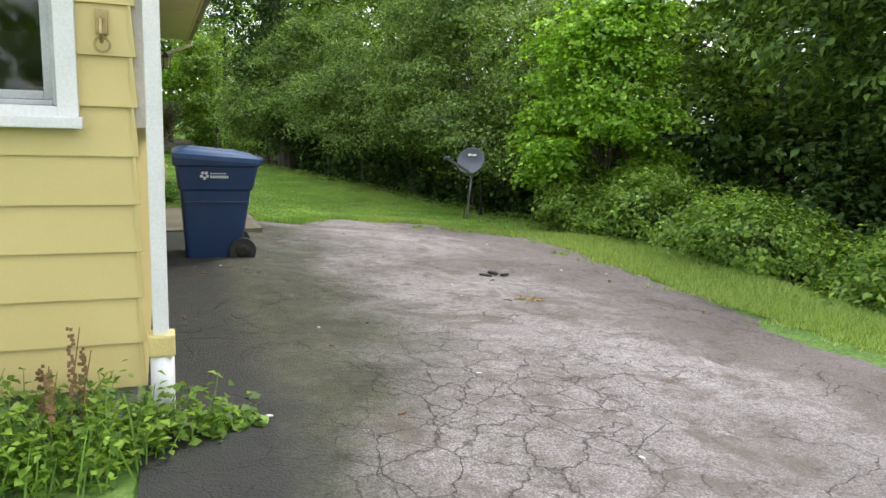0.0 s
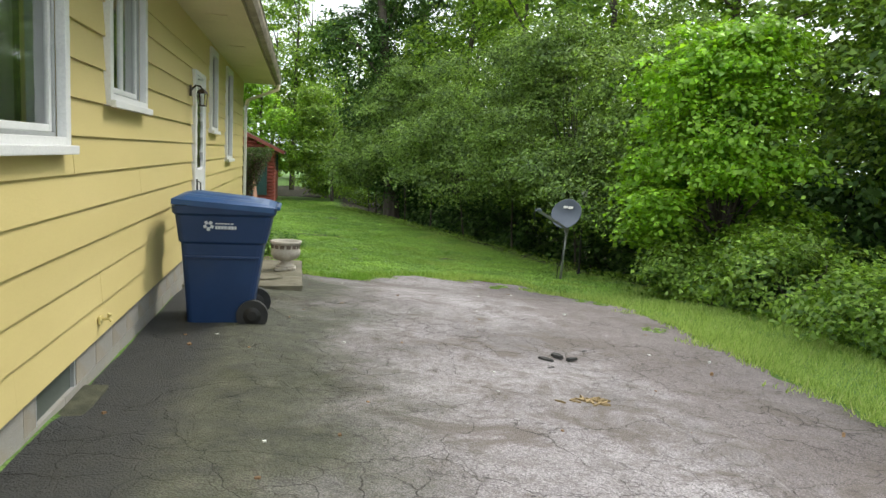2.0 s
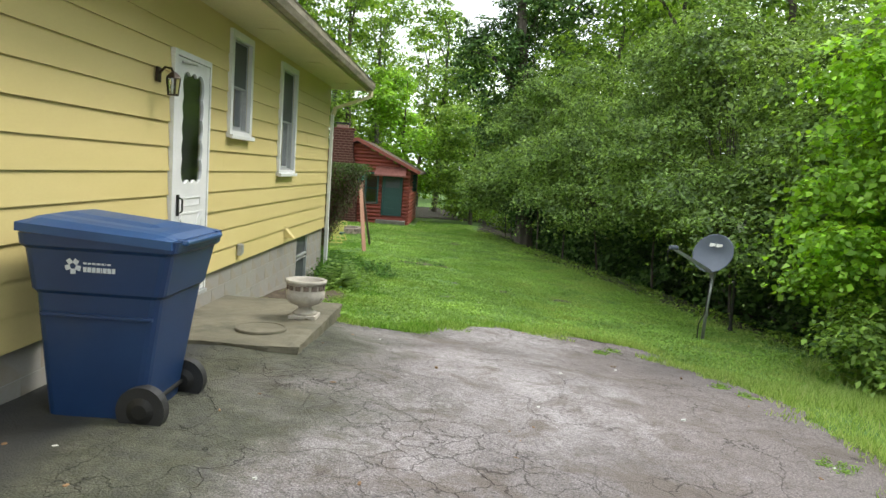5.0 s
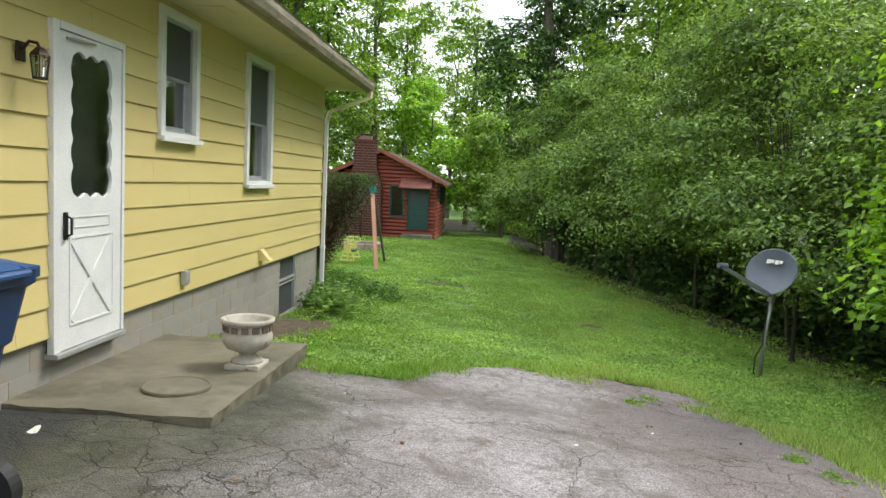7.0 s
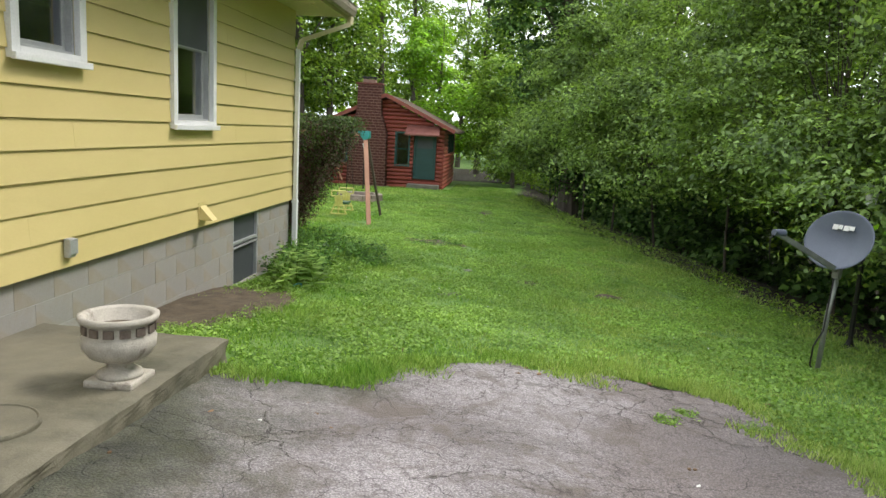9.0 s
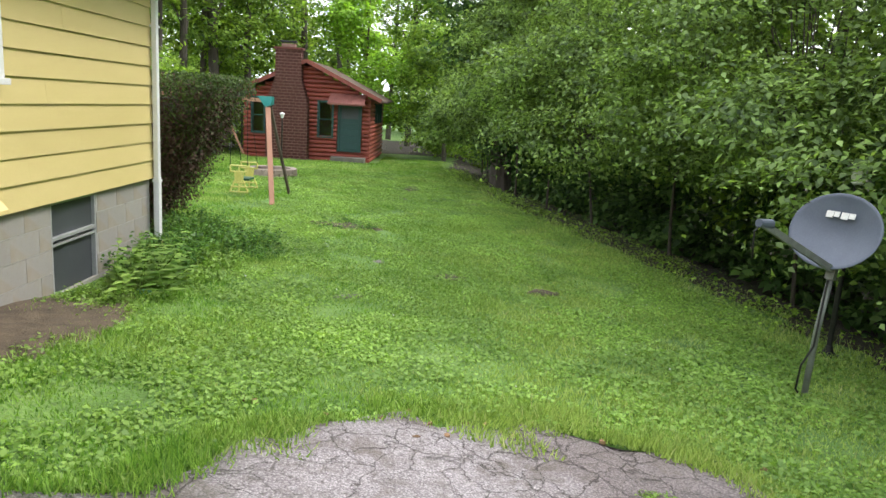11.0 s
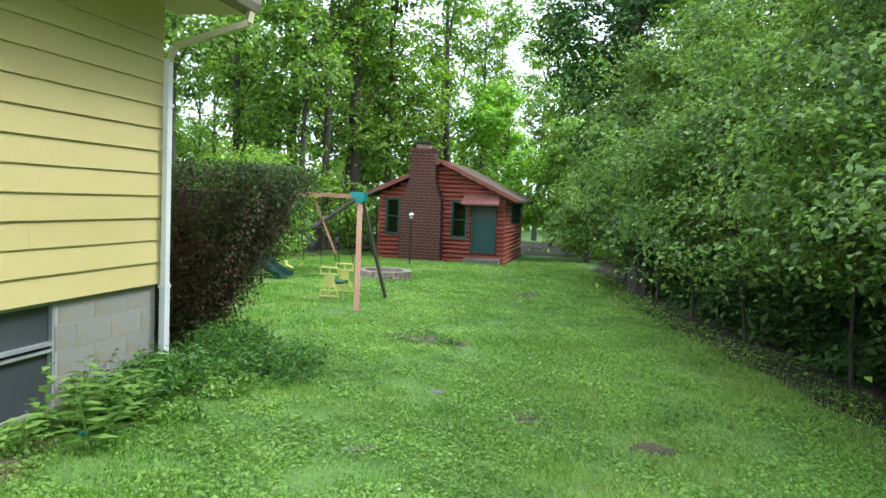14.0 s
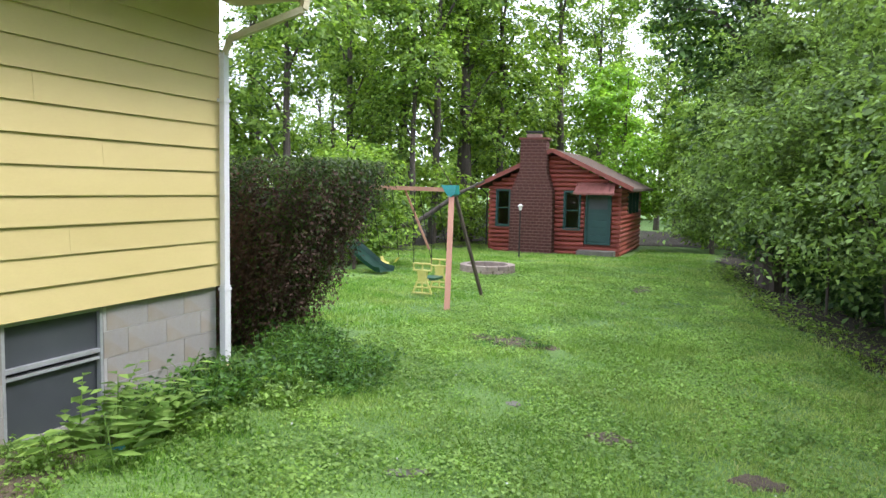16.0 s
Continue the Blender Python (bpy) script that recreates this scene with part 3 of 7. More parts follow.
# block foundation
bm = bmesh.new()
holed(bm, Y0 + 0.03, Y1 - 0.02, -1.2, SILL, BASE_OPEN.values(), lambda b, l, r, p, q: box(b, -0.2, -0.027, l, r, p, q))
foundation = tagged(obj("wall_foundation", bm, M_MORTAR), "painted grey concrete block foundation wall", "foundation", kind="structure")
tagged(obj("wall_foundation_front", boxed(WEST + 0.03, -0.21, Y0 + 0.03, Y0 + 0.2, -1.2, SILL), M_BLOCK), "concrete block foundation under the front wall", "foundation", kind="structure")
tagged(obj("wall_foundation_rear", boxed(WEST + 0.03, -0.21, Y1 - 0.2, Y1 - 0.03, -1.2, SILL), M_BLOCK), "concrete block foundation under the rear wall", "foundation", kind="structure")

# roof, soffit, gutter
bm = bmesh.new()
ridge = -4.0
for s in (1, -1):
    xe = 0.64 if s == 1 else WEST - 0.64
    v = [bm.verts.new(p) for p in ((xe, Y0 - 0.4, EAVE + 0.15), (xe, Y1 + 0.4, EAVE + 0.15), (ridge, Y1 + 0.4, EAVE + 1.6), (ridge, Y0 - 0.4, EAVE + 1.6),
                                   (xe, Y0 - 0.4, EAVE + 0.06), (xe, Y1 + 0.4, EAVE + 0.06), (ridge, Y1 + 0.4, EAVE + 1.54), (ridge, Y0 - 0.4, EAVE + 1.54))]
    for f in ((0, 1, 2, 3), (4, 7, 6, 5), (0, 4, 5, 1), (1, 5, 6, 2), (0, 3, 7, 4)):
        bm.faces.new([v[i] for i in f])
tagged(obj("roof", bm, M_SHINGLE), "low dark shingle roof of the yellow house", "roof", kind="structure")
bm = bmesh.new()
for yy in (Y0 + 0.02, Y1 - 0.14):
    v = [bm.verts.new(p) for p in ((-0.02, yy, EAVE + 0.05), (WEST + 0.02, yy, EAVE + 0.05), (ridge, yy, EAVE + 1.5), (-0.02, yy + 0.1, EAVE + 0.05), (WEST + 0.02, yy + 0.1, EAVE + 0.05), (ridge, yy + 0.1, EAVE + 1.5))]
    for f in ((0, 1, 2), (5, 4, 3), (0, 3, 4, 1), (1, 4, 5, 2), (2, 5, 3, 0)):
        bm.faces.new([v[i] for i in f])
tagged(obj("wall_gable", bm, M_SIDING), "yellow gable ends under the roof", "wall", kind="structure")
soffit = tagged(obj("trim_soffit", boxed(-0.1, 0.6, Y0 - 0.38, Y1 + 0.38, EAVE + 0.005, EAVE + 0.045), M_SOFFIT), "cream painted soffit boards under the eaves", "soffit", kind="structure")
for i in range(6):
    part("vent_panel", boxed(0.2, 0.42, Y0 + 1.2 + i * 2.3, Y0 + 1.5 + i * 2.3, EAVE - 0.002, EAVE + 0.006), M_SOFFIT, soffit)
tagged(obj("trim_fascia", boxed(0.601, 0.63, Y0 - 0.4, Y1 + 0.4, EAVE - 0.02, EAVE + 0.14), M_SOFFIT), "cream painted fascia board", "fascia", kind="structure")
bm = bmesh.new()
holed(bm, Y0 - 0.02, Y1, FRIEZE + 0.001, EAVE + 0.003, OPEN.values(), lambda b, l, r, p, q: box(b, -0.005, 0.016, l, r, p, q))
holed(bm, -5.0, -0.006, FRIEZE + 0.001, EAVE + 0.003, FRONT_OPEN.values(), lambda b, l, r, p, q: box(b, l, r, Y0 - 0.016, Y0 + 0.004, p, q))
tagged(obj("trim_frieze", bm, M_SIDING), "yellow frieze board below the soffit", "trim", kind="structure")
bm = bmesh.new()
prof = [(0.635, 0.1), (0.635, -0.03), (0.67, -0.045), (0.72, -0.03), (0.745, 0.03), (0.745, 0.09), (0.757, 0.105), (0.735, 0.1), (0.735, 0.03), (0.715, -0.02), (0.67, -0.035), (0.645, -0.02), (0.645, 0.1)]
ends = [[bm.verts.new((x, y, EAVE + z)) for x, z in prof] for y in (Y0 - 0.4, Y1 + 0.4)]
n = len(prof)
for i in range(n):
    bm.faces.new((ends[0][i], ends[0][(i + 1) % n], ends[1][(i + 1) % n], ends[1][i]))
gutter = empty("gutter", (0, 0, 0.05), label="weathered brown-stained metal rain gutter along the eaves", category="gutter")
part("channel", bm, M_GUTTER, gutter)
for i in range(14):
    part("hanger", boxed(0.64, 0.75, Y0 + 0.3 + i * 1.02, Y0 + 0.32 + i * 1.02, EAVE + 0.09, EAVE + 0.1), M_GUTTER, gutter)


def downspout_rear():
    th = empty("downspout", (0, 0, 0), label="white painted metal downspout at the house corner", category="downspout", group="downspouts")
    bm = bmesh.new()
    for a, b in (((0.69, 0.3, 3.0), (0.68, 0.28, 2.9)), ((0.68, 0.28, 2.9), (0.1, 0.03, 2.64)), ((0.1, 0.03, 2.64), (0.065, 0.0, 2.5))):
        bar(bm, a, b, 0.065, 0.055)
    part("elbow", bm, M_SOFFIT, th, "weathered cream elbow")
    part("pipe", boxed(0.032, 0.087, -0.035, 0.035, 0.5, 2.52, bevel=0.008), M_WHITE, th)
    part("lower_pipe", boxed(0.028, 0.091, -0.04, 0.04, -0.3, 0.51, bevel=0.008), M_WHITE, th)
    for z in (0.46, 2.1):
        part("strap", boxed(0.02, 0.095, -0.046, 0.046, z, z + 0.025), M_WHITE, th)
    bm = lathe(bmesh.new(), [(0.05, -0.48), (0.05, -0.25), (0.058, -0.25), (0.058, -0.2), (0.02, -0.2)], 16, (0.06, 0, 0))
    part("drain_collar", bm, M_BANDY, th, "rusty yellow drain collar")
    return th


def downspout_front():
    y = -13.43
    th = empty("downspout", (0, 0, 0), label="white downspout with a yellow collar and plastic foot pipe", category="downspout", group="downspouts")
    part("pipe", boxed(0.05, 0.115, y - 0.035, y + 0.035, 0.72, EAVE - 0.02, bevel=0.009), M_VINYL, th)
    part("collar", boxed(0.03, 0.14, y - 0.055, y + 0.05, 0.64, 0.74, bevel=0.012), M_BANDY, th, "yellow painted collar")
    part("foot_pipe", lathe(bmesh.new(), [(0.05, 0.25), (0.05, 0.66), (0.04, 0.66)], 20, (0.085, y, 0)), M_VINYL, th, smooth=True)
    return th


downspout_rear()
downspout_front()


def frame_ring(bm, y0, y1, z0, z1, w, x0, x1, sill=0.0):
    """A rectangular frame in the wall plane, w wide inwards."""
    box(bm, x0, x1, y0, y0 + w, z0, z1, bevel=0.004)
    box(bm, x0, x1, y1 - w, y1, z0, z1, bevel=0.004)
    box(bm, x0, x1, y0 + w, y1 - w, z1 - w, z1, bevel=0.004)
    box(bm, x0, x1 + sill, y0 + w, y1 - w, z0, z0 + w, bevel=0.004)
    return bm


def window_thing(name, hole, label, upright=False, curtain=False, turn=None):
    y0, y1, z0, z1 = hole
    w = tagged(empty(name), label, "window", kind="structure")
    part("window_frame", frame_ring(bmesh.new(), y0 - 0.065, y1 + 0.065, z0 - 0.065, z1 + 0.065, 0.075, 0.004, 0.05), M_WHITE, w)
    part("window_sill", boxed(0.051, 0.085, y0 - 0.08, y1 + 0.08, z0 - 0.075, z0 - 0.03, bevel=0.006), M_WHITE, w)
    part("jamb", frame_ring(bmesh.new(), y0 + 0.0105, y1 - 0.0105, z0 + 0.0105, z1 - 0.0105, 0.02, -0.13, 0.003), M_ALU, w)
    a, b, c, d = y0 + 0.031, y1 - 0.031, z0 + 0.031, z1 - 0.031
    if upright:
        mid = (a + b) / 2
        halves = ((a, mid - 0.002, c, d, -0.02), (mid + 0.002, b, c, d, -0.02))
    else:
        mid = (c + d) / 2
        halves = ((a, b, mid - 0.015, d, -0.02), (a, b, c, mid + 0.015, -0.055))
    for l, r, p, q, x in halves:
        s = part("sash", frame_ring(bmesh.new(), l, r, p, q, 0.035, x - 0.015, x + 0.01), M_WHITE if upright else M_ALU, w)
        g = part("pane", boxed(x - 0.006, x - 0.002, l + 0.034, r - 0.034, p + 0.034, q - 0.034), M_GLASS, s)
        g.visible_shadow = False
    if not upright:
        part("screen", boxed(-0.012, -0.009, a, b, mid, d), M_SCREEN, w, "dark mesh insect screen")
    if curtain:
        bm = bmesh.new()
        ny = 50
        rows = [[bm.verts.new((-0.19 + 0.018 * math.sin(i * 1.25) + 0.01 * math.sin(i * 0.43), y0 + (y1 - y0) * i / ny, z)) for i in range(ny + 1)] for z in (z0 - 0.1, z1 + 0.05)]
        for i in range(ny):
            bm.faces.new((rows[0][i], rows[0][i + 1], rows[1][i + 1], rows[1][i]))
        bmesh.ops.solidify(bm, geom=bm.faces[:], thickness=0.004)
        tagged(obj("curtain", bm, M_CURTAIN, smooth=True), "drawn grey curtain behind a window", "curtain")
    if turn is not None:
        w.matrix_basis = turn
    return w


window_thing("window_1", OPEN["win_a"], "white framed side-by-side window with grey curtains", True, True)
window_thing("window_2", OPEN["win_b"], "white framed two-sash window with grey curtain", True, True)
window_thing("window_3", OPEN["win_c"], "small sash window with white wooden trim")
window_thing("window_4", OPEN["win_d"], "tall sash window with white trim and dark panes")
window_thing("window_5", (-1.55, -0.26, 1.685, 2.8), "white framed sash window in the front wall", turn=Matrix.Translation((0, Y0, 0)) @ Matrix.Rotation(radians(-90), 4, "Z") @ Matrix.Translation((0, 0, 0)))


def cellar_window(name, hole, label, barred=True):
    y0, y1, z0, z1 = hole
    w = tagged(empty(name), label, "cellar window", kind="structure")
    part("window_frame", frame_ring(bmesh.new(), y0 + 0.001, y1 - 0.001, z0, z1 - 0.001, 0.025, -0.1, -0.028), M_ALU, w)
    if not barred:
        part("pane", boxed(-0.06, -0.05, y0 + 0.026, y1 - 0.026, z0 + 0.026, z1 - 0.027), M_TEALPANE, w, "dull grey-green panel")
        return w
    mid = z0 + (z1 - z0) * 0.6
    part("bar", boxed(-0.09, -0.03, y0 + 0.026, y1 - 0.026, mid, mid + 0.03), M_ALU, w)
    part("bar", boxed(-0.09, -0.035, y0 + 0.026, y1 - 0.026, mid - 0.05, mid - 0.03), M_ALU, w)
    part("screen", boxed(-0.075, -0.07, y0 + 0.026, y1 - 0.026, z0 + 0.026, mid - 0.051), M_SCREEN, w, "dark grey mesh screen")
    part("pane", boxed(-0.065, -0.06, y0 + 0.026, y1 - 0.026, mid + 0.031, z1 - 0.027), M_SCREEN, w, "dull grey pane")
    part("back_panel", boxed(-0.19, -0.15, y0 + 0.001, y1 - 0.001, z0, z1 - 0.001), M_DARKROOM, w)
    return w


cellar_window("window_6", BASE_OPEN["cellar_a"], "aluminium cellar window with a grey mesh screen")
cellar_window("window_7", BASE_OPEN["cellar_b"], "low cellar window with a dull panel beside the driveway", False)


def storm_door():
    y0, y1, z0, z1 = OPEN["door"]
    d = tagged(empty("door_1"), "closed white storm door with scalloped dark window", "door", kind="structure")
    bm = bmesh.new()
    for l, r in ((y0 - 0.07, y0), (y1, y1 + 0.035)):
        box(bm, 0.002, 0.05, l, r, z0 - 0.05, z1 + 0.05, bevel=0.005)
    box(bm, 0.002, 0.05, y0 + 0.001, y1 - 0.001, z1 + 0.001, z1 + 0.05, bevel=0.005)
    part("door_frame", bm, M_WHITE, d)
    part("threshold", boxed(-0.1, 0.07, y0 - 0.06, y1 + 0.03, z0 - 0.085, z0 - 0.052, bevel=0.004), M_ALU, d)
    # leaf with a scalloped opening
    cy, hw = (y0 + y1) / 2, 0.225
    wz0, wz1 = z0 + 0.98, z1 - 0.14
    loop = []
    for i in range(3):
        loop += [(cy - hw + hw * 2 * (i + a / 8) / 3, wz1 + 0.035 * math.sin(math.pi * a / 8)) for a in range(8)]
    for i in range(5):
        loop += [(cy + hw + 0.028 * math.sin(math.pi * a / 8), wz1 - (wz1 - wz0) * (i + a / 8) / 5) for a in range(8)]
    for i in range(3):
        loop += [(cy + hw - hw * 2 * (i + a / 8) / 3, wz0 - 0.03 * math.sin(math.pi * a / 8)) for a in range(8)]
    for i in range(5):
        loop += [(cy - hw - 0.028 * math.sin(math.pi * a / 8), wz0 + (wz1 - wz0) * (i + a / 8) / 5) for a in range(8)]
    n = len(loop)
    gap = 0.006
    L, R, B, T = y0 + gap, y1 - gap, z0 - 0.045, z1 - gap
    outer = []
    for y, z in loop:
        ay, az = (y - cy), (z - (wz0 + wz1) / 2)
        t = min(((R - cy) if ay > 0 else (cy - L)) / max(abs(ay), 1e-6), ((T - (wz0 + wz1) / 2) if az > 0 else ((wz0 + wz1) / 2 - (z0 + 0.86))) / max(abs(az), 1e-6))
        outer.append((cy + ay * t, (wz0 + wz1) / 2 + az * t))
    bm = bmesh.new()
    f1 = [bm.verts.new((0.04, *p)) for p in loop]
    f2 = [bm.verts.new((0.04, *p)) for p in outer]
    b1 = [bm.verts.new((0.012, *p)) for p in loop]
    for i in range(n):
        j = (i + 1) % n
        bm.faces.new((f1[i], f1[j], f2[j], f2[i]))
        bm.faces.new((f1[i], b1[i], b1[j], f1[j]))
    bmesh.ops.recalc_face_normals(bm, faces=bm.faces[:])
    box(bm, 0.012, 0.039, L, L + 0.05, z0 + 0.86, T)
    box(bm, 0.012, 0.039, R - 0.05, R, z0 + 0.86, T)
    box(bm, 0.012, 0.039, L + 0.05, R - 0.05, T - 0.05, T)
    box(bm, 0.01, 0.0402, L, R, B, z0 + 0.861, bevel=0.003)
    leaf = part("door_leaf", bm, M_WHITE, d)
    pane = part("pane", boxed(0.016, 0.022, cy - 0.3, cy + 0.3, wz0 - 0.08, wz1 + 0.08), M_GLASS, leaf, "dark glass pane")
    pane.visible_shadow = False
    part("inner_door", boxed(-0.09, -0.05, y0 + 0.002, y1 - 0.002, z0, z1 - 0.002), M_BLACK, d, "dark inner door")
    # cross-buck mouldings
    bm = bmesh.new()
    p0, p1, q0, q1 = L + 0.1, R - 0.1, z0 + 0.1, z0 + 0.7
    frame_ring(bm, p0, p1, q0, q1, 0.018, 0.0405, 0.047)
    bar(bm, (0.044, p0 + 0.03, q0 + 0.03), (0.044, p1 - 0.03, q1 - 0.03), 0.05, 0.012, math.pi / 2)
    bar(bm, (0.0445, p1 - 0.03, q0 + 0.03), (0.0445, p0 + 0.03, q1 - 0.03), 0.05, 0.012, math.pi / 2)
    frame_ring(bm, p0 + 0.05, p1 - 0.05, z0 + 0.75, z0 + 0.83, 0.012, 0.0405, 0.046)
    part("moulding", bm, M_WHITE, leaf)
    h = part("door_handle", boxed(0.041, 0.06, L + 0.035, L + 0.065, z0 + 0.68, z0 + 0.86, bevel=0.004), M_BLACK, d, "black pull handle")
    part("grip", tube(bmesh.new(), [(0.05, L + 0.05, z0 + 0.7), (0.09, L + 0.05, z0 + 0.72), (0.09, L + 0.05, z0 + 0.82), (0.05, L + 0.05, z0 + 0.84)], 0.008, 8), M_BLACK, h)
    part("closer", tube(bmesh.new(), [(0.06, L + 0.05, z1 - 0.05), (0.06, cy, z1 - 0.03)], 0.01, 8), M_ALU, d)


storm_door()


def wall_lantern():
    w = empty("wall_lantern", (0.03, -7.38, 2.17), label="dark bronze wall lantern with clear glass beside the door", category="lamp")
    w.scale = (0.82, 0.82, 0.82)
    part("back_plate", box(bmesh.new(), -0.005, 0.02, -0.045, 0.045, 0.02, 0.16, bevel=0.01), M_BRONZE, w)
    part("arm", tube(bmesh.new(), [(0.015, 0, 0.1), (0.07, 0, 0.16), (0.13, 0, 0.15), (0.15, 0, 0.11)], 0.012, 8), M_BRONZE, w)
    part("cap", lathe(bmesh.new(), [(0.075, 0.06), (0.06, 0.085), (0.03, 0.115), (0.01, 0.125)], 6, (0.15, 0, 0)), M_BRONZE, w)
    for i in range(6):
        a = math.pi * i / 3
        part("cage_bar", tube(bmesh.new(), [(0.15 + 0.068 * math.cos(a), 0.068 * math.sin(a), 0.062), (0.15 + 0.05 * math.cos(a), 0.05 * math.sin(a), -0.09)], 0.005, 6), M_BRONZE, w)
    part("base_ring", lathe(bmesh.new(), [(0.055, -0.1), (0.055, -0.088), (0.01, -0.085)], 6, (0.15, 0, 0)), M_BRONZE, w)
    g = part("globe", lathe(bmesh.new(), [(0.046, -0.085), (0.06, 0.058)], 6, (0.15, 0, 0)), M_GLASS, w, "clear glass panes")
    g.visible_shadow = False


wall_lantern()

ob = empty("outlet_box", (0.03, -5.13, 0.57), label="small grey weatherproof outlet box on the siding", category="outlet")
part("box_body", boxed(-0.012, 0.03, -0.04, 0.04, 0, 0.13, bevel=0.006), M_ALU, ob)
part("cover", boxed(0.031, 0.042, -0.044, 0.044, 0.02, 0.125, bevel=0.005), M_ALU, ob)
ob = empty("vent_hood", (0.02, -2.95, 0.57), label="pale yellow dryer vent hood on the wall", category="vent")
bm = bmesh.new()
v = [bm.verts.new(p) for p in ((0, -0.07, 0), (0, 0.07, 0), (0, 0.07, 0.14), (0, -0.07, 0.14), (0.13, -0.06, 0.0), (0.13, 0.06, 0.0), (0.1, 0.06, 0.03), (0.1, -0.06, 0.03))]
for f in ((3, 2, 6, 7), (7, 6, 5, 4), (0, 3, 7, 4), (1, 5, 6, 2), (0, 1, 2, 3), (0, 4, 5, 1)):
    bm.faces.new([v[i] for i in f])
part("hood", bm, M_SIDING, ob)
part("flange", boxed(-0.008, 0.004, -0.09, 0.09, -0.02, 0.17), M_SIDING, ob)
ob = empty("hose_tap", (0.025, -10.9, 0.58), label="yellow painted hose tap on the siding", category="tap")
ob.scale = (0.7, 0.7, 0.7)
part("plate", boxed(-0.01, 0.012, -0.045, 0.045, 0, 0.07, bevel=0.004), M_BANDY, ob)
part("spout", tube(bmesh.new(), [(0.01, 0, 0.04), (0.07, 0, 0.045), (0.09, 0, 0.02)], 0.014, 8), M_BANDY, ob)
part("wheel_knob", tube(bmesh.new(), [(0.06, 0, 0.05), (0.075, 0, 0.09)], [0.008, 0.022], 8), M_BANDY, ob)
ob = empty("wall_hook", (-0.1, Y0 - 0.02, 1.94), label="small brass plant hook on the front siding", category="hook")
part("plate", boxed(-0.022, 0.022, -0.016, 0.004, 0.04, 0.14, bevel=0.004), M_BRASS, ob)
part("hook", tube(bmesh.new(), [(0, -0.016, 0.1), (0, -0.06, 0.09), (0, -0.07, 0.04), (0.0, -0.045, 0.01), (0.0, -0.02, 0.03)], 0.008, 8), M_BRASS, ob)
part("ring", tube(bmesh.new(), [(0.028 * math.cos(a), -0.03, 0.0 + 0.028 * math.sin(a)) for a in [i * math.pi / 8 for i in range(17)]], 0.005, 6, False), M_BRASS, ob)
ob = tagged(obj("window_ledge", boxed(-0.02, 0.12, -11.98, -11.1, 0.1, 0.266, bevel=0.012), M_MOSSY), "rough concrete ledge under the cellar window", "ledge")

# ---- by the door ----
bm = boxed(-0.03, 1.235, -7.48, -5.35, -0.25, 0.2)
bmesh.ops.subdivide_edges(bm, edges=bm.edges[:], cuts=17, use_grid_fill=True)
for v in bm.verts:
    x, y, z = v.co
    w = math.sin(x * 9 + y * 13) * math.sin(y * 7 + z * 20) + 0.6 * math.sin(x * 31 + y * 27 + z * 40)
    rim = x > 1.23 or y < -7.47
    if rim:
        v.co.x += 0.008 * w if x > 1.23 else 0.0
        v.co.y += 0.008 * w if y < -7.47 else 0.0
    v.co.z -= 0.02 * (y + 7.48) * (z + 0.25) / 0.45
    if z > 0.19:
        v.co.z += 0.003 * w - (0.01 if rim else 0.0)
slab = tagged(obj("door_slab", bm, M_CONC), "stained grey concrete doorstep slab with worn edges", "doorstep")
cover = empty("round_cover", (0.8, -6.96, 0.188), label="round concrete well cover lying on the doorstep", category="cover")
part("disc", lathe(bmesh.new(), [(0.215, 0), (0.215, 0.018), (0.19, 0.022), (0.02, 0.02)], 36), M_CONC, cover)
part("rim", tube(bmesh.new(), [(0.205 * math.cos(a), 0.205 * math.sin(a), 0.02) for a in [i * math.pi / 18 for i in range(37)]], 0.008, 6, False), M_CONC, cover)


def urn():
    u = empty("garden_urn", (1.03, -6.28, 0.174), label="weathered cast stone garden urn with a carved rim", category="urn")
    u.scale = (0.92, 0.92, 0.92)
    bm = box(bmesh.new(), -0.14, 0.14, -0.14, 0.14, 0, 0.045, bevel=0.015)
    part("base", bm, M_CAST, u)
    part("foot", lathe(bmesh.new(), [(0.125, 0.045), (0.12, 0.07), (0.075, 0.095), (0.065, 0.115), (0.09, 0.135)], 28), M_CAST, u, smooth=True)
    part("bowl", lathe(bmesh.new(), [(0.09, 0.134), (0.16, 0.165), (0.195, 0.215), (0.2, 0.27), (0.185, 0.295), (0.185, 0.36), (0.21, 0.37), (0.215, 0.4), (0.19, 0.405), (0.17, 0.39), (0.16, 0.3)], 36), M_CAST, u, smooth=True)
    for i in range(14):
        a = 2 * math.pi * i / 14
        part("carved_panel", box(bmesh.new(), 0.18, 0.195, -0.028, 0.028, 0.305, 0.352, bevel=0.004, m=Matrix.Rotation(a, 4, "Z")), M_CAST_DARK, u)
    part("soil", lathe(bmesh.new(), [(0.02, 0.3), (0.165, 0.32), (0.02, 0.335)], 20), M_SOIL, u, "dark soil")


urn()


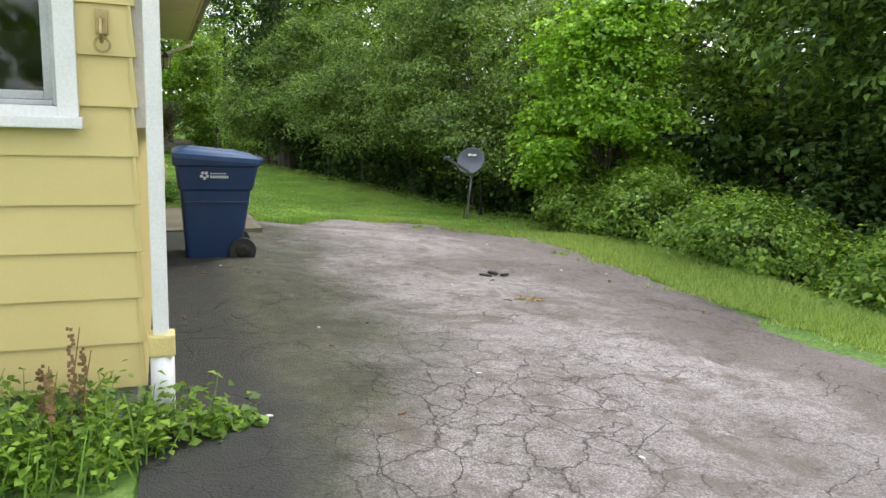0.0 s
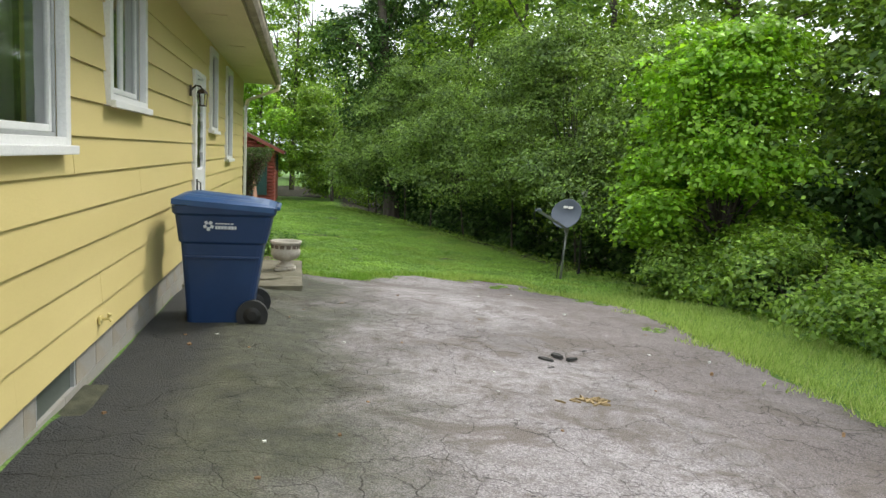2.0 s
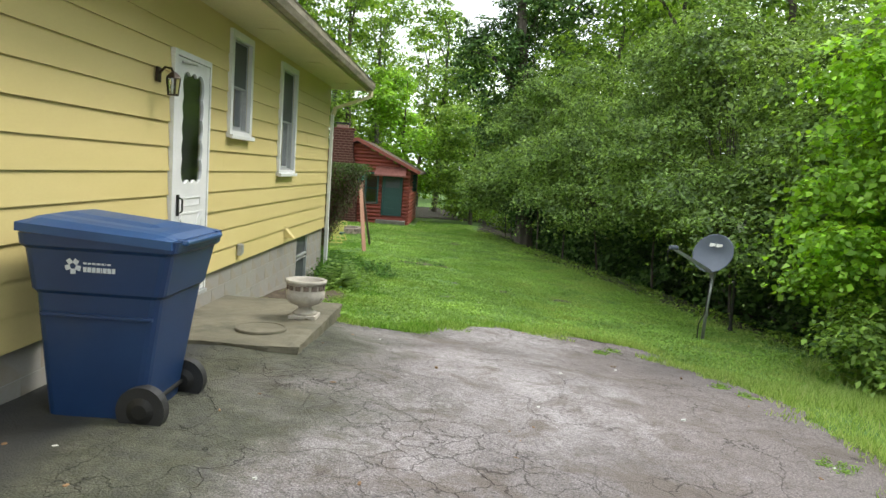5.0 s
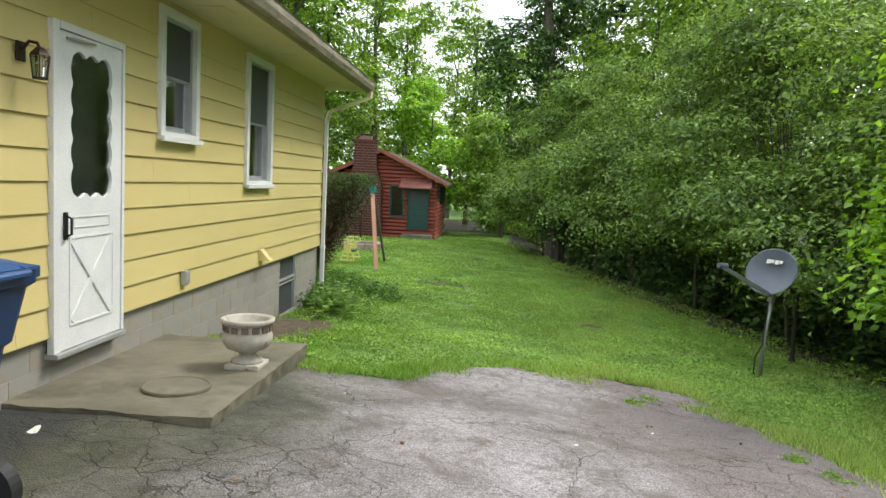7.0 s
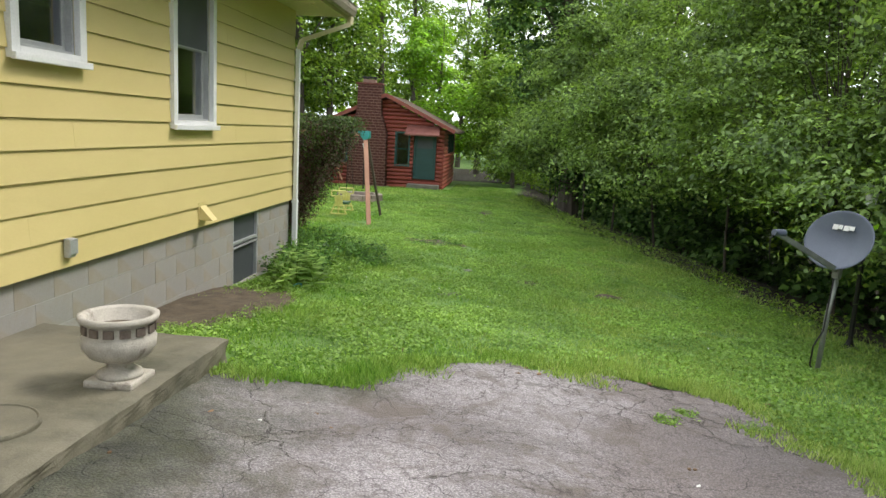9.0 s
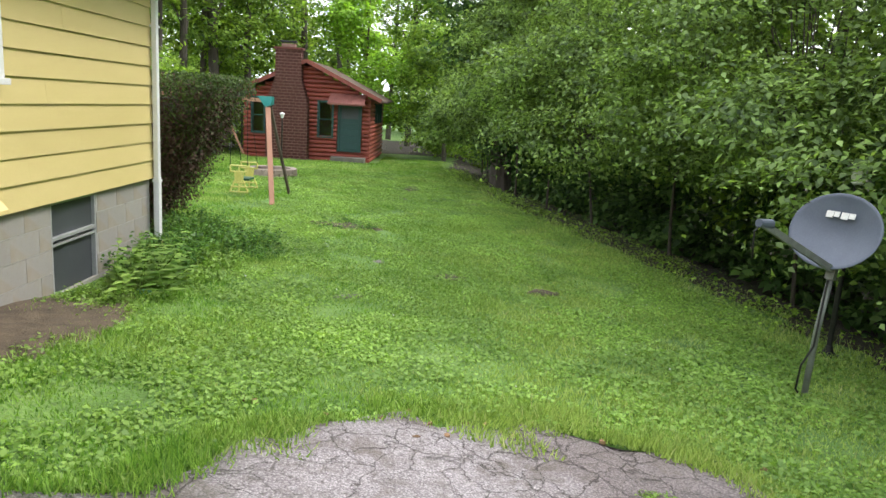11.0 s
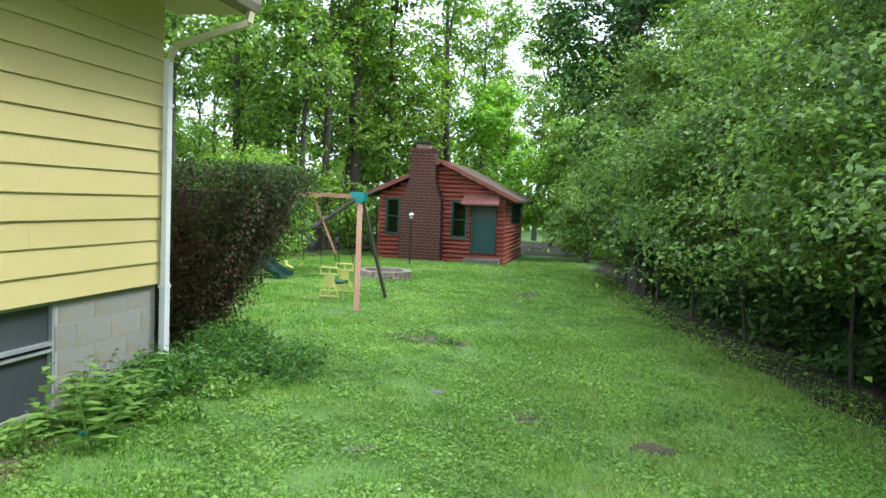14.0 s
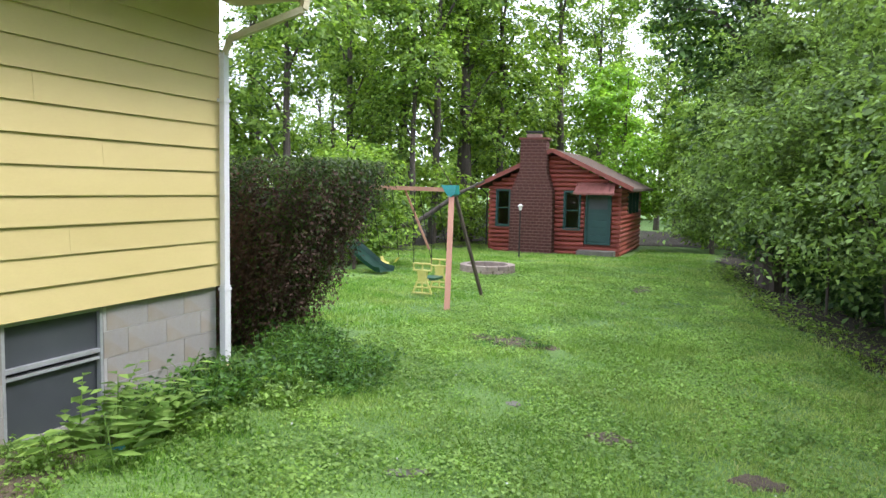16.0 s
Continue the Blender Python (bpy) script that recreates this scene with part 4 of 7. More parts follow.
def wheelie_bin():
    x0, x1, y0, y1 = 0.19, 0.84, -9.36, -8.7
    zb = at_land(0.5, -9.0) - 0.045
    k = 0.985
    b = empty("wheelie_bin", (0.035 + 0.42 * (1 - k), -9.38 * (1 - k), zb), label="blue plastic wheelie bin beside the house wall", category="bin")
    b.scale = (k, k, k)
    bm = bmesh.new()
    secs = [(0.0, 0.07), (0.03, 0.06), (0.62, 0.02), (0.74, 0.012), (0.76, -0.005), (0.98, -0.03), (1.0, -0.05), (1.06, -0.055)]
    rings = []
    for z, inset in secs:
        l, r, f, back = x0 + inset, x1 - inset * 1.2 + z * 0.07, y0 + inset, y1 - inset
        c = 0.05
        pts = []
        for px, py, a0 in ((r - c, back - c, 0), (l + c, back - c, 90), (l + c, f + c, 180), (r - c, f + c, 270)):
            pts += [(px + c * math.cos(radians(a0 + a)), py + c * math.sin(radians(a0 + a)), z) for a in (0, 30, 60, 90)]
        rings.append([bm.verts.new(p) for p in pts])
    n = len(rings[0])
    for p, q in zip(rings, rings[1:]):
        for i in range(n):
            bm.faces.new((p[i], p[(i + 1) % n], q[(i + 1) % n], q[i]))
    bm.faces.new(rings[0][::-1])
    bm.faces.new(rings[-1])
    part("body", bm, M_BIN, b)
    # domed lid, hinge to the wheels' side
    bm = bmesh.new()
    nx, ny = 16, 12
    L, R, F, K = x0 - 0.05, x1 + 0.12, y0 - 0.06, y1 + 0.06
    grid = []
    for i in range(nx + 1):
        u = i / nx
        row = []
        for j in range(ny + 1):
            w = j / ny
            edge = min(1.0, 8 * min(u, 1 - u)) * min(1.0, 7 * min(w, 1 - w))
            edge = max(0, edge) ** 0.5
            z = 1.065 + (0.038 * edge + 0.012 * math.sin(math.pi * w) * edge) * (1.05 - 0.45 * u) + (0.05 * (1 - u))
            if 0.25 < w < 0.75 and 0.15 < u < 0.8:
                z += 0.012
            row.append(bm.verts.new((L + (R - L) * u, F + (K - F) * w, z)))
        grid.append(row)
    top = [bm.faces.new((grid[i][j], grid[i + 1][j], grid[i + 1][j + 1], grid[i][j + 1])) for i in range(nx) for j in range(ny)]
    r = bmesh.ops.extrude_face_region(bm, geom=top)
    for v in [e for e in r["geom"] if isinstance(e, bmesh.types.BMVert)]:
        v.co.z -= 0.045
    bmesh.ops.recalc_face_normals(bm, faces=bm.faces[:])
    part("lid", bm, M_BINLID, b, "faded blue domed lid")
    part("lid_handle", tube(bmesh.new(), [(R - 0.02, F + 0.1, 1.06), (R + 0.03, F + 0.12, 1.05), (R + 0.03, K - 0.12, 1.05), (R - 0.02, K - 0.1, 1.06)], 0.016, 8), M_BINLID, b)
    for yy in (y0 + 0.05, y1 - 0.02):
        w = part("wheel", tube(bmesh.new(), [(x1 - 0.05, yy - 0.05, 0.132), (x1 - 0.05, yy + 0.02, 0.132)], 0.132, 28), M_RUBBER, b, "black rubber wheel")
        part("hub", tube(bmesh.new(), [(x1 - 0.05, yy - 0.062, 0.132), (x1 - 0.05, yy - 0.045, 0.132)], [0.04, 0.09], 20), M_BLACK, w)
    part("axle", tube(bmesh.new(), [(x1 - 0.05, y0 + 0.0, 0.132), (x1 - 0.05, y1, 0.132)], 0.014, 8), M_BLACK, b)
    for z in (0.62,):
        part("rib", boxed(x0 + 0.05, x1 - 0.0, y0 + 0.0, y0 + 0.03, z, z + 0.02, bevel=0.005), M_BIN, b)
    # printed mark: a ring of five petals and two bars of lettering
    front = y0 - 0.022
    bm = bmesh.new()
    cx, cz = 0.43, 0.9
    for i in range(5):
        a = math.pi / 2 + 2 * math.pi * i / 5
        box(bm, 0.015, 0.042, -0.0015, 0.0015, -0.013, 0.013, bevel=0, m=Matrix.Translation((cx, front, cz)) @ Matrix.Rotation(0.05, 4, "X") @ Matrix.Rotation(a, 4, "Y"))
    mark = part("printed_mark", bm, M_MARK, b, "pale printed emblem")
    for row, widths in ((0.013, (0.024, 0.022, 0.024, 0.026, 0.02, 0.01, 0.024)), (-0.028, (0.022, 0.024, 0.024, 0.024, 0.01, 0.024, 0.024, 0.022))):
        bm = bmesh.new()
        xx = cx + 0.055
        for w in widths:
            box(bm, xx, xx + w - 0.005, front - 0.0015, front + 0.0015, cz + row, cz + row + 0.026)
            xx += w
        part("print_bar", bm, M_MARK, b)


wheelie_bin()


def dish():
    bx, by = 6.03, -2.78
    z = at_land(bx, by)
    d = empty("satellite_dish", (bx, by, z), label="grey satellite dish on a steel pole in the lawn", category="satellite dish")
    top = 0.9
    part("pole", tube(bmesh.new(), [(0, 0, -0.1), (0.03, 0.02, 0.5), (0.1, 0.06, top + 0.15)], 0.024, 12), M_GALV, d, smooth=True)
    face = Vector((-0.8, -0.5, 0.32)).normalized()
    c = Vector((0.02, 0.0, 1.26))
    q = face.to_track_quat("Z", "Y").to_matrix().to_4x4()
    m = Matrix.Translation(c) @ q
    bm = bmesh.new()
    prof = [(0.0, -0.07), (0.1, -0.064), (0.2, -0.038), (0.28, -0.008), (0.305, 0.004), (0.31, 0.0), (0.305, -0.006), (0.28, -0.018), (0.2, -0.048), (0.1, -0.074), (0.0, -0.08)]
    lathe(bm, [(max(r, 0.001), zz) for r, zz in prof], 44)
    bmesh.ops.transform(bm, matrix=m @ Matrix.Diagonal((1.1, 0.92, 1, 1)), verts=bm.verts[:])
    part("reflector", bm, M_DISH, d, smooth=True)
    # feed arm from the dish's lower rim
    low = m @ Vector((0.06, -0.27, -0.04))
    if low.z > c.z:
        low = m @ Vector((0.06, 0.27, -0.04))
    tip = Vector((-0.66, -0.34, 1.33))
    arm = part("feed_arm", bar(bmesh.new(), low, tip, 0.035, 0.045), M_GALV, d)
    part("feed_horn", tube(bmesh.new(), [tip + (tip - c).normalized() * 0.03, tip - (tip - c).normalized() * 0.09], [0.03, 0.036], 12), M_DISH, arm)
    part("cable", tube(bmesh.new(), [tip, tip + Vector((-0.06, -0.04, -0.05)), tip + Vector((-0.05, -0.03, -0.16)), tip + Vector((-0.03, 0.0, -0.24))], 0.006, 6), M_BLACK, arm)
    part("bracket", bar(bmesh.new(), (0.05, 0, top), c - face * 0.115, 0.06, 0.07), M_GALV, d)
    part("cable", tube(bmesh.new(), [(0.02, -0.03, 0.9), (-0.02, -0.06, 0.4), (-0.09, -0.06, 0.25), (-0.08, -0.02, 0.05), (-0.02, 0, -0.02)], 0.008, 6), M_BLACK, d)
    bm = bmesh.new()
    for i, w in enumerate((0.05, 0.04, 0.05, 0.045)):
        box(bm, -0.11 + i * 0.055, -0.11 + i * 0.055 + w, -0.02 + 0.01 * (i % 2), 0.03, -0.058, -0.052)
    bmesh.ops.transform(bm, matrix=m @ Matrix.Translation((0, 0.12 if low.z < (m @ Vector((0, 0.28, 0))).z else -0.12, 0.03)), verts=bm.verts[:])
    part("printed_mark", bm, M_PAPER, d, "white printed emblem")


dish()


def lamp_post(x, y, height, label):
    z = at_land(x, y)
    p = empty("lamp_post", (x, y, z - 0.01), label=label, category="lamp post", group="lamp posts")
    part("base", lathe(bmesh.new(), [(0.09, 0), (0.09, 0.03), (0.045, 0.06), (0.03, 0.12)], 16), M_BLACK, p)
    part("pole", tube(bmesh.new(), [(0, 0, 0.05), (0, 0, height - 0.2)], 0.026, 12), M_BLACK, p)
    lan = part("lantern", lathe(bmesh.new(), [(0.03, height - 0.21), (0.055, height - 0.19), (0.05, height - 0.18), (0.075, height - 0.06), (0.05, height - 0.05)], 8), M_PAPER, p, "frosted pale lantern")
    part("cap", lathe(bmesh.new(), [(0.11, height - 0.06), (0.1, height - 0.04), (0.04, height), (0.01, height + 0.02)], 8), M_BLACK if y < 10 else M_PAPER, lan)
    return p


lamp_post(6.95, -1.4, 1.85, "slim black garden lamp post behind the dish")
lamp_post(-3.12, 20.3, 1.95, "black garden lamp post with a pale top before the cabin")

# ---- log cabin ----
CY, CL, CR, CB, CE, CP, CDEEP = 25.0, -5.55, 0.05, -1.0, 1.68, 3.0, 6.5


def cabin():
    c = empty("log_cabin", ((CL + CR) / 2 - 0.3, CY, CB - 0.14), label="small red log cabin with brick chimney and green door", category="cabin")
    off = Matrix.Translation((-(CL + CR) / 2, -CY, -CB))

    def put(name, bm, mat, parent=c, label="", smooth=False):
        bmesh.ops.transform(bm, matrix=off, verts=bm.verts[:])
        return part(name, bm, mat, parent, label, smooth)

    mid = (CL + CR) / 2
    wins = ((-5.22, -4.66, -0.06, 1.46), (-2.24, -1.6, -0.1, 1.45))
    door = (-1.36, -0.3, -0.72, 1.42)
    holes = [*wins, door]
    bm = bmesh.new()
    holed(bm, CL + 0.1, CR - 0.1, CB - 0.35, CE, holes, lambda b, l, r, p, q: box(b, l, r, CY + 0.06, CY + 0.16, p, q))
    side_open = (27.0, 30.4, 0.55, 1.45)
    holed(bm, CY + 0.17, CY + CDEEP, CB - 0.35, CE, [side_open], lambda b, l, r, p, q: box(b, CR - 0.16, CR - 0.06, l, r, p, q))
    box(bm, CL + 0.06, CL + 0.16, CY + 0.17, CY + CDEEP, CB - 0.35, CE)
    box(bm, CL + 0.17, CR - 0.17, CY + CDEEP - 0.1, CY + CDEEP, CB - 0.35, CE)
    v = [bm.verts.new(p) for p in ((CL + 0.1, CY + 0.06, CE + 0.001), (CR - 0.1, CY + 0.06, CE + 0.001), (mid, CY + 0.06, CP), (CL + 0.1, CY + 0.16, CE + 0.001), (CR - 0.1, CY + 0.16, CE + 0.001), (mid, CY + 0.16, CP))]
    for f in ((0, 1, 2), (5, 4, 3), (0, 3, 4, 1), (1, 4, 5, 2), (2, 5, 3, 0)):
        bm.faces.new([v[i] for i in f])
    wall = put("wall", bm, M_LOG)
    put("floor", boxed(CL + 0.17, CR - 0.17, CY + 0.17, CY + CDEEP - 0.11, CB - 0.1, CB + 0.1), M_DARKROOM)
    # logs
    h = 0.19
    kk = 0
    z = CB - 0.21
    while z < CP - 0.12:
        top = z + h
        half = (CR - CL) / 2 if top <= CE + 0.1 else (CR - CL) / 2 * min(1.0, (CP + 0.03 - z - h / 2) / (CP - CE))
        spans = [(mid - half + (0.0 if top <= CE + 0.1 else 0.05), mid + half - (0 if top <= CE + 0.1 else 0.05))]
        for h0, h1, c0, c1 in holes:
            if c0 - 0.05 < z + h / 2 < c1 + 0.05:
                spans = [s for p, q in spans for s in ((p, min(q, h0 - 0.05)), (max(p, h1 + 0.05), q)) if s[1] - s[0] > 0.05]
        for p, q in spans:
            put("log", tube(bmesh.new(), [(p, CY + 0.03, z + h / 2), (q, CY + 0.03, z + h / 2)], h / 2 - 0.002, 10), M_LOG, wall)
        if top <= CE + 0.1:
            for sx in (CR - 0.03, CL + 0.03):
                pieces = [(CY - 0.05, CY + CDEEP)]
                if sx > mid and 0.5 < z + h / 2 < 1.5:
                    pieces = [(CY - 0.05, 26.95), (30.45, CY + CDEEP)]
                for p, q in pieces:
                    put("log", tube(bmesh.new(), [(sx, p, z + h / 2 + 0.004), (sx, q, z + h / 2 + 0.004)], h / 2 - 0.002, 10), M_LOG, wall)
        z += h
        kk += 1
    # windows
    for y_, (l, r, p, q) in zip((0, 0), wins):
        w = put("window", frame_x(bmesh.new(), l - 0.05, r + 0.05, p - 0.05, q + 0.05, 0.055, CY - 0.085, CY + 0.05), M_GREENDOOR, c, "dark green sash window")
        s = put("sash", frame_x(bmesh.new(), l + 0.006, r - 0.006, p + 0.006, q - 0.006, 0.045, CY + 0.0, CY + 0.04), M_GREENDOOR, w)
        put("mullion", boxed(l + 0.052, r - 0.052, CY + 0.005, CY + 0.035, (p + q) / 2 - 0.02, (p + q) / 2 + 0.02), M_GREENDOOR, w)
        g = put("pane", boxed(l + 0.04, r - 0.04, CY + 0.015, CY + 0.02, p + 0.04, q - 0.04), M_GLASS, w)
        g.visible_shadow = False
    # screened side opening
    put("screen", boxed(CR - 0.1, CR - 0.09, 27.001, 30.399, 0.551, 1.449), M_SCREEN, c, "dark porch screen")
    for yy in (27.0, 28.1, 29.25, 30.35):
        put("post", boxed(CR - 0.08, CR + 0.06, yy, yy + 0.08, 0.52, 1.5), M_GREENDOOR)
    # door
    d = put("door", boxed(door[0] + 0.06, door[1] - 0.06, CY + 0.0, CY + 0.04, door[2] + 0.02, door[3] - 0.06), M_GREENDOOR, c, "dark green door with an upper window")
    put("frame", frame_x(bmesh.new(), door[0], door[1], door[2], door[3], 0.058, CY - 0.08, CY + 0.05), M_GREENDOOR, d)
    g = put("pane", boxed(door[0] + 0.16, door[1] - 0.16, CY - 0.012, CY - 0.002, 0.75, 1.25), M_SCREEN, d, "dark glass")
    for i in range(4):
        put("board", boxed(door[0] + 0.14, door[1] - 0.14, CY - 0.02, CY - 0.001, -0.6 + i * 0.3, -0.34 + i * 0.3, bevel=0.008), M_GREENDOOR, d)
    put("step", boxed(door[0] - 0.2, door[1] + 0.25, CY - 0.75, CY - 0.1, CB - 0.4, CB + 0.06, bevel=0.02), M_FLAG, c, "flat grey stone step")
    # roof
    for s in (1, -1):
        xe = mid + s * ((CR - CL) / 2 + 0.55)
        ze = CE + 0.02 - (CP - CE) / ((CR - CL) / 2) * 0.55 + 0.2
        bm = bmesh.new()
        v = [bm.verts.new(p) for p in ((xe, CY - 0.45, ze), (mid, CY - 0.45, CP + 0.22), (mid, CY + CDEEP + 0.4, CP + 0.22), (xe, CY + CDEEP + 0.4, ze), (xe, CY - 0.45, ze - 0.1), (mid, CY - 0.45, CP + 0.1), (mid, CY + CDEEP + 0.4, CP + 0.1), (xe, CY + CDEEP + 0.4, ze - 0.1))]
        for f in ((0, 1, 2, 3), (4, 7, 6, 5), (0, 4, 5, 1), (3, 2, 6, 7), (0, 3, 7, 4)):
            bm.faces.new([v[i] for i in f])
        rf = put("roof", bm, M_RIDGE, c, "brown shingle roof strewn with leaves")
        put("barge_board", bar(bmesh.new(), (xe, CY - 0.47, ze - 0.04), (mid, CY - 0.47, CP + 0.16), 0.05, 0.17, 0), M_TRIMRED, rf, "red-brown barge board")
    # awning over the door
    a0, a1 = -1.75, -0.1
    bm = bmesh.new()
    v = [bm.verts.new(p) for p in ((a0, CY - 0.75, 1.42), (a1, CY - 0.75, 1.42), (a1 - 0.08, CY - 0.05, 1.85), (a0 + 0.08, CY - 0.05, 1.85), (a0, CY - 0.75, 1.34), (a1, CY - 0.75, 1.34), (a1 - 0.08, CY - 0.05, 1.79), (a0 + 0.08, CY - 0.05, 1.79))]
    for f in ((0, 1, 2, 3), (4, 7, 6, 5), (0, 4, 5, 1), (1, 5, 6, 2), (3, 7, 4, 0)):
        bm.faces.new([v[i] for i in f])
    aw = put("awning", bm, M_AWNING, c, "faded red door awning")
    for i in range(9):
        x = a0 + 0.04 + i * (a1 - a0 - 0.08) / 8
        put("seam", bar(bmesh.new(), (x, CY - 0.75, 1.43), (x + 0.0, CY - 0.06, 1.855), 0.02, 0.025), M_AWNING, aw)
    put("rail", boxed(a0, a1, CY - 0.77, CY - 0.752, 1.36, 1.42), M_AWNING, aw)
    for x in (a0 + 0.1, a1 - 0.1):
        put("strut", tube(bmesh.new(), [(x, CY - 0.7, 1.37), (x, CY - 0.06, 1.1)], 0.015, 6), M_TRIMRED, aw)
    # chimney: tapering stack of brick courses
    ch = empty("chimney")
    ch.parent = c
    ch["label"] = "tapered red-brown brick chimney"
    yb = CY - 0.065
    prof = ((CB - 0.3, -4.5, -2.62), (1.4, -4.46, -2.66), (2.3, -4.1, -2.95), (3.62, -4.08, -2.97))
    zs = [p[0] for p in prof]

    def side(zv):
        return float(np.interp(zv, zs, [p[1] for p in prof])), float(np.interp(zv, zs, [p[2] for p in prof]))

    core = bmesh.new()
    for (z0, l0, r0), (z1, l1, r1) in zip(prof, prof[1:]):
        v = [core.verts.new(p) for p in ((l0 + 0.012, yb - 0.5, z0), (r0 - 0.012, yb - 0.5, z0), (r0 - 0.012, yb, z0), (l0 + 0.012, yb, z0), (l1 + 0.012, yb - 0.5, z1), (r1 - 0.012, yb - 0.5, z1), (r1 - 0.012, yb, z1), (l1 + 0.012, yb, z1))]
        for f in ((0, 1, 5, 4), (1, 2, 6, 5), (2, 3, 7, 6), (3, 0, 4, 7), (4, 5, 6, 7), (3, 2, 1, 0)):
            core.faces.new([v[i] for i in f])
    put("core", core, M_BRICKMORTAR, ch)
    rest = bmesh.new()
    brick_me = None
    course, count = 0, 0
    z = CB - 0.25
    while z < 3.58:
        l, r = side(z + 0.03)
        x = l + (0.0 if course % 2 else -0.1)
        while x < r - 0.02:
            b0, b1 = max(x, l), min(x + 0.25, r)
            if b1 - b0 > 0.03:
                rj = rnd.uniform(0, 0.006)
                box(rest, b0 + 0.006, b1 - 0.006, yb - 0.516 - rj, yb - 0.47, z + 0.016, z + 0.118)
            x += 0.26
        for xs in (l, r):
            for j in range(2):
                yy = yb - 0.47 + j * 0.22 + (0.1 if course % 2 else 0)
                box(rest, xs - 0.006, xs + 0.006, yy, min(yy + 0.2, yb), z + 0.016, z + 0.118)
        z += 0.13
        course += 1
    bricks = put("brickwork", rest, M_BRICK, ch)
    bricks["kind"] = "stuff"
    put("cap", boxed(-4.15, -2.9, yb - 0.57, yb + 0.06, 3.58, 3.68, bevel=0.015), M_BRICK, ch)
    put("flue", boxed(-3.85, -3.25, yb - 0.42, yb - 0.1, 3.68, 3.84, bevel=0.02), M_BRICKMORTAR, ch)
    put("flue_cap", boxed(-3.9, -3.2, yb - 0.46, yb - 0.06, 3.88, 3.96, bevel=0.02), M_BLACK, ch, "black metal flue cap")
    for x in (-3.84, -3.3):
        put("leg", boxed(x, x + 0.04, yb - 0.3, yb - 0.26, 3.83, 3.89), M_BLACK, ch)
    put("plinth", boxed(-4.6, -2.5, yb - 0.6, yb + 0.0, CB - 0.4, CB - 0.14, bevel=0.02), M_FLAG, ch)
    # fallen branch on the left eave
    put("gutter", tube(bmesh.new(), [(CL - 0.45, CY - 0.4, CE - 0.1), (CL - 0.45, CY + CDEEP, CE - 0.1)], 0.05, 8), M_TRIMRED)
    put("rain_pipe", tube(bmesh.new(), [(CL - 0.4, CY - 0.3, CE - 0.12), (CL - 0.1, CY - 0.12, CE - 0.4), (CL - 0.1, CY - 0.12, CB + 0.05)], 0.03, 8), M_BLACK)


def frame_x(bm, l, r, p, q, w, y0, y1):
    box(bm, l, l + w, y0, y1, p, q)
    box(bm, r - w, r, y0, y1, p, q)
    box(bm, l + w, r - w, y0, y1, q - w, q)
    box(bm, l + w, r - w, y0, y1, p, p + w)
    return bm


cabin()


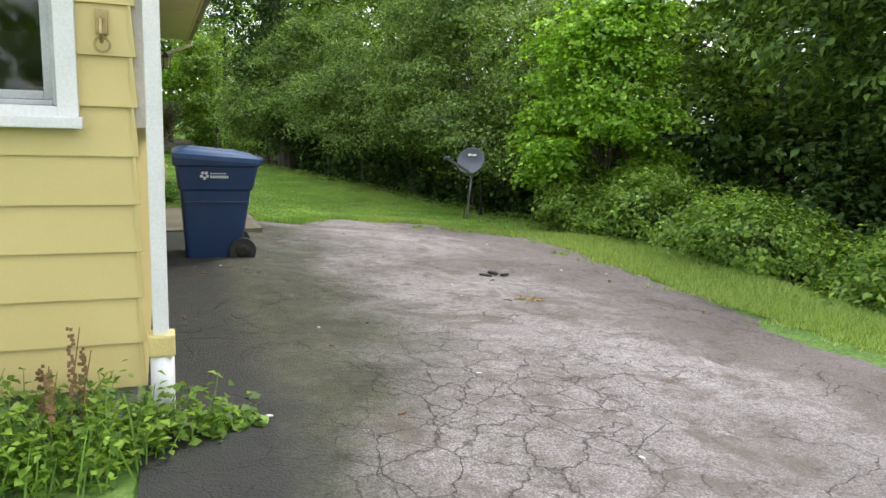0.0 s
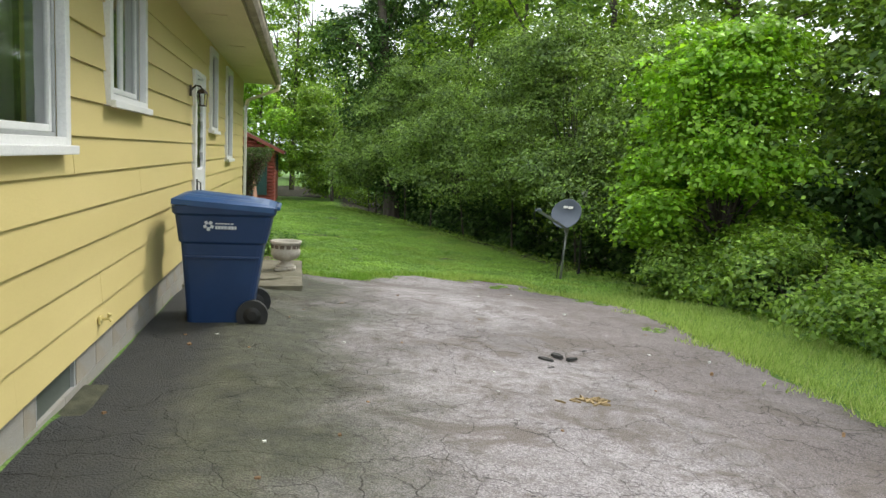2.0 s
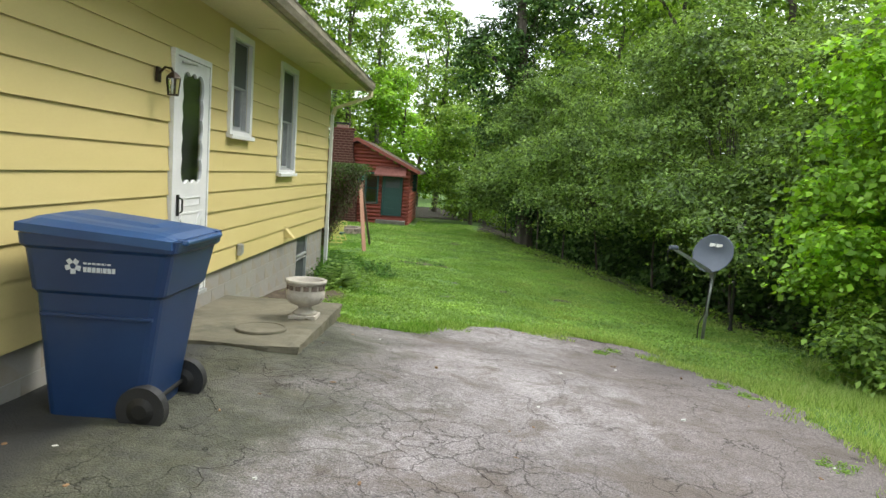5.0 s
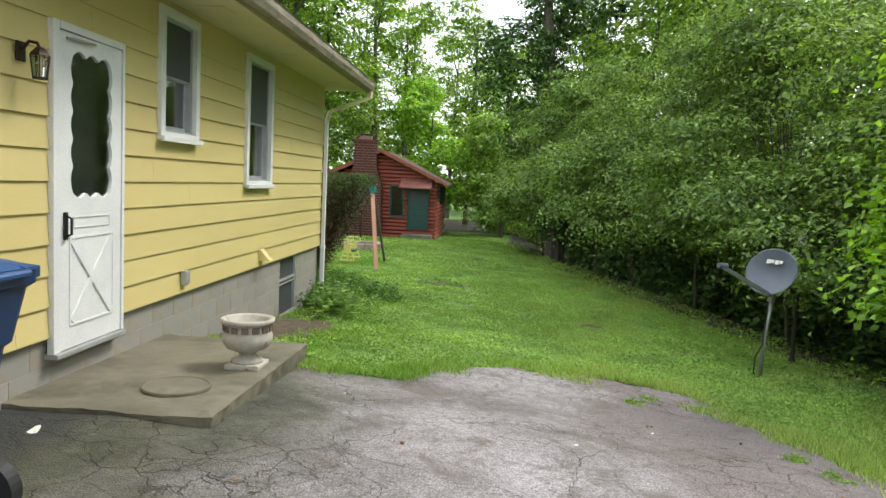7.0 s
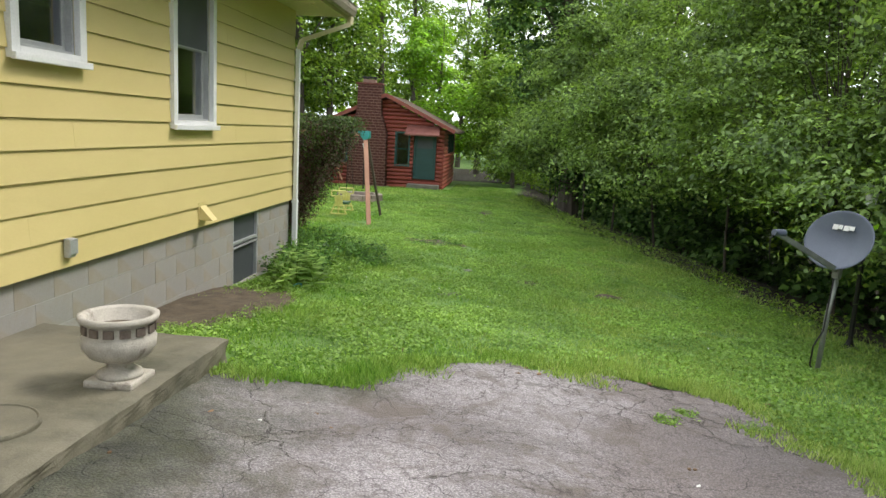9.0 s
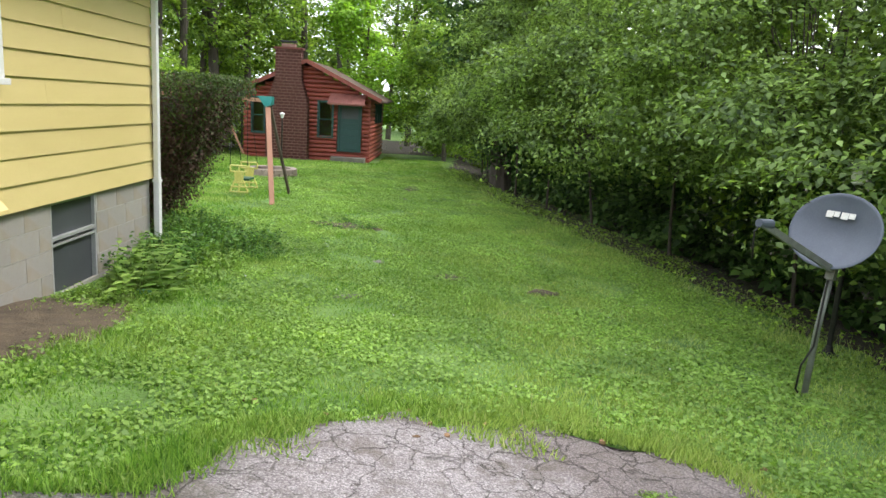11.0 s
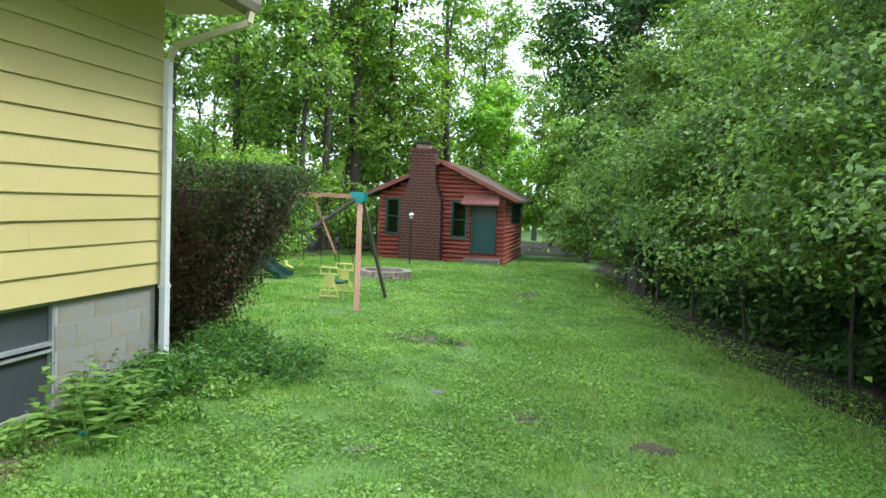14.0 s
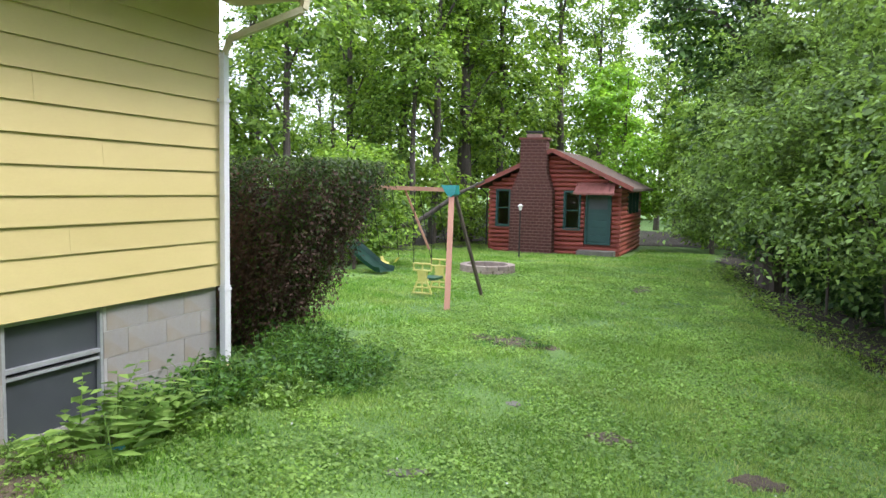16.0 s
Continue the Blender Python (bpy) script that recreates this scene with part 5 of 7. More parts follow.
# ---- garden things ----
def swing_set():
    s = empty("swing_set", (-0.22, 0.45, -0.11), label="wooden swing set with teal brackets and timber legs", category="swing set")
    top = (-0.02, 5.72, 1.47)
    far = (-3.7, 6.93, 1.5)
    part("beam", bar(bmesh.new(), far, (0.06, 5.7, 1.47), 0.07, 0.12, math.pi / 2), M_SWINGWOOD, s)
    part("leg", bar(bmesh.new(), (0.31, 4.78, at_land(0.31, 4.78) + 0.08), top, 0.09, 0.07), M_SWINGWOOD, s)
    part("leg", bar(bmesh.new(), (0.22, 6.72, at_land(0.22, 6.72) + 0.08), (0.0, 5.76, 1.47), 0.05, 0.045), M_DARKWOOD, s, "dark weathered leg")
    part("leg", bar(bmesh.new(), (-3.6, 5.95, at_land(-2.5, 5.9) + 0.08), far, 0.08, 0.07), M_SWINGWOOD, s)
    part("leg", bar(bmesh.new(), (-3.65, 7.9, at_land(-2.5, 7.9) + 0.08), far, 0.08, 0.07), M_DARKWOOD, s)
    part("brace", bar(bmesh.new(), (-1.06, 6.1, 1.44), (-0.62, 6.2, 0.4), 0.035, 0.035), M_SWINGWOOD, s)
    bm = bmesh.new()
    v = [bm.verts.new(p) for p in ((-0.2, 5.66, 1.55), (0.09, 5.62, 1.55), (0.08, 5.6, 1.4), (-0.03, 5.62, 1.33), (-0.2, 5.8, 1.55), (0.09, 5.78, 1.55), (0.08, 5.82, 1.4), (-0.03, 5.8, 1.33))]
    for f in ((0, 1, 2, 3), (7, 6, 5, 4), (0, 4, 5, 1), (1, 5, 6, 2), (2, 6, 7, 3), (3, 7, 4, 0)):
        bm.faces.new([v[i] for i in f])
    part("bracket", bm, M_TEAL, s, "teal plastic corner bracket")
    # two-seat glider
    for yy, dx_ in ((5.92, 0.0), (6.75, -0.02)):
        bm = bmesh.new()
        cx, gz = -0.62 + dx_, at_land(-0.6, 6.0) + 0.18
        def fr(a, b):
            tube(bm, [(cx + a[0], yy + a[1], gz + a[2]), (cx + b[0], yy + b[1], gz + b[2])], 0.017, 8)
        for a, b in (((-0.17, 0, 0.52), (0.17, 0, 0.52)), ((-0.17, 0, 0.4), (0.17, 0, 0.4)), ((-0.17, 0, 0.4), (-0.17, 0, 0.52)), ((0.17, 0, 0.4), (0.17, 0, 0.52)), ((0, 0, 0.4), (0, 0, 0.52)),
                     ((-0.09, 0, 0.4), (-0.07, 0, 0.25)), ((0.09, 0, 0.4), (0.07, 0, 0.25)), ((-0.07, 0, 0.25), (-0.18, 0, 0.0)), ((0.07, 0, 0.25), (0.18, 0, 0.0)),
                     ((-0.18, 0, 0.0), (0.18, 0, 0.0)), ((-0.16, 0, 0.1), (0.16, 0, 0.1)), ((0, 0, 0.0), (0, 0, 0.25)), ((-0.12, 0, 0.18), (0.12, 0, 0.18))):
            fr(a, b)
        box(bm, cx - 0.06, cx + 0.06, yy - 0.012, yy + 0.012, gz + 0.2, gz + 0.42)
        part("glider_frame", bm, M_YPLAST, s, "yellow plastic glider frame")
        for sx in (-0.17, 0.17):
            part("rope", tube(bmesh.new(), [(cx + sx, yy, gz + 0.5), (cx + sx, 6.0 + (yy - 6.3) * 0.3, 1.46)], 0.007, 6), M_BLACK, s)
    part("glider_seat", boxed(-0.76, -0.48, 6.15, 6.55, -0.15, -0.1, bevel=0.015), M_GPLAST, s, "green moulded seat")
    part("glider_link", bar(bmesh.new(), (-0.62, 5.92, -0.14), (-0.64, 6.75, -0.14), 0.06, 0.04), M_YPLAST, s)
    # sling seat
    pts = [(-1.95, 6.95, 0.15), (-1.9, 6.9, 0.07), (-1.75, 6.85, 0.02), (-1.6, 6.81, 0.06), (-1.5, 6.79, 0.16)]
    bm = bmesh.new()
    rows_ = [[bm.verts.new((x, y + o, z)) for x, y, z in pts] for o in (-0.07, 0.07)]
    for i in range(4):
        bm.faces.new((rows_[0][i], rows_[0][i + 1], rows_[1][i + 1], rows_[1][i]))
    bmesh.ops.solidify(bm, geom=bm.faces[:], thickness=0.015)
    part("sling_seat", bm, M_YPLAST, s, "yellow sling swing seat")
    for p in (pts[0], pts[-1]):
        part("chain", tube(bmesh.new(), [p, (p[0] * 0.98, 6.4, 1.45)], 0.006, 6), M_BLACK, s)


swing_set()


def slide():
    gz = at_land(-3.2, 9.9)
    s = empty("slide", (-3.3, 9.9, gz), label="low dark green plastic slide ending on the lawn", category="slide")
    prof = [(0.0, 0.05), (0.18, 0.06), (0.5, 0.2), (0.95, 0.45), (1.35, 0.66)]
    bm = bmesh.new()
    rows_ = []
    for d, z in prof:
        rows_.append([bm.verts.new((-d * 0.96 + o * 0.28, d * 0.28 + o * 0.96, z + h)) for o, h in ((-0.27, 0.12), (-0.23, 0.0), (0.23, 0.0), (0.27, 0.12))])
    for a, b in zip(rows_, rows_[1:]):
        for k in range(3):
            bm.faces.new((a[k], a[k + 1], b[k + 1], b[k]))
    bmesh.ops.solidify(bm, geom=bm.faces[:], thickness=0.025)
    part("chute", bm, M_GPLAST, s)
    for o in (-0.2, 0.2):
        x, y = -1.3 * 0.96 + o * 0.28, 1.3 * 0.28 + o * 0.96
        part("support", bar(bmesh.new(), (x, y, -0.05), (x, y, 0.64), 0.07, 0.07), M_DARKWOOD, s)


slide()


def fire_ring():
    cx, cy = -1.5, 11.9
    g = at_land(cx, cy)
    ring = empty("fire_ring", (cx, cy, g), label="round fire pit of stacked tan stones", category="fire pit")
    for c, (z, n, off) in enumerate(((0, 15, 0), (0.11, 15, 0.5))):
        for i in range(n):
            a = 2 * math.pi * (i + off) / n
            bm = box(bmesh.new(), 0.5, 0.68, -0.125, 0.125, -0.01, 0.105, bevel=0.014, m=Matrix.Translation((0, 0, z)) @ Matrix.Rotation(a + rnd.uniform(-0.02, 0.02), 4, "Z"))
            part("stone", bm, M_STONE, ring)
    part("ash_bed", lathe(bmesh.new(), [(0.5, 0.0), (0.5, 0.05), (0.02, 0.08)], 24), M_TAR, ring)


fire_ring()

# dead branch leaning by the cabin
fb = empty("fallen_branch", (0, 0, 0), label="dark dead branch leaning in the undergrowth", category="branch")
part("limb", tube(bmesh.new(), [(-3.04, 16.00, 1.62), (-3.74, 15.60, 1.21), (-4.78, 15.00, 0.35), (-9.2, 14.6, at_land(-9.2, 14.6) - 0.1)], [0.03, 0.06, 0.085, 0.1], 8), M_BARK, fb)
part("twig", tube(bmesh.new(), [(-3.74, 15.60, 1.11), (-4.3, 15.2, 2.2)], [0.03, 0.008], 6), M_BARK, fb)

# ---- foliage ----
rg = np.random.default_rng(7)


def leaf_arrays(c, nrm, size, aspect=0.55, rg=rg):
    """Small folded leaves at c facing nrm: four corners each."""
    n = len(c)
    nrm = nrm / np.linalg.norm(nrm, axis=1, keepdims=True)
    t = rg.normal(size=(n, 3))
    t -= nrm * np.sum(t * nrm, 1, keepdims=True)
    t /= np.linalg.norm(t, axis=1, keepdims=True)
    s = np.cross(nrm, t)
    size = np.broadcast_to(size, n)[:, None]
    fold = nrm * size * 0.14
    v = np.stack([c - t * size * 0.5, c + s * size * aspect * 0.5 + fold, c + t * size * 0.5 - fold * 0.4, c - s * size * aspect * 0.5 + fold], 1)
    return v.reshape(-1, 3)


def leaf_mesh(name, v, material):
    q = np.arange(len(v), dtype=np.int32).reshape(-1, 4)
    return raw_mesh(name, v, q, material)


def crown_points(blobs, per_clump=26, clump=0.22, density=1.0, seed=1, low=-1.0, flat=0.42):
    """Leaf places and facings, in clumps over a set of uneven ellipsoids (x, y, z, rx, ry, rz, clumps)."""
    r = np.random.default_rng(seed)
    cs, ns = [], []
    for x, y, z, a, b, c, k in blobs:
        k = int(k * density)
        d = r.normal(size=(k, 3))
        d /= np.linalg.norm(d, axis=1, keepdims=True)
        d = d[d[:, 2] > low]
        k = len(d)
        f = r.uniform(0.45, 1.0, k) ** 0.6 * (0.9 + 0.22 * np.sin(d[:, 0] * 5 + x) * np.cos(d[:, 1] * 4 + y + d[:, 2] * 3))
        cen = np.array((x, y, z)) + d * np.array((a, b, c)) * f[:, None]
        rad = clump * r.uniform(0.6, 1.5, k)
        off = r.normal(size=(k, per_clump, 3)) * np.array((1, 1, flat)) * 0.62
        p = cen[:, None] + off * rad[:, None, None]
        p[..., 2] -= 0.25 * rad[:, None] * np.linalg.norm(off[..., :2], axis=-1) ** 2
        nn = np.array((0, 0, 0.8)) + d[:, None] * 0.55 + r.normal(size=(k, per_clump, 3)) * 0.42
        cs.append(p.reshape(-1, 3))
        ns.append(nn.reshape(-1, 3))
    return np.concatenate(cs), np.concatenate(ns)


def limbs(bm, base, targets, r0, seed=0, fork=0.4):
    r = random.Random(seed)
    base = Vector(base)
    top = sum((Vector(t) for t in targets), Vector()) / len(targets)
    split = base.lerp(top, fork)
    tube(bm, [base - Vector((0, 0, 0.25)), base.lerp(split, 0.5) + Vector((r.uniform(-0.05, 0.05), r.uniform(-0.05, 0.05), 0)), split], [r0 * 1.25, r0, r0 * 0.85], 9)
    for t in targets:
        t = Vector(t)
        m1 = split.lerp(t, 0.5) + Vector((r.uniform(-0.2, 0.2), r.uniform(-0.2, 0.2), r.uniform(0, 0.25)))
        tube(bm, [split - Vector((0, 0, 0.05)), m1, t], [r0 * 0.6, r0 * 0.38, r0 * 0.12], 7)
    return bm


def bush(name, x, y, blobs, size, material, label, category="bush", per=26, clump=0.24, density=1.0, seed=1, stem=0.05, low=-1.0, aspect=0.55, flat=0.42):
    g = at_land(x, y)
    th = empty(name, (x, y, g), label=label, category=category, group=category + " growth")
    part("trunk", limbs(bmesh.new(), (0, 0, 0), [(b[0], b[1], b[2]) for b in blobs] + [(b[0] + b[3] * 0.5, b[1] - b[4] * 0.4, b[2] + b[5] * 0.3) for b in blobs], stem, seed), M_BARK, th)
    c, n = crown_points(blobs, per, clump, density, seed, low, flat)
    keep = c[:, 2] > 0.02
    c, n = c[keep], n[keep]
    r = np.random.default_rng(seed + 50)
    me = leaf_mesh("crown", leaf_arrays(c, n, size * r.uniform(0.6, 1.3, len(c)), aspect, r), material)
    ob = new("crown", me)
    ob.parent = th
    return th


# bushes walling the lawn, overhanging it
WALL = ((8.6, -1.4, 2.3, 1), (8.1, 1.6, 2.5, 2), (7.3, 4.6, 2.5, 3), (6.5, 7.4, 2.4, 4), (5.9, 10.4, 2.4, 5), (5.4, 13.6, 2.4, 6), (5.1, 17.0, 2.3, 7), (5.0, 20.8, 2.3, 8), (5.0, 25.0, 2.3, 9))
for x, y, r_, sd in WALL:
    far = min(1.0, max(0.0, (y - 4) / 18))
    q = random.Random(sd)
    blobs = []
    for i in range(15):
        h_ = q.uniform(1.9, 5.7)
        s = q.uniform(0.55, 1.15) * (1.0 if h_ < 3.5 else 0.8)
        reach = r_ * (1.0 - 0.16 * abs(h_ - 2.6))
        a = q.uniform(1.7, 4.6) if i % 4 else q.uniform(0, 6.28)
        blobs.append((math.cos(a) * reach * q.uniform(0.35, 0.95), math.sin(a) * reach * q.uniform(0.3, 0.9), h_, s * 1.2, s * 1.2, s * 0.7, 30 * s))
    blobs.append((0.2, 0, 3.2, r_ * 0.7, r_ * 0.7, 1.4, 40))
    bush("bush", x, y, blobs, 0.088 + 0.07 * far, L_BUSH, "tall spreading grey-green bush overhanging the lawn edge", per=84 - int(34 * far), clump=0.4 + 0.08 * far, density=1.0 - 0.25 * far, seed=sd, stem=0.026, flat=0.24)

# thicket added to fill the space behind the bushes, shade in its colour
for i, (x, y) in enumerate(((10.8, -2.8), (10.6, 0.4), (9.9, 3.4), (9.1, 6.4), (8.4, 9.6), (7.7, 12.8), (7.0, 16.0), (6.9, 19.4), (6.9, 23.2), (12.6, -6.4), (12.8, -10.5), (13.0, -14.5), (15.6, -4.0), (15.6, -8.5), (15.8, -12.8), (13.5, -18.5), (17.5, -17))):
    bush("thicket", x + 0.7, y, [(0, 0, 0.7, 2.3, 2.3, 1.0, 150), (-0.2, 0.2, 2.2, 2.2, 2.2, 1.2, 140), (0.4, -0.3, 3.6, 1.9, 1.9, 1.0, 90)], 0.2, L_SHADEDIVY, "dense shady thicket behind the bushes", "thicket", per=20, clump=0.42, seed=150 + i, stem=0.06)

# bright young maple and its neighbours on the bank
q = random.Random(5)
blobs = []
for i in range(24):
    h_ = 1.1 + 3.5 * i / 23
    w = 1.3 * (1.0 - ((h_ - 1.5) / 3.7) ** 2 if h_ > 1.5 else 0.9) + 0.15
    a = i * 2.4 + q.uniform(-0.4, 0.4)
    s = q.uniform(0.42, 0.72)
    blobs.append((math.cos(a) * w * q.uniform(0.45, 1.0), math.sin(a) * w * q.uniform(0.45, 1.0), h_ + q.uniform(-0.2, 0.2), s * 1.25, s * 1.25, s * 0.6, 46 * s))
blobs.append((0, 0, 2.9, 0.8, 0.8, 1.4, 40))
bush("maple_sapling", 8.15, -4.4, blobs, 0.1, L_BRIGHT, "bright yellow-green young maple on the bank", "tree", per=58, clump=0.33, seed=21, stem=0.05, aspect=0.8, flat=0.28)
for i, (x, y, h_, rr) in enumerate(((7.6, -7.0, 0.9, 1.3), (7.5, -9.2, 0.75, 1.2), (7.9, -11.4, 0.8, 1.4), (9.4, -8.2, 1.2, 1.6), (9.8, -10.8, 1.2, 1.7), (8.2, -13.6, 0.9, 1.5), (10.4, -13.6, 1.2, 1.8), (7.3, -5.2, 0.7, 0.9))):
    bush("shrub", x, y, [(0, 0, h_ * 0.75, rr, rr, h_ * 0.7, 150), (0.3, 0.5, h_ * 1.1, rr * 0.6, rr * 0.6, h_ * 0.5, 60)], 0.085, L_SHRUB, "low leafy green shrub on the bank", per=26, clump=0.2, seed=30 + i, stem=0.025)
# dark spreading tree over the driveway's outer side
bush("bank_tree", 11.6, -8.6, [(-0.8, 0.4, 6.6, 2.6, 2.8, 2.6, 360), (0.5, -1, 4.6, 2.6, 2.6, 1.6, 230), (-1.4, -0.9, 7.6, 2.2, 2.2, 1.8, 170)], 0.16, L_IVY, "dark leafy tree rising from the bank", "tree", per=30, clump=0.36, seed=44, stem=0.17)
bush("bank_tree", 13.5, -3.5, [(0, 0, 6.0, 3.0, 3.0, 3.4, 330), (-0.4, 0.4, 9.4, 2.4, 2.4, 2.4, 190)], 0.17, L_SHRUB, "tall leafy woodland tree behind the bushes", "tree", per=28, clump=0.4, seed=45, stem=0.2)


def tall_tree(name, x, y, height, r_, material, label, seed, leaf=0.2, clumps=380, low=0.35, trunk=0.16, per=26, lean=(0, 0), clump=0.42):
    g = at_land(x, y)
    th = empty(name, (x, y, g), label=label, category="tree", group="trees of the wood")
    q = random.Random(seed)
    tops = []
    blobs = []
    nb = 6
    for i in range(nb):
        f = low + (1 - low) * (i + 0.5) / nb
        w = r_ * (1.05 - 0.55 * abs(f - 0.55) * 1.5)
        a = q.uniform(0, 6.28)
        cx, cy = math.cos(a) * r_ * 0.45 + lean[0] * f, math.sin(a) * r_ * 0.45 + lean[1] * f
        blobs.append((cx, cy, height * f, w * 0.75, w * 0.75, height * (1 - low) / nb * 0.8, clumps / nb))
        tops.append((cx, cy, height * f))
    bm = bmesh.new()
    pts = [(lean[0] * f + q.uniform(-0.08, 0.08), lean[1] * f + q.uniform(-0.08, 0.08), height * f) for f in (-0.03, 0.15, 0.35, 0.55, 0.75, 0.97)]
    pts[0] = (0, 0, -0.3)
    tube(bm, pts, [trunk * 1.3, trunk, trunk * 0.85, trunk * 0.65, trunk * 0.4, trunk * 0.12], 9)
    for t in tops:
        f = max(0.12, t[2] / height - 0.13)
        s = (lean[0] * f, lean[1] * f, height * f)
        mid_ = ((s[0] + t[0]) / 2, (s[1] + t[1]) / 2, (s[2] + t[2]) / 2 + 0.2)
        e = (t[0] * 1.9 - s[0] * 0.9, t[1] * 1.9 - s[1] * 0.9, t[2] + 0.3)
        tube(bm, [s, mid_, t, e], [trunk * 0.4, trunk * 0.28, trunk * 0.18, trunk * 0.05], 6)
    part("trunk", bm, M_BARK, th)
    c, n = crown_points(blobs, per, clump, 1.0, seed)
    r = np.random.default_rng(seed + 90)
    ob = new("crown", leaf_mesh("crown", leaf_arrays(c, n, leaf * r.uniform(0.6, 1.3, len(c)), 0.6, r), material))
    ob.parent = th
    return th


# trees behind the bush wall
for i, (x, y, h_, r_) in enumerate(((11.6, 1.0, 11, 3.0), (10.3, 5.6, 12, 3.0), (9.0, 10.2, 12, 2.9), (8.0, 14.6, 12, 2.7))):
    tall_tree("woodland_tree", x, y, h_, r_, L_SHRUB if i < 2 else L_WOOD, "tall leafy woodland tree behind the bushes", 60 + i, 0.2, 420, 0.15)
for i, (x, y, h_, r_) in enumerate(((14.2, -6.4, 12, 3.0), (15.2, -0.4, 13, 3.4), (18.2, 3.6, 14, 3.6), (15.0, -11.5, 12, 3.2), (13.6, -15.2, 11, 3.0), (18.5, -5.0, 13, 3.4), (18.5, -10.0, 13, 3.4), (17.5, 1.0, 13, 3.4), (11.6, -17.6, 10, 2.8))):
    tall_tree("woodland_tree", x, y, h_, r_, L_IVY, "tall dark woodland tree beyond the bank", 160 + i, 0.24, 430, 0.06, 0.18, 24, (0, 0), 0.5)
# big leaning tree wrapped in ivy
tall_tree("ivy_tree", 5.1, 15.5, 15, 2.6, L_SHADEDIVY, "large tree wrapped in dark ivy", 70, 0.19, 620, 0.12, 0.3, 28, (-1.2, 0), 0.4)
tall_tree("ivy_tree", 6.6, 20.5, 15, 2.8, L_SHADEDIVY, "large dark leafy tree with hanging ivy", 71, 0.2, 480, 0.1, 0.28, 28, (0.3, 0), 0.42)
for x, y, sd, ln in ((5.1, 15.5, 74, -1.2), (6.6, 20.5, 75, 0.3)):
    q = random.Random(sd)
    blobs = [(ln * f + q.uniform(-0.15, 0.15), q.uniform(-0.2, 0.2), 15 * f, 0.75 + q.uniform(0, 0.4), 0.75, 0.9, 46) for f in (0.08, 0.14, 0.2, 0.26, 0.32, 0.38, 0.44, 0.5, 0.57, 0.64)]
    bush("ivy_sleeve", x, y + 0.05, blobs, 0.13, L_SHADEDIVY, "thick dark ivy climbing a tree trunk", "ivy", per=26, clump=0.3, seed=sd, stem=0.03)
# bright tree behind the cabin
tall_tree("young_tree", -1.4, 33.5, 9.3, 2.7, L_BRIGHT, "bright green young tree behind the cabin", 72, 0.24, 430, 0.2, 0.12)
tall_tree("young_tree", 3.2, 31.0, 7.0, 2.6, L_SHRUB, "leafy green tree beside the cabin", 73, 0.2, 420, 0.1, 0.1)

# woods behind: a few tall open trees, then copies
proto = [tall_tree("woodland_tree", -9.5, 27, 17, 3.2, L_WOOD, "tall slender woodland tree with open crown", 80, 0.27, 280, 0.3, 0.2, 24, (0.4, 0), 0.5),
         tall_tree("woodland_tree", -5.2, 36, 18, 3.4, L_WOOD, "tall slender woodland tree with open crown", 81, 0.28, 280, 0.25, 0.22, 24, (-0.5, 0), 0.5),
         tall_tree("woodland_tree", -13, 20, 14, 3.4, L_SHRUB, "leafy green woodland tree behind the hedge", 82, 0.27, 310, 0.12, 0.17, 26, (0, 0), 0.5)]
for i, (x, y) in enumerate(((-11.6, 28.0), (-8.5, 29.2))):
    tall_tree("woodland_tree", x, y, 19, 3.0, L_WOOD, "tall straight woodland trunk with a high open crown", 90 + i, 0.26, 300, 0.4, 0.27, 24, (0.3 - 0.8 * i, 0), 0.5)
spots = [(-7.2, 31, 0), (-3.8, 40, 1), (-9.6, 25, 2), (-10.5, 33, 1), (-14.5, 28, 0), (-17, 23, 2), (-12, 40, 2), (-18, 36, 1), (0.5, 44, 0), (4.5, 42, 2), (8.5, 38, 1), (-8, 46, 1), (-22, 30, 0), (-1.5, 52, 1), (6, 52, 0), (12, 30, 2), (12, 45, 1), (-15, 48, 0),
         (16, 36, 0), (14, 22, 1), (17, 14, 2), (16, 6, 0), (17, -2, 1), (17, -9, 2), (22, 2, 0), (22, -12, 1), (23, -6, 2), (16, -16, 0), (-22, 14, 1), (-18, 14, 0), (-16.5, 9, 2), (-28, 24, 1), (-24, 42, 2), (-30, 50, 0), (-16, 33, 2), (2, 62, 1), (-6, 60, 0), (-20, 58, 2), (12, 60, 2)]
q = random.Random(9)
for x, y, k in spots:
    t = copy_thing(proto[k], pose(x, y, at_land(x, y), 0, 0, q.uniform(0, 360)))
    s = q.uniform(0.85, 1.15)
    t.scale = (s, s, s * q.uniform(0.92, 1.12))

# undergrowth along the wood's edge
for i, (x, y, r_, h_) in enumerate(((-9.0, 16.5, 2.2, 2.6), (-9.4, 20.5, 2.0, 2.0), (-11.5, 22, 2.4, 3.0), (-8.6, 29.5, 2.4, 2.2), (-5.5, 12.0, 1.6, 2.4), (3.6, 36, 2.6, 2.4), (-4.5, 33.5, 2.2, 2.0), (9.5, 29, 2.6, 3.0), (-13, 13, 2.2, 3.0), (6.2, 31, 2.4, 2.5))):
    bush("undergrowth", x, y, [(0, 0, h_ * 0.5, r_, r_, h_ * 0.5, 170), (0.5, -0.3, h_, r_ * 0.7, r_ * 0.7, h_ * 0.4, 90)], 0.17, L_SHRUB if i % 3 else L_WOOD, "dense leafy undergrowth at the edge of the woods", "undergrowth", per=24, clump=0.36, seed=110 + i, stem=0.05)

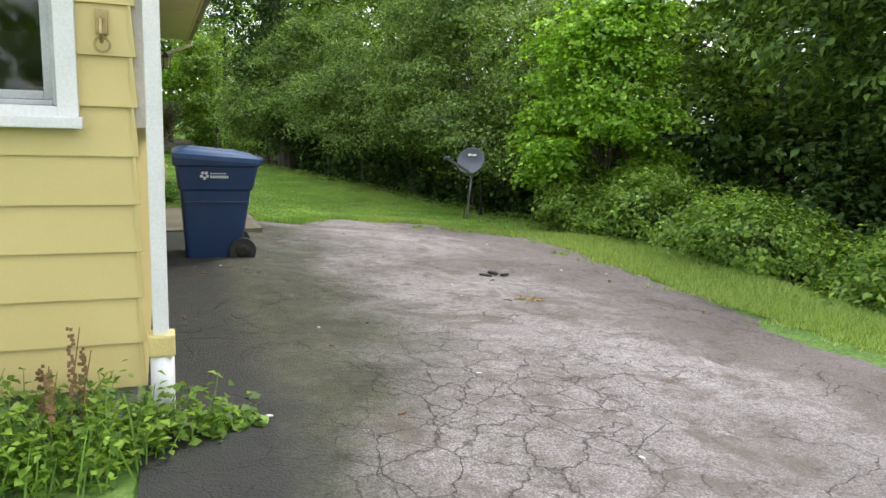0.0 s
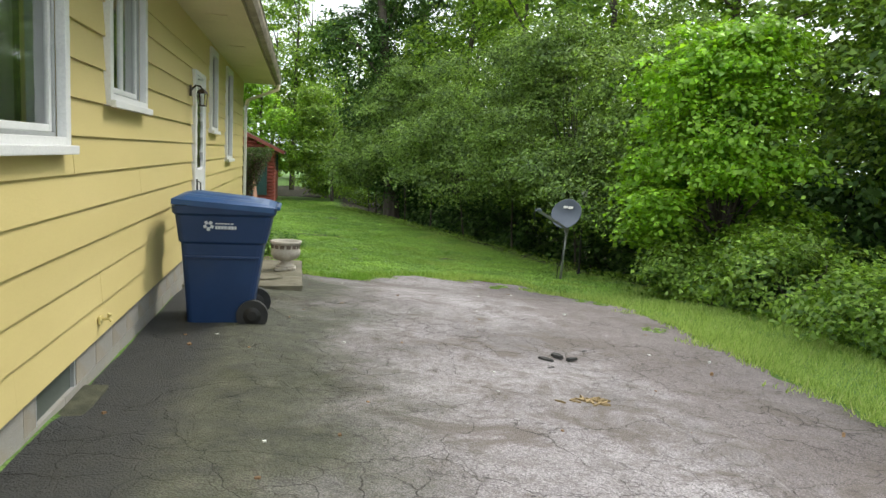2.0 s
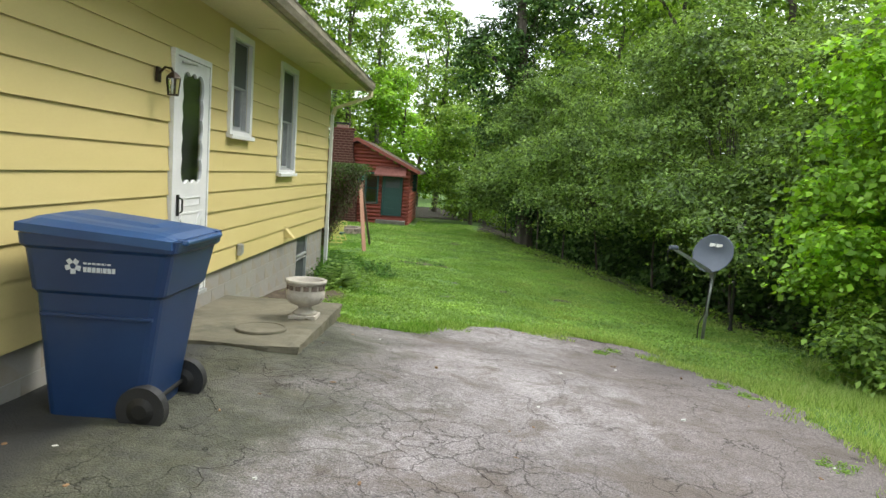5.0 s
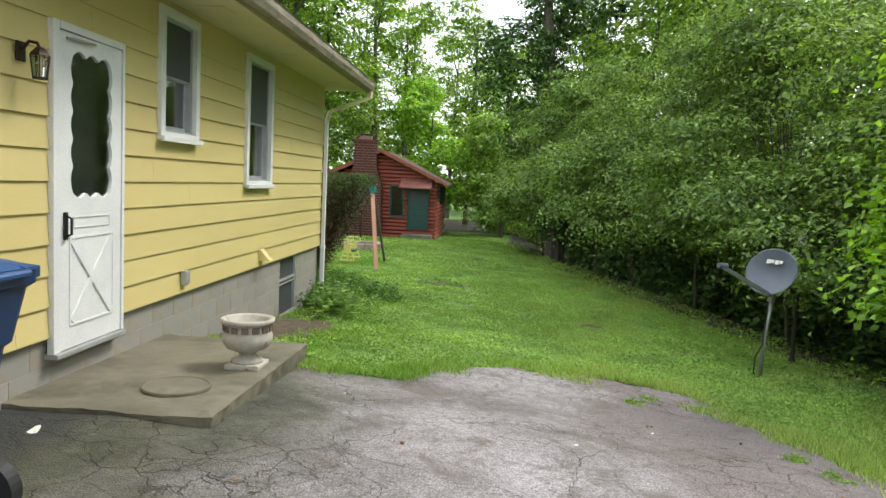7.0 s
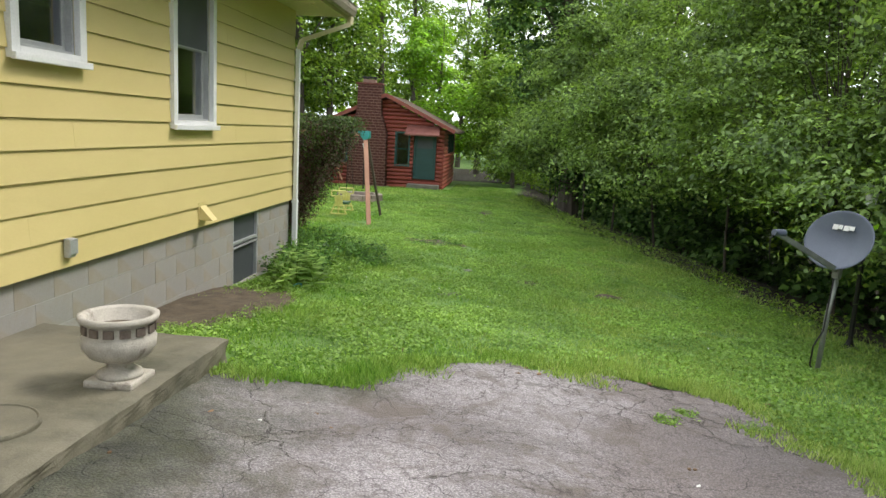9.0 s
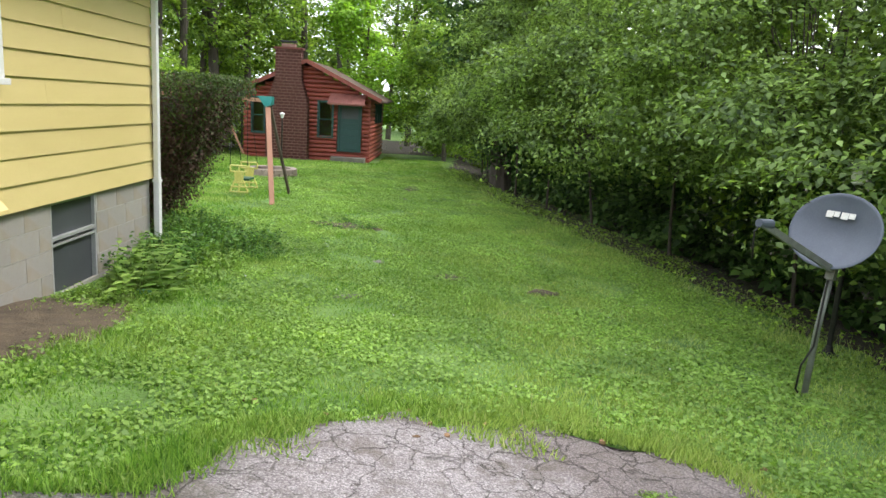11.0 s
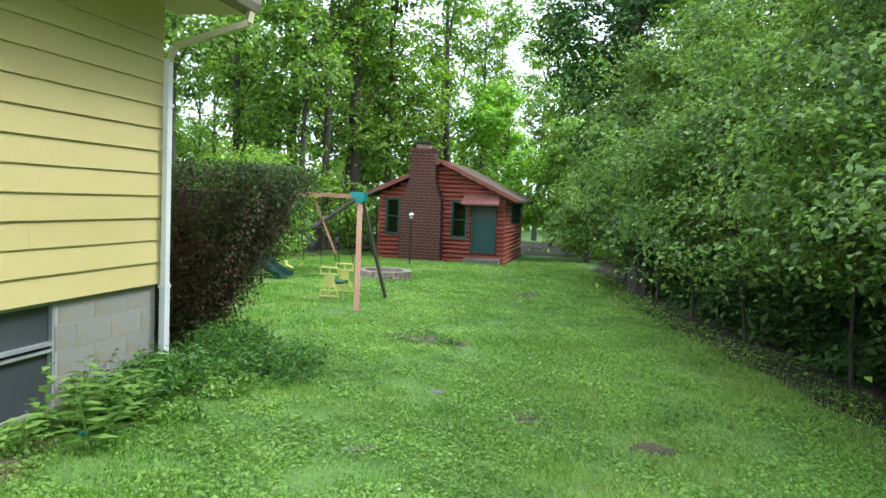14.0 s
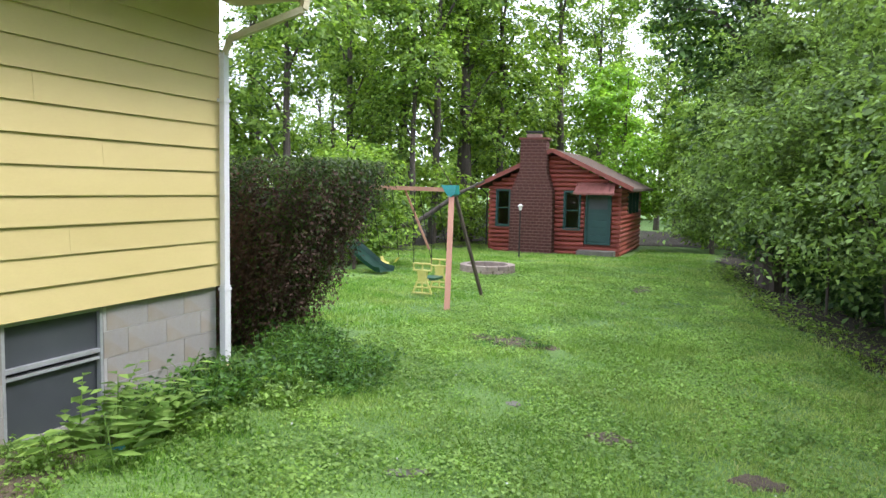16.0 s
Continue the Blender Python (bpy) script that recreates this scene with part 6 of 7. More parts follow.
# far woods closing the view; unseen southern arc added to darken window reflections
c, n = [], []
r = np.random.default_rng(5)
for a in np.linspace(-3.1, 3.1, 82):
    d = 66 + r.uniform(-6, 10)
    x, y = math.sin(a) * d, math.cos(a) * d
    h_ = r.uniform(9, 15)
    pc, pn = crown_points([(x, y, -1.5 + h_ * 0.45, 5.5, 5.5, h_ * 0.5, 80)], 14, 1.05, 1.0, int(1000 + a * 100))
    c.append(pc)
    n.append(pn)
c, n = np.concatenate(c), np.concatenate(n)
tagged(new("far_woods", leaf_mesh("far_woods", leaf_arrays(c, n, 0.75 * r.uniform(0.6, 1.3, len(c)), 0.7, r), L_WOOD)), "distant green woods closing the view", "woods", kind="stuff")


# ---- clipped hedge behind the house ----
def hedge():
    th = empty("hedge", (-2.0, 2.05, at_land(-1.5, 2.05)), label="overgrown brown-green hedge flaring out above its foot", category="hedge")
    r = np.random.default_rng(12)
    top = 2.04

    def flare(z):
        return (np.clip(z, 0, top) / top) ** 0.8

    bm = bmesh.new()
    for i in range(620):
        x = 1.25 - abs(r.normal()) * 0.9 if i % 2 else r.uniform(-2.5, 1.2)
        y = r.uniform(-0.8, 0.4) if i % 2 else -0.82 + abs(r.normal()) * 0.2
        z1 = r.uniform(0.9, 2.0)
        f = flare(z1)
        b = Vector((x, y, r.uniform(-0.05, 0.3)))
        t = Vector((x + (1.15 * f * (x + 2.5) / 3.7) + r.uniform(-0.2, 0.2), y * (1 + 0.35 * f) + r.uniform(-0.12, 0.12), z1))
        m_ = b.lerp(t, 0.5) + Vector((r.uniform(-0.1, 0.1), r.uniform(-0.08, 0.08), 0.05))
        tube(bm, [b, m_, t], [0.011, 0.007, 0.003], 4, False)
    part("twig_mass", bm, M_TWIG, th, "dense dead brown twigs")["kind"] = "stuff"
    n_ = 60000
    z = top * r.random(n_) ** 0.8 + 0.08
    f = flare(z)
    side = r.random(n_)
    x = r.uniform(-2.8, 1.25, n_)
    y = r.uniform(-0.85, 0.45, n_)
    wob = 0.1 * np.sin(x * 3.3 + z * 2.1) + 0.07 * np.sin(x * 8.0 - z * 5 + y * 6)
    d_ = r.exponential(0.13, n_)
    face = side < 0.45
    end = (side >= 0.45) & (side < 0.78)
    yf = -0.85 - 0.32 * f - wob + d_
    xe = 1.22 + 1.15 * f + wob * 1.3 - d_
    xx = np.where(face, -2.8 + (x + 2.8) / 4.05 * (4.0 + 1.15 * f), np.where(end, xe, -2.8 + (x + 2.8) / 4.05 * (4.0 + 1.15)))
    yy = np.where(face, yf, y * (1 + 0.35 * f))
    zz = np.where(side >= 0.78, top + 0.06 * np.sin(xx * 3) * np.sin(yy * 4) + 0.05 * np.sin(xx * 9 + yy * 7) - r.exponential(0.06, n_), z)
    c = np.stack([xx, yy, zz], -1)
    nn = np.stack([np.where(end, 0.9, 0.1), np.where(face, -0.8, 0.0), np.full(n_, 0.55)], -1) + r.normal(size=(n_, 3)) * 0.55
    patchy = 0.18 * np.sin(xx * 2.6 + zz * 3.1) * np.sin(yy * 3 + zz * 2)
    green = r.random(n_) < np.clip(0.22 + patchy + 0.7 * (zz / top) ** 4, 0.04, 0.97)
    for nm, sel, mat, lb in (("leaves", green, L_HEDGE, "small dark green leaves"), ("dead_leaves", ~green, M_TWIG, "dry brown foliage")):
        ob = new(nm, leaf_mesh(nm, leaf_arrays(c[sel], nn[sel], 0.042 * r.uniform(0.5, 1.5, sel.sum()), 0.5, r), mat))
        ob.parent = th
        ob["label"] = lb
    bm = bmesh.new()
    v = [bm.verts.new(p) for p in ((-2.7, -0.6, 0.0), (0.9, -0.6, 0.0), (0.9, 0.3, 0.0), (-2.7, 0.3, 0.0), (-2.7, -0.85, 1.8), (1.8, -0.85, 1.8), (1.8, 0.4, 1.8), (-2.7, 0.4, 1.8))]
    for q_ in ((0, 1, 5, 4), (1, 2, 6, 5), (2, 3, 7, 6), (3, 0, 4, 7), (4, 5, 6, 7), (3, 2, 1, 0)):
        bm.faces.new([v[k_] for k_ in q_])
    bmesh.ops.bevel(bm, geom=bm.edges[:], offset=0.2, segments=2, affect="EDGES")
    part("heart", bm, M_DARKWOOD, th)


hedge()


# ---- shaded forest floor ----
# litter colour kept near black, so it also stands in for canopy shade
M_SHADEFLOOR = surface("shade_dark_litter", (0.02, 0.016, 0.01), (0.06, 0.044, 0.028), 6, 40, 0.95, 0.9, stain=(0.03, 0.05, 0.015), stain_at=(0.55, 0.7), dist=0.03)


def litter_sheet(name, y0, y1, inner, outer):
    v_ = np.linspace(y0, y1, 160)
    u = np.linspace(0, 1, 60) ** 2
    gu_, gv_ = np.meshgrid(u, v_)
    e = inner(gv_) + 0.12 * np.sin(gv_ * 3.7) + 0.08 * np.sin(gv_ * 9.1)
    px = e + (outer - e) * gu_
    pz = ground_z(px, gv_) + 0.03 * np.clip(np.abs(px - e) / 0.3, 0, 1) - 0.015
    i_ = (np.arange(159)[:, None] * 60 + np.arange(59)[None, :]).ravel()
    ob = new(name, raw_mesh(name, np.stack([px, gv_, pz], -1).reshape(-1, 3), np.stack([i_, i_ + 1, i_ + 61, i_ + 60], -1), M_SHADEFLOOR, True))
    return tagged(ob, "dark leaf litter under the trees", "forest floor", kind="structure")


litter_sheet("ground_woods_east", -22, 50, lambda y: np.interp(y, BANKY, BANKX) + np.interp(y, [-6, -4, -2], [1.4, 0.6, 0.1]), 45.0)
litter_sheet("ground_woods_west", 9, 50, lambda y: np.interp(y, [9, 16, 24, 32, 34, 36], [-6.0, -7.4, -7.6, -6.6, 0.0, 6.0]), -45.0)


# ---- ground plants ----
def free(x, y):
    ok = ~on_drive(x, y, 0.02) & ~((x < 0.05) & (y < 0.02) & (y > -13.78)) & ~((x < 1.24) & (y > -7.5) & (y < -5.15)) & ~((x > CL - 0.1) & (x < CR + 0.1) & (y > CY - 0.6) & (y < CY + CDEEP))
    return ok


def blades(name, n_, xr, yr, hgt, wid, seed, label, mat=L_GRASS, keepfun=None, over=False):
    r = np.random.default_rng(seed)
    x, y = r.uniform(*xr, n_), r.uniform(*yr, n_)
    ok = free(x, y) | (over & (x > 0.5))
    patch = np.sin(x * 1.7 + 2 * np.sin(y * 0.9)) * np.sin(y * 1.3 + np.cos(x * 1.1)) + 0.5 * np.sin(x * 5.3 + y * 3.1) * np.sin(y * 4.7)
    ok &= r.random(n_) < 0.78 + 0.3 * patch
    if keepfun is not None:
        ok &= keepfun(x, y, r)
    x, y, patch = x[ok], y[ok], patch[ok]
    k = len(x)
    h_ = hgt * r.uniform(0.4, 1.4, k) * (1 + 0.45 * patch)
    a = r.uniform(0, 6.283, k)
    lean = r.uniform(0.1, 0.9, k) * h_
    b = r.uniform(0, 6.283, k)
    z = land(x, y) + 0.008 if over else ground_z(x, y) - 0.004
    w = wid * r.uniform(0.6, 1.4, k)
    p0 = np.stack([x - np.cos(a) * w, y - np.sin(a) * w, z], -1)
    p1 = np.stack([x + np.cos(a) * w, y + np.sin(a) * w, z], -1)
    p2 = np.stack([x + np.cos(b) * lean, y + np.sin(b) * lean, z + h_], -1)
    v = np.stack([p0, p1, p2], 1).reshape(-1, 3)
    return tagged(new(name, raw_mesh(name, v, np.arange(len(v), dtype=np.int32).reshape(-1, 3), mat)), label, "grass", kind="stuff")


def weeds(name, n_, xr, yr, size, zmax, seed, label, mat=L_CLOVER, keepfun=None, cat="weeds"):
    r = np.random.default_rng(seed)
    x, y = r.uniform(*xr, n_), r.uniform(*yr, n_)
    ok = free(x, y)
    if keepfun is not None:
        ok &= keepfun(x, y, r)
    x, y = x[ok], y[ok]
    z = ground_z(x, y) + zmax * r.uniform(0.1, 1, len(x))
    nn = np.array((0, 0, 1.0)) + r.normal(size=(len(x), 3)) * 0.35
    v = leaf_arrays(np.stack([x, y, z], -1), nn, size * r.uniform(0.5, 1.4, len(x)), 0.75, r)
    return tagged(new(name, leaf_mesh(name, v, mat)), label, cat, kind="stuff")


def bare(x, y, r):
    """Grass thins out on the worn track, the dug patch and by the house wall."""
    track = np.exp(-((x - 2.35 - 0.1 * np.sin(y)) / 0.22) ** 2) * (y > -2.2) * (y < 12) * (0.55 + 0.45 * np.sin(y * 2.6))
    dug = np.exp(-(((x - 1.8) / 0.5) ** 2 + ((y - 3.2) / 0.25) ** 2))
    dirt = np.exp(-(((x - 0.35) / 0.5) ** 2 + ((y + 3.6) / 1.3) ** 2)) * 1.3
    shade = np.clip((x - np.interp(y, BANKY, BANKX) + 0.35) / 0.5, 0, 1) * (y > -4.5)
    return r.random(len(x)) > np.clip(track * 0.8 + dug * 0.85 + dirt + shade * 0.93, 0, 1)


blades("grass", 300000, (0.0, 7.6), (-6.2, 4.5), 0.036, 0.0055, 1, "short green lawn grass", keepfun=bare)
blades("grass", 190000, (-4.5, 7.6), (3.0, 14), 0.042, 0.008, 2, "short green lawn grass", keepfun=bare)
blades("grass", 110000, (-9, 8), (12, 30), 0.07, 0.012, 3, "short green lawn grass", keepfun=bare)
blades("grass", 110000, (4.4, 7.6), (-18, -4), 0.075, 0.005, 4, "longer grass along the driveway edge")
blades("grass", 26000, (0.6, 6.2), (-6.4, -3.7), 0.075, 0.005, 5, "ragged grass fringe at the end of the driveway", keepfun=lambda x, y, r: on_drive(x, y, 0.3))


def wood_edge(x, y, r):
    """Long ragged grass where the lawn meets the shade."""
    return (np.abs(x - np.interp(y, BANKY, BANKX) - 0.1) < 0.15 + 0.5 * r.random(len(x)) ** 2) & (r.random(len(x)) < 0.6 + 0.4 * np.sin(y * 2.1) * np.sin(y * 5.3))


blades("grass", 60000, (2.8, 8.2), (-4.5, 24), 0.07, 0.006, 8, "long ragged grass along the edge of the shade", keepfun=wood_edge)
weeds("ground_ivy", 60000, (2.8, 9.0), (-4.5, 24), 0.06, 0.16, 13, "low creeping leaves at the edge of the shade", L_SHRUB, keepfun=lambda x, y, r: (np.abs(x - np.interp(y, BANKY, BANKX) - 0.4) < 0.7 * r.random(len(x))) & (np.sin(y * 1.7 + x) * np.sin(y * 4.1) > -0.1))


def edge_fringe(x, y, r):
    """Tufts creeping over the driveway's outer edge and far end."""
    inside = np.minimum(np.interp(y, DRIVE_RY, DRIVE_RX) - x, (-4.1 - y))
    inside = np.where(y > -5.75, np.minimum(inside, x - np.interp(y, DRIVE_Y, DRIVE_L)), inside)
    reach = 0.14 + 0.36 * np.clip(np.sin(y * 2.3 + 0.6 * np.sin(x * 3)) * np.sin(y * 5.9 + x * 4.1), 0, 1)
    return (inside > -0.25) & (inside < reach * r.random(len(x)))


blades("grass", 90000, (3.6, 5.8), (-18, -3.9), 0.05, 0.0055, 6, "grass tufts creeping over the driveway edge", keepfun=edge_fringe, over=True)
blades("grass", 60000, (1.0, 5.4), (-6.0, -3.85), 0.05, 0.0055, 7, "grass tufts creeping over the driveway end", keepfun=edge_fringe, over=True)


def clumpy(x, y, r):
    return (np.sin(x * 3.1 + 1.3 * np.sin(y * 2.2)) * np.sin(y * 2.7 + x) + 0.5 * np.sin(x * 7.3 + y * 2.9) * np.sin(y * 8.1 - x) > r.uniform(-0.75, 0.25, len(x))) & bare(x, y, r)


weeds("clover", 260000, (0.0, 7.2), (-5.6, 8), 0.032, 0.045, 11, "patches of broad-leaved clover in the lawn", keepfun=clumpy)
weeds("clover", 90000, (-2.5, 6.2), (8, 17), 0.05, 0.05, 14, "patches of broad-leaved clover farther up the lawn", keepfun=clumpy)
weeds("clover_flowers", 260, (0.6, 7.0), (-4, 9), 0.018, 0.07, 12, "scattered small white clover heads", M_PAPER, keepfun=clumpy)


def plant(name, x, y, n_, rad, hgt, leaf, mat, label, seed, aspect=0.5):
    """A leafy ground plant: thin stems with leaves along them."""
    r = np.random.default_rng(seed)
    g = at_land(x, y)
    th = empty(name, (x, y, g), label=label, category="plant", group="weeds by the house")
    bm = bmesh.new()
    cs, ns = [], []
    for i in range(n_):
        a, d = r.uniform(0, 6.28), rad * math.sqrt(r.random())
        b = Vector((math.cos(a) * d, math.sin(a) * d, -0.02))
        h_ = hgt * r.uniform(0.45, 1.1)
        t = b + Vector((r.normal() * 0.3 * h_, r.normal() * 0.3 * h_, h_))
        tube(bm, [b, b.lerp(t, 0.55) + Vector((0, 0, 0.06 * h_)), t], [0.005, 0.004, 0.002], 4, False)
        for f in np.linspace(0.3, 1.0, 6):
            p = b.lerp(t, f)
            for s in range(2):
                o = r.normal(size=3) * leaf * 0.7
                cs.append((p.x + o[0], p.y + o[1], max(0.02, p.z + o[2] * 0.4)))
                ns.append((r.normal() * 0.45, r.normal() * 0.45, 1.0))
    part("stem_mass", bm, L_CLOVER, th)["kind"] = "stuff"
    cs, ns = np.array(cs), np.array(ns)
    ob = new("leaves", leaf_mesh("leaves", leaf_arrays(cs, ns, leaf * r.uniform(0.6, 1.35, len(cs)), aspect, r), mat))
    ob.parent = th
    return th


L_DARKWEED = leafy("shaded_weeds", (0.03, 0.085, 0.02), (0.12, 0.25, 0.055), (1.0, 1.1, 0.5), 0.45, 0.3)
for i, (x, y, n_, rad, hg, lf) in enumerate(((0.3, -0.35, 120, 0.35, 0.36, 0.06), (0.5, 0.35, 120, 0.42, 0.34, 0.055), (0.4, -1.0, 90, 0.33, 0.3, 0.06), (0.2, 0.9, 110, 0.42, 0.36, 0.055), (-0.1, 1.6, 100, 0.45, 0.36, 0.055), (0.75, 1.1, 90, 0.4, 0.24, 0.05),
                                              (0.62, -0.15, 80, 0.35, 0.2, 0.05), (0.75, -1.0, 60, 0.3, 0.16, 0.045), (0.45, -2.35, 40, 0.25, 0.14, 0.045), (1.0, 0.5, 60, 0.35, 0.14, 0.045), (1.7, 3.4, 60, 0.5, 0.1, 0.04))):
    plant("weed_clump", x, y, n_, rad, hg, lf, L_CLOVER if i in (6, 7, 8) else L_DARKWEED, "low leafy green weeds growing by the house corner", 200 + i)


def tall_weed(x, y, n_, hgt, seed):
    """An upright weed: each stem carries long leaves in opposite pairs."""
    r = np.random.default_rng(seed)
    th = empty("tall_weed", (x, y, at_land(x, y)), label="upright weed with long paired leaves by the cellar window", category="plant", group="weeds by the house")
    bm = bmesh.new()
    cs = []
    for i in range(n_):
        b = Vector((r.normal() * 0.12, r.normal() * 0.16, -0.02))
        t = b + Vector((0.1 + r.normal() * 0.12, r.normal() * 0.14, hgt * r.uniform(0.7, 1.1)))
        tube(bm, [b, b.lerp(t, 0.5) + Vector((0, 0, 0.04)), t], [0.006, 0.005, 0.002], 5, False)
        a = r.uniform(0, 6.28)
        for k, f in enumerate(np.linspace(0.3, 1.0, 7)):
            p = b.lerp(t, f)
            for sgn in (1, -1):
                d = Vector((math.cos(a + (k % 2) * 0.5) * sgn, math.sin(a + (k % 2) * 0.5) * sgn, 0.1))
                ln = 0.17 * (1.15 - 0.6 * f) + 0.035
                c0, c1 = p + d * 0.01, p + d * ln + Vector((0, 0, -0.02))
                w = Vector((-d.y, d.x, 0)) * ln * 0.23
                m0 = c0.lerp(c1, 0.42) + Vector((0, 0, 0.008))
                cs += [tuple(c0), tuple(m0 + w), tuple(c1), tuple(m0 - w)]
    part("stem_mass", bm, L_CLOVER, th)["kind"] = "stuff"
    ob = new("leaves", leaf_mesh("leaves", np.array(cs), L_CLOVER))
    ob.parent = th


tall_weed(0.58, -1.5, 8, 0.52, 260)
tall_weed(0.62, -1.95, 6, 0.42, 261)
tall_weed(0.35, -1.2, 5, 0.36, 262)
for i, (x, y, n_, rad, hg, lf) in enumerate(((-0.25, -13.82, 110, 0.3, 0.28, 0.04), (-0.7, -13.86, 110, 0.35, 0.34, 0.042), (0.12, -13.72, 26, 0.16, 0.22, 0.05), (0.36, -13.62, 16, 0.1, 0.1, 0.05))):
    plant("weed_clump", x, y, n_, rad, hg, lf, L_SHRUB, "bright green weeds at the front corner of the house", 220 + i, 0.7)
for i, (x, y) in enumerate(((4.3, -4.85), (4.1, -5.05), (4.75, -5.0), (4.95, -6.5), (5.0, -6.9), (4.9, -8.6))):
    plant("grass_tuft", x, y, 14, 0.07 + 0.02 * (i % 3), 0.06, 0.028, L_CLOVER, "small green weed tuft growing through the asphalt", 240 + i, 0.35)
# dry seed stalks among the weeds
th = empty("dock_stalks", (-0.5, -13.82, at_land(-0.5, -13.82)), label="dry red-brown dock stalks gone to seed", category="plant")
for i in range(9):
    a = rnd.uniform(-0.35, 0.35)
    b = rnd.uniform(-0.12, 0.12)
    h_ = rnd.uniform(0.4, 0.62)
    bm = tube(bmesh.new(), [(a, b, 0), (a * 1.1, b, h_ * 0.6), (a * 1.15 + 0.02, b, h_)], [0.004, 0.003, 0.002], 5)
    for j in range(44):
        z = h_ * rnd.uniform(0.5, 1.0)
        sx_, sy_ = a * 1.1 + rnd.uniform(-0.012, 0.012), b + rnd.uniform(-0.01, 0.01)
        box(bm, sx_ - 0.005, sx_ + 0.005, sy_ - 0.004, sy_ + 0.004, z, z + 0.011)
    part("stalk", bm, M_LITTER, th)

# ---- loose bits on the ground ----
def flat_bit(name, x, y, rx, ry, h_, mat, label, cat, seed, dz_=0.0, n_=11):
    r = random.Random(seed)
    bm = bmesh.new()
    pts = [(rx * math.cos(a) * r.uniform(0.5, 1.2), ry * math.sin(a) * r.uniform(0.5, 1.2)) for a in [2 * math.pi * i / n_ for i in range(n_)]]
    lo = [bm.verts.new((px, py, -0.02)) for px, py in pts]
    hi = [bm.verts.new((px * 0.9, py * 0.9, h_ * r.uniform(0.6, 1.2))) for px, py in pts]
    for i in range(n_):
        bm.faces.new((lo[i], lo[(i + 1) % n_], hi[(i + 1) % n_], hi[i]))
    bm.faces.new(hi)
    bm.faces.new(lo[::-1])
    ob = obj(name, bm, mat)
    ob.matrix_basis = pose(x, y, at_land(x, y) + 0.012 + dz_, 0, 0, r.uniform(0, 360))
    return tagged(ob, label, cat, {"leaf": "fallen leaves", "stone": "stepping stones", "debris": "asphalt crumbs"}.get(cat, ""))


for i, (x, y, a, b) in enumerate(((2.34, -1.0, 0.09, 0.2), (2.45, 0.95, 0.1, 0.07), (2.4, 10.9, 0.3, 0.16), (2.3, 8.2, 0.2, 0.12), (2.35, 6.4, 0.18, 0.12))):
    flat_bit("stepping_stone", x, y, a, b, 0.0, M_FLAG, "flat grey stepping stone sunk in the lawn", "stone", 300 + i, 0.0)


def soil_patch(x, y, a, b, seed, label, rise=0.03):
    """A low ragged swell of bare soil that sinks into the lawn at its rim."""
    n_ = 46
    u = np.linspace(-1.25, 1.25, n_)
    gx_, gy_ = np.meshgrid(u, u)
    rr = np.hypot(gx_, gy_) + 0.22 * np.sin(gx_ * 5 + seed) * np.sin(gy_ * 4 + seed) + 0.1 * np.sin(gx_ * 13 + gy_ * 11 + seed)
    px, py = x + gx_ * a, y + gy_ * b
    pz = ground_z(px, py) + rise * np.clip(1 - rr, -1.5, 0.35) / 0.35 + 0.004 * np.sin(gx_ * 31 + seed) * np.sin(gy_ * 27)
    i_ = (np.arange(n_ - 1)[:, None] * n_ + np.arange(n_ - 1)[None, :]).ravel()
    ob = new("bare_patch", raw_mesh("bare_patch", np.stack([px, py, pz], -1).reshape(-1, 3), np.stack([i_, i_ + 1, i_ + n_ + 1, i_ + n_], -1), M_SOIL, True))
    return tagged(ob, label, "soil")


soil_patch(1.65, 3.4, 0.6, 0.28, 1, "dug brown soil patch in the lawn")
soil_patch(3.38, 0.55, 0.22, 0.14, 2, "small bare soil patch in the lawn")
soil_patch(4.46, 0.2, 0.2, 0.14, 3, "small bare soil patch in the lawn")
soil_patch(0.3, -3.3, 0.62, 1.75, 4, "bare brown soil along the house wall")
soil_patch(2.42, 11.0, 0.2, 0.9, 6, "worn earth of the garden track")
for i, (x, y, s) in enumerate(((3.2, -10.0, 0.1), (3.36, -9.85, 0.09), (3.67, -9.68, 0.05), (3.15, -10.28, 0.06), (3.45, -9.95, 0.07))):
    flat_bit("asphalt_crumb", x, y, s * 0.75, s * 0.42, 0.003, M_TAR, "broken black asphalt crumb in the pothole", "debris", 330 + i, n_=8)
for i in range(60):
    x, y = rnd.uniform(0.15, 5.2), rnd.uniform(-15, -4.6)
    if on_drive(np.array(x), np.array(y)):
        flat_bit("fallen_leaf", x, y, rnd.uniform(0.012, 0.03), 0.012, 0.006, M_LITTER if i % 3 else M_PAPER, "small fallen leaf on the asphalt" if i % 3 else "pale fallen petal on the asphalt", "leaf", 400 + i, n_=6)
M_STRAW = surface("dry_straw", (0.22, 0.15, 0.07), (0.4, 0.3, 0.15), 9, 60, 0.9, 0.3, vary=0.5)
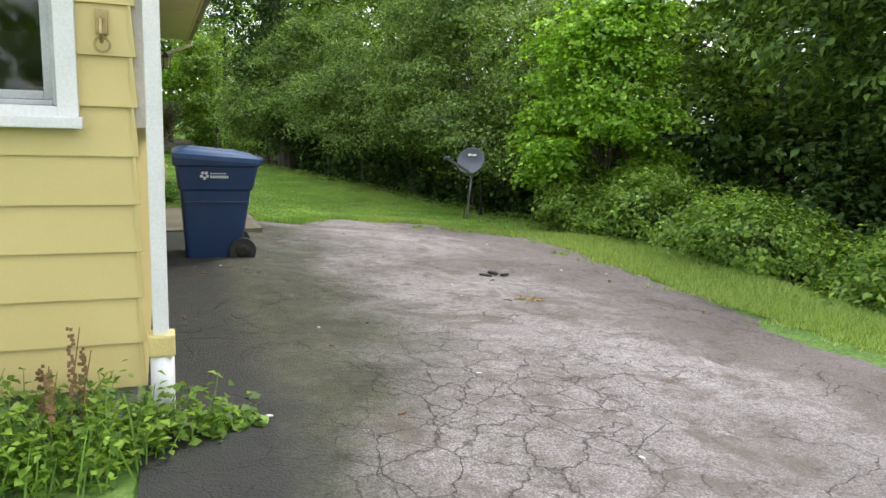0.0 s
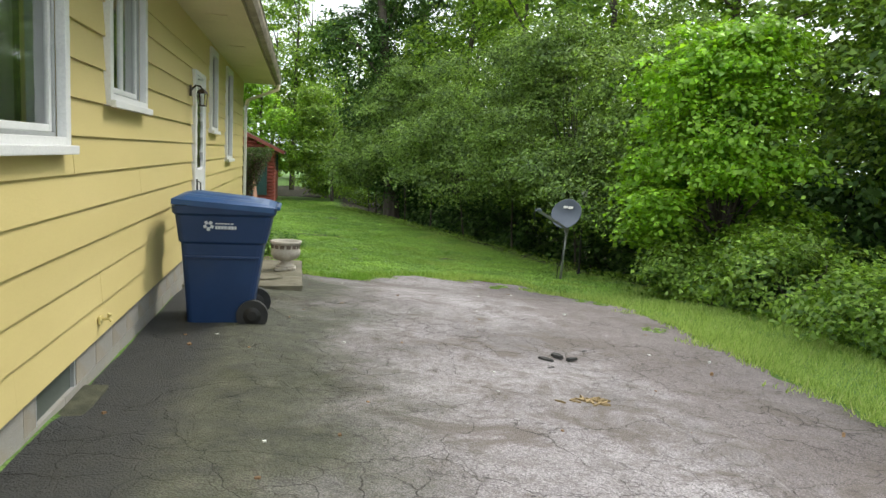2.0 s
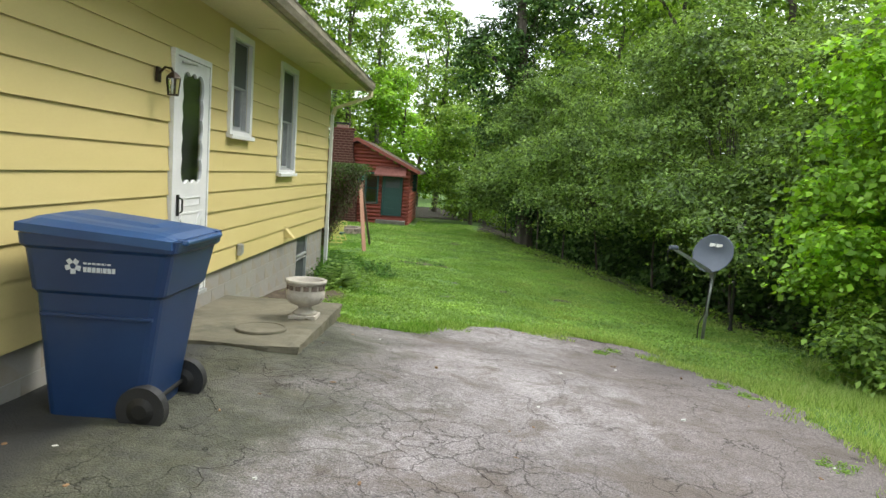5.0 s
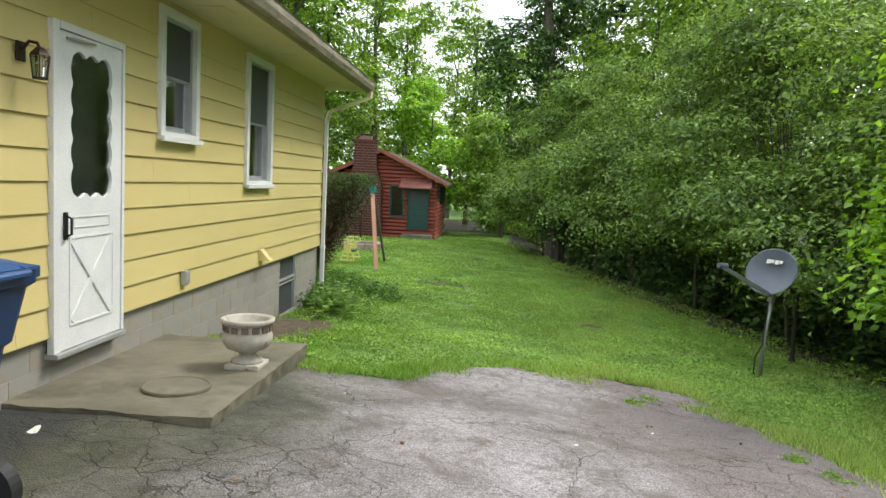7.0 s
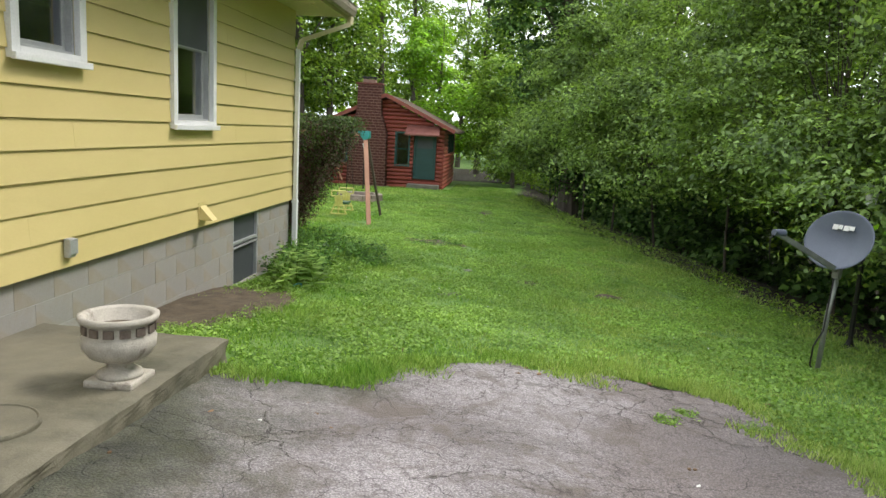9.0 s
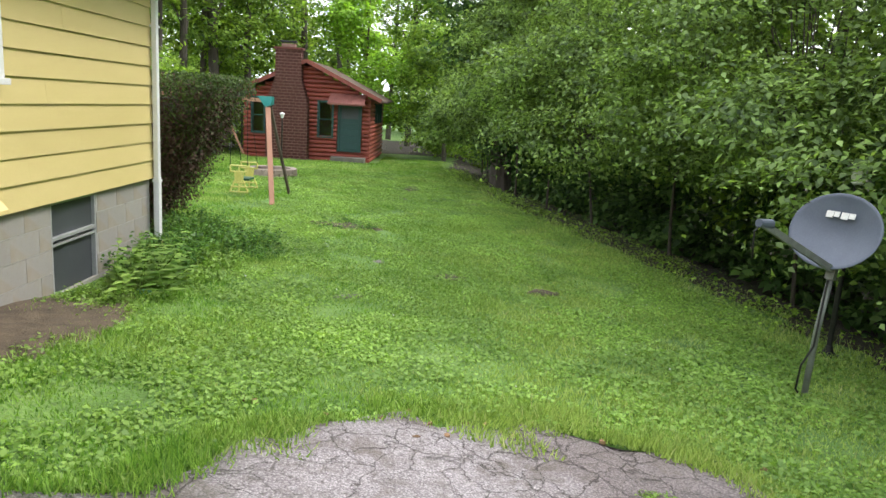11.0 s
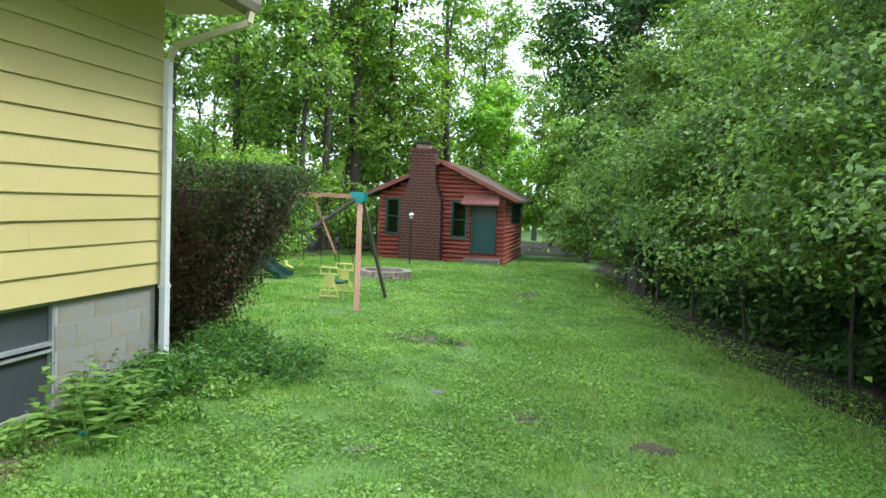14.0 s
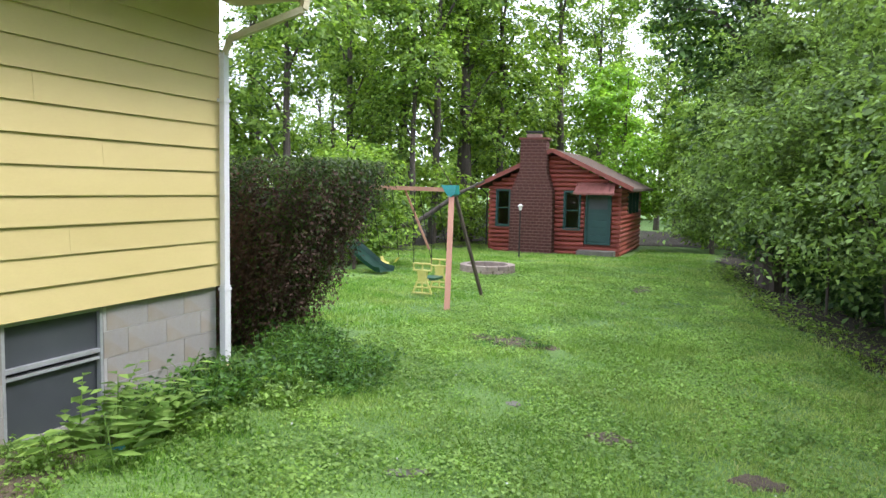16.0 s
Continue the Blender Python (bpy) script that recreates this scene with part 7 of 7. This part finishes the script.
for i in range(26):
    x, y = 3.1 + rnd.gauss(0, 0.12), -11.15 + rnd.gauss(0, 0.05)
    flat_bit("fallen_leaf", x, y, 0.045, 0.008, 0.008, M_STRAW, "curled tan dead leaf on the asphalt", "leaf", 480 + i, n_=6)
flat_bit("fallen_leaf", 0.42, -10.05, 0.035, 0.02, 0.012, M_LITTER, "orange fallen leaf on the asphalt", "leaf", 510, n_=7)
flat_bit("paper_scrap", 0.42, -7.85, 0.09, 0.035, 0.008, M_PAPER, "white paper scrap on the asphalt", "scrap", 511, n_=7)
flat_bit("plastic_scrap", 0.62, -1.75, 0.09, 0.035, 0.03, M_BLUEBAG, "blue plastic scrap under the weeds", "scrap", 512, n_=9)
for i in range(16):
    x, y = rnd.uniform(2.0, 5.2), -4.2 + rnd.gauss(0, 0.12)
    flat_bit("fallen_leaf", x, y, 0.03, 0.018, 0.008, M_LITTER, "dead brown leaf at the driveway end", "leaf", 520 + i, 0.0, n_=6)

# ---- foundation blocks ----
blocks = {}
for row in range(7):
    zt = SILL - row * 0.2
    y = Y1 - 0.02 - (0.2 if row % 2 else 0.0)
    first = True
    y_edges = [Y1 - 0.02]
    yy = Y1 - 0.02 - (0.2 if row % 2 else 0.4)
    while yy > Y0 + 0.03:
        y_edges.append(yy)
        yy -= 0.4
    y_edges.append(Y0 + 0.03)
    for hi, lo in zip(y_edges, y_edges[1:]):
        if zt < at_land(0, (hi + lo) / 2) - 0.02:
            continue
        segs = [(lo, hi)]
        for h0, h1, c0, c1 in BASE_OPEN.values():
            if c0 < zt - 0.1 < c1:
                segs = [s for p, q_ in segs for s in ((p, min(q_, h0)), (max(p, h1), q_)) if s[1] - s[0] > 0.03]
        for p, q_ in segs:
            L_ = round(q_ - p, 2)
            if L_ not in blocks:
                blocks[L_] = boxed(-0.02, 0.009, 0.0015, L_ - 0.0015, -0.197, -0.003)
                me = bpy.data.meshes.new("block")
                blocks[L_].to_mesh(me)
                blocks[L_].free()
                me.materials.append(M_BLOCK)
                blocks[L_] = me
            o = new("block", blocks[L_])
            o.parent = foundation
            o.location = (-0.033 + rnd.uniform(-0.001, 0.001), p, zt)
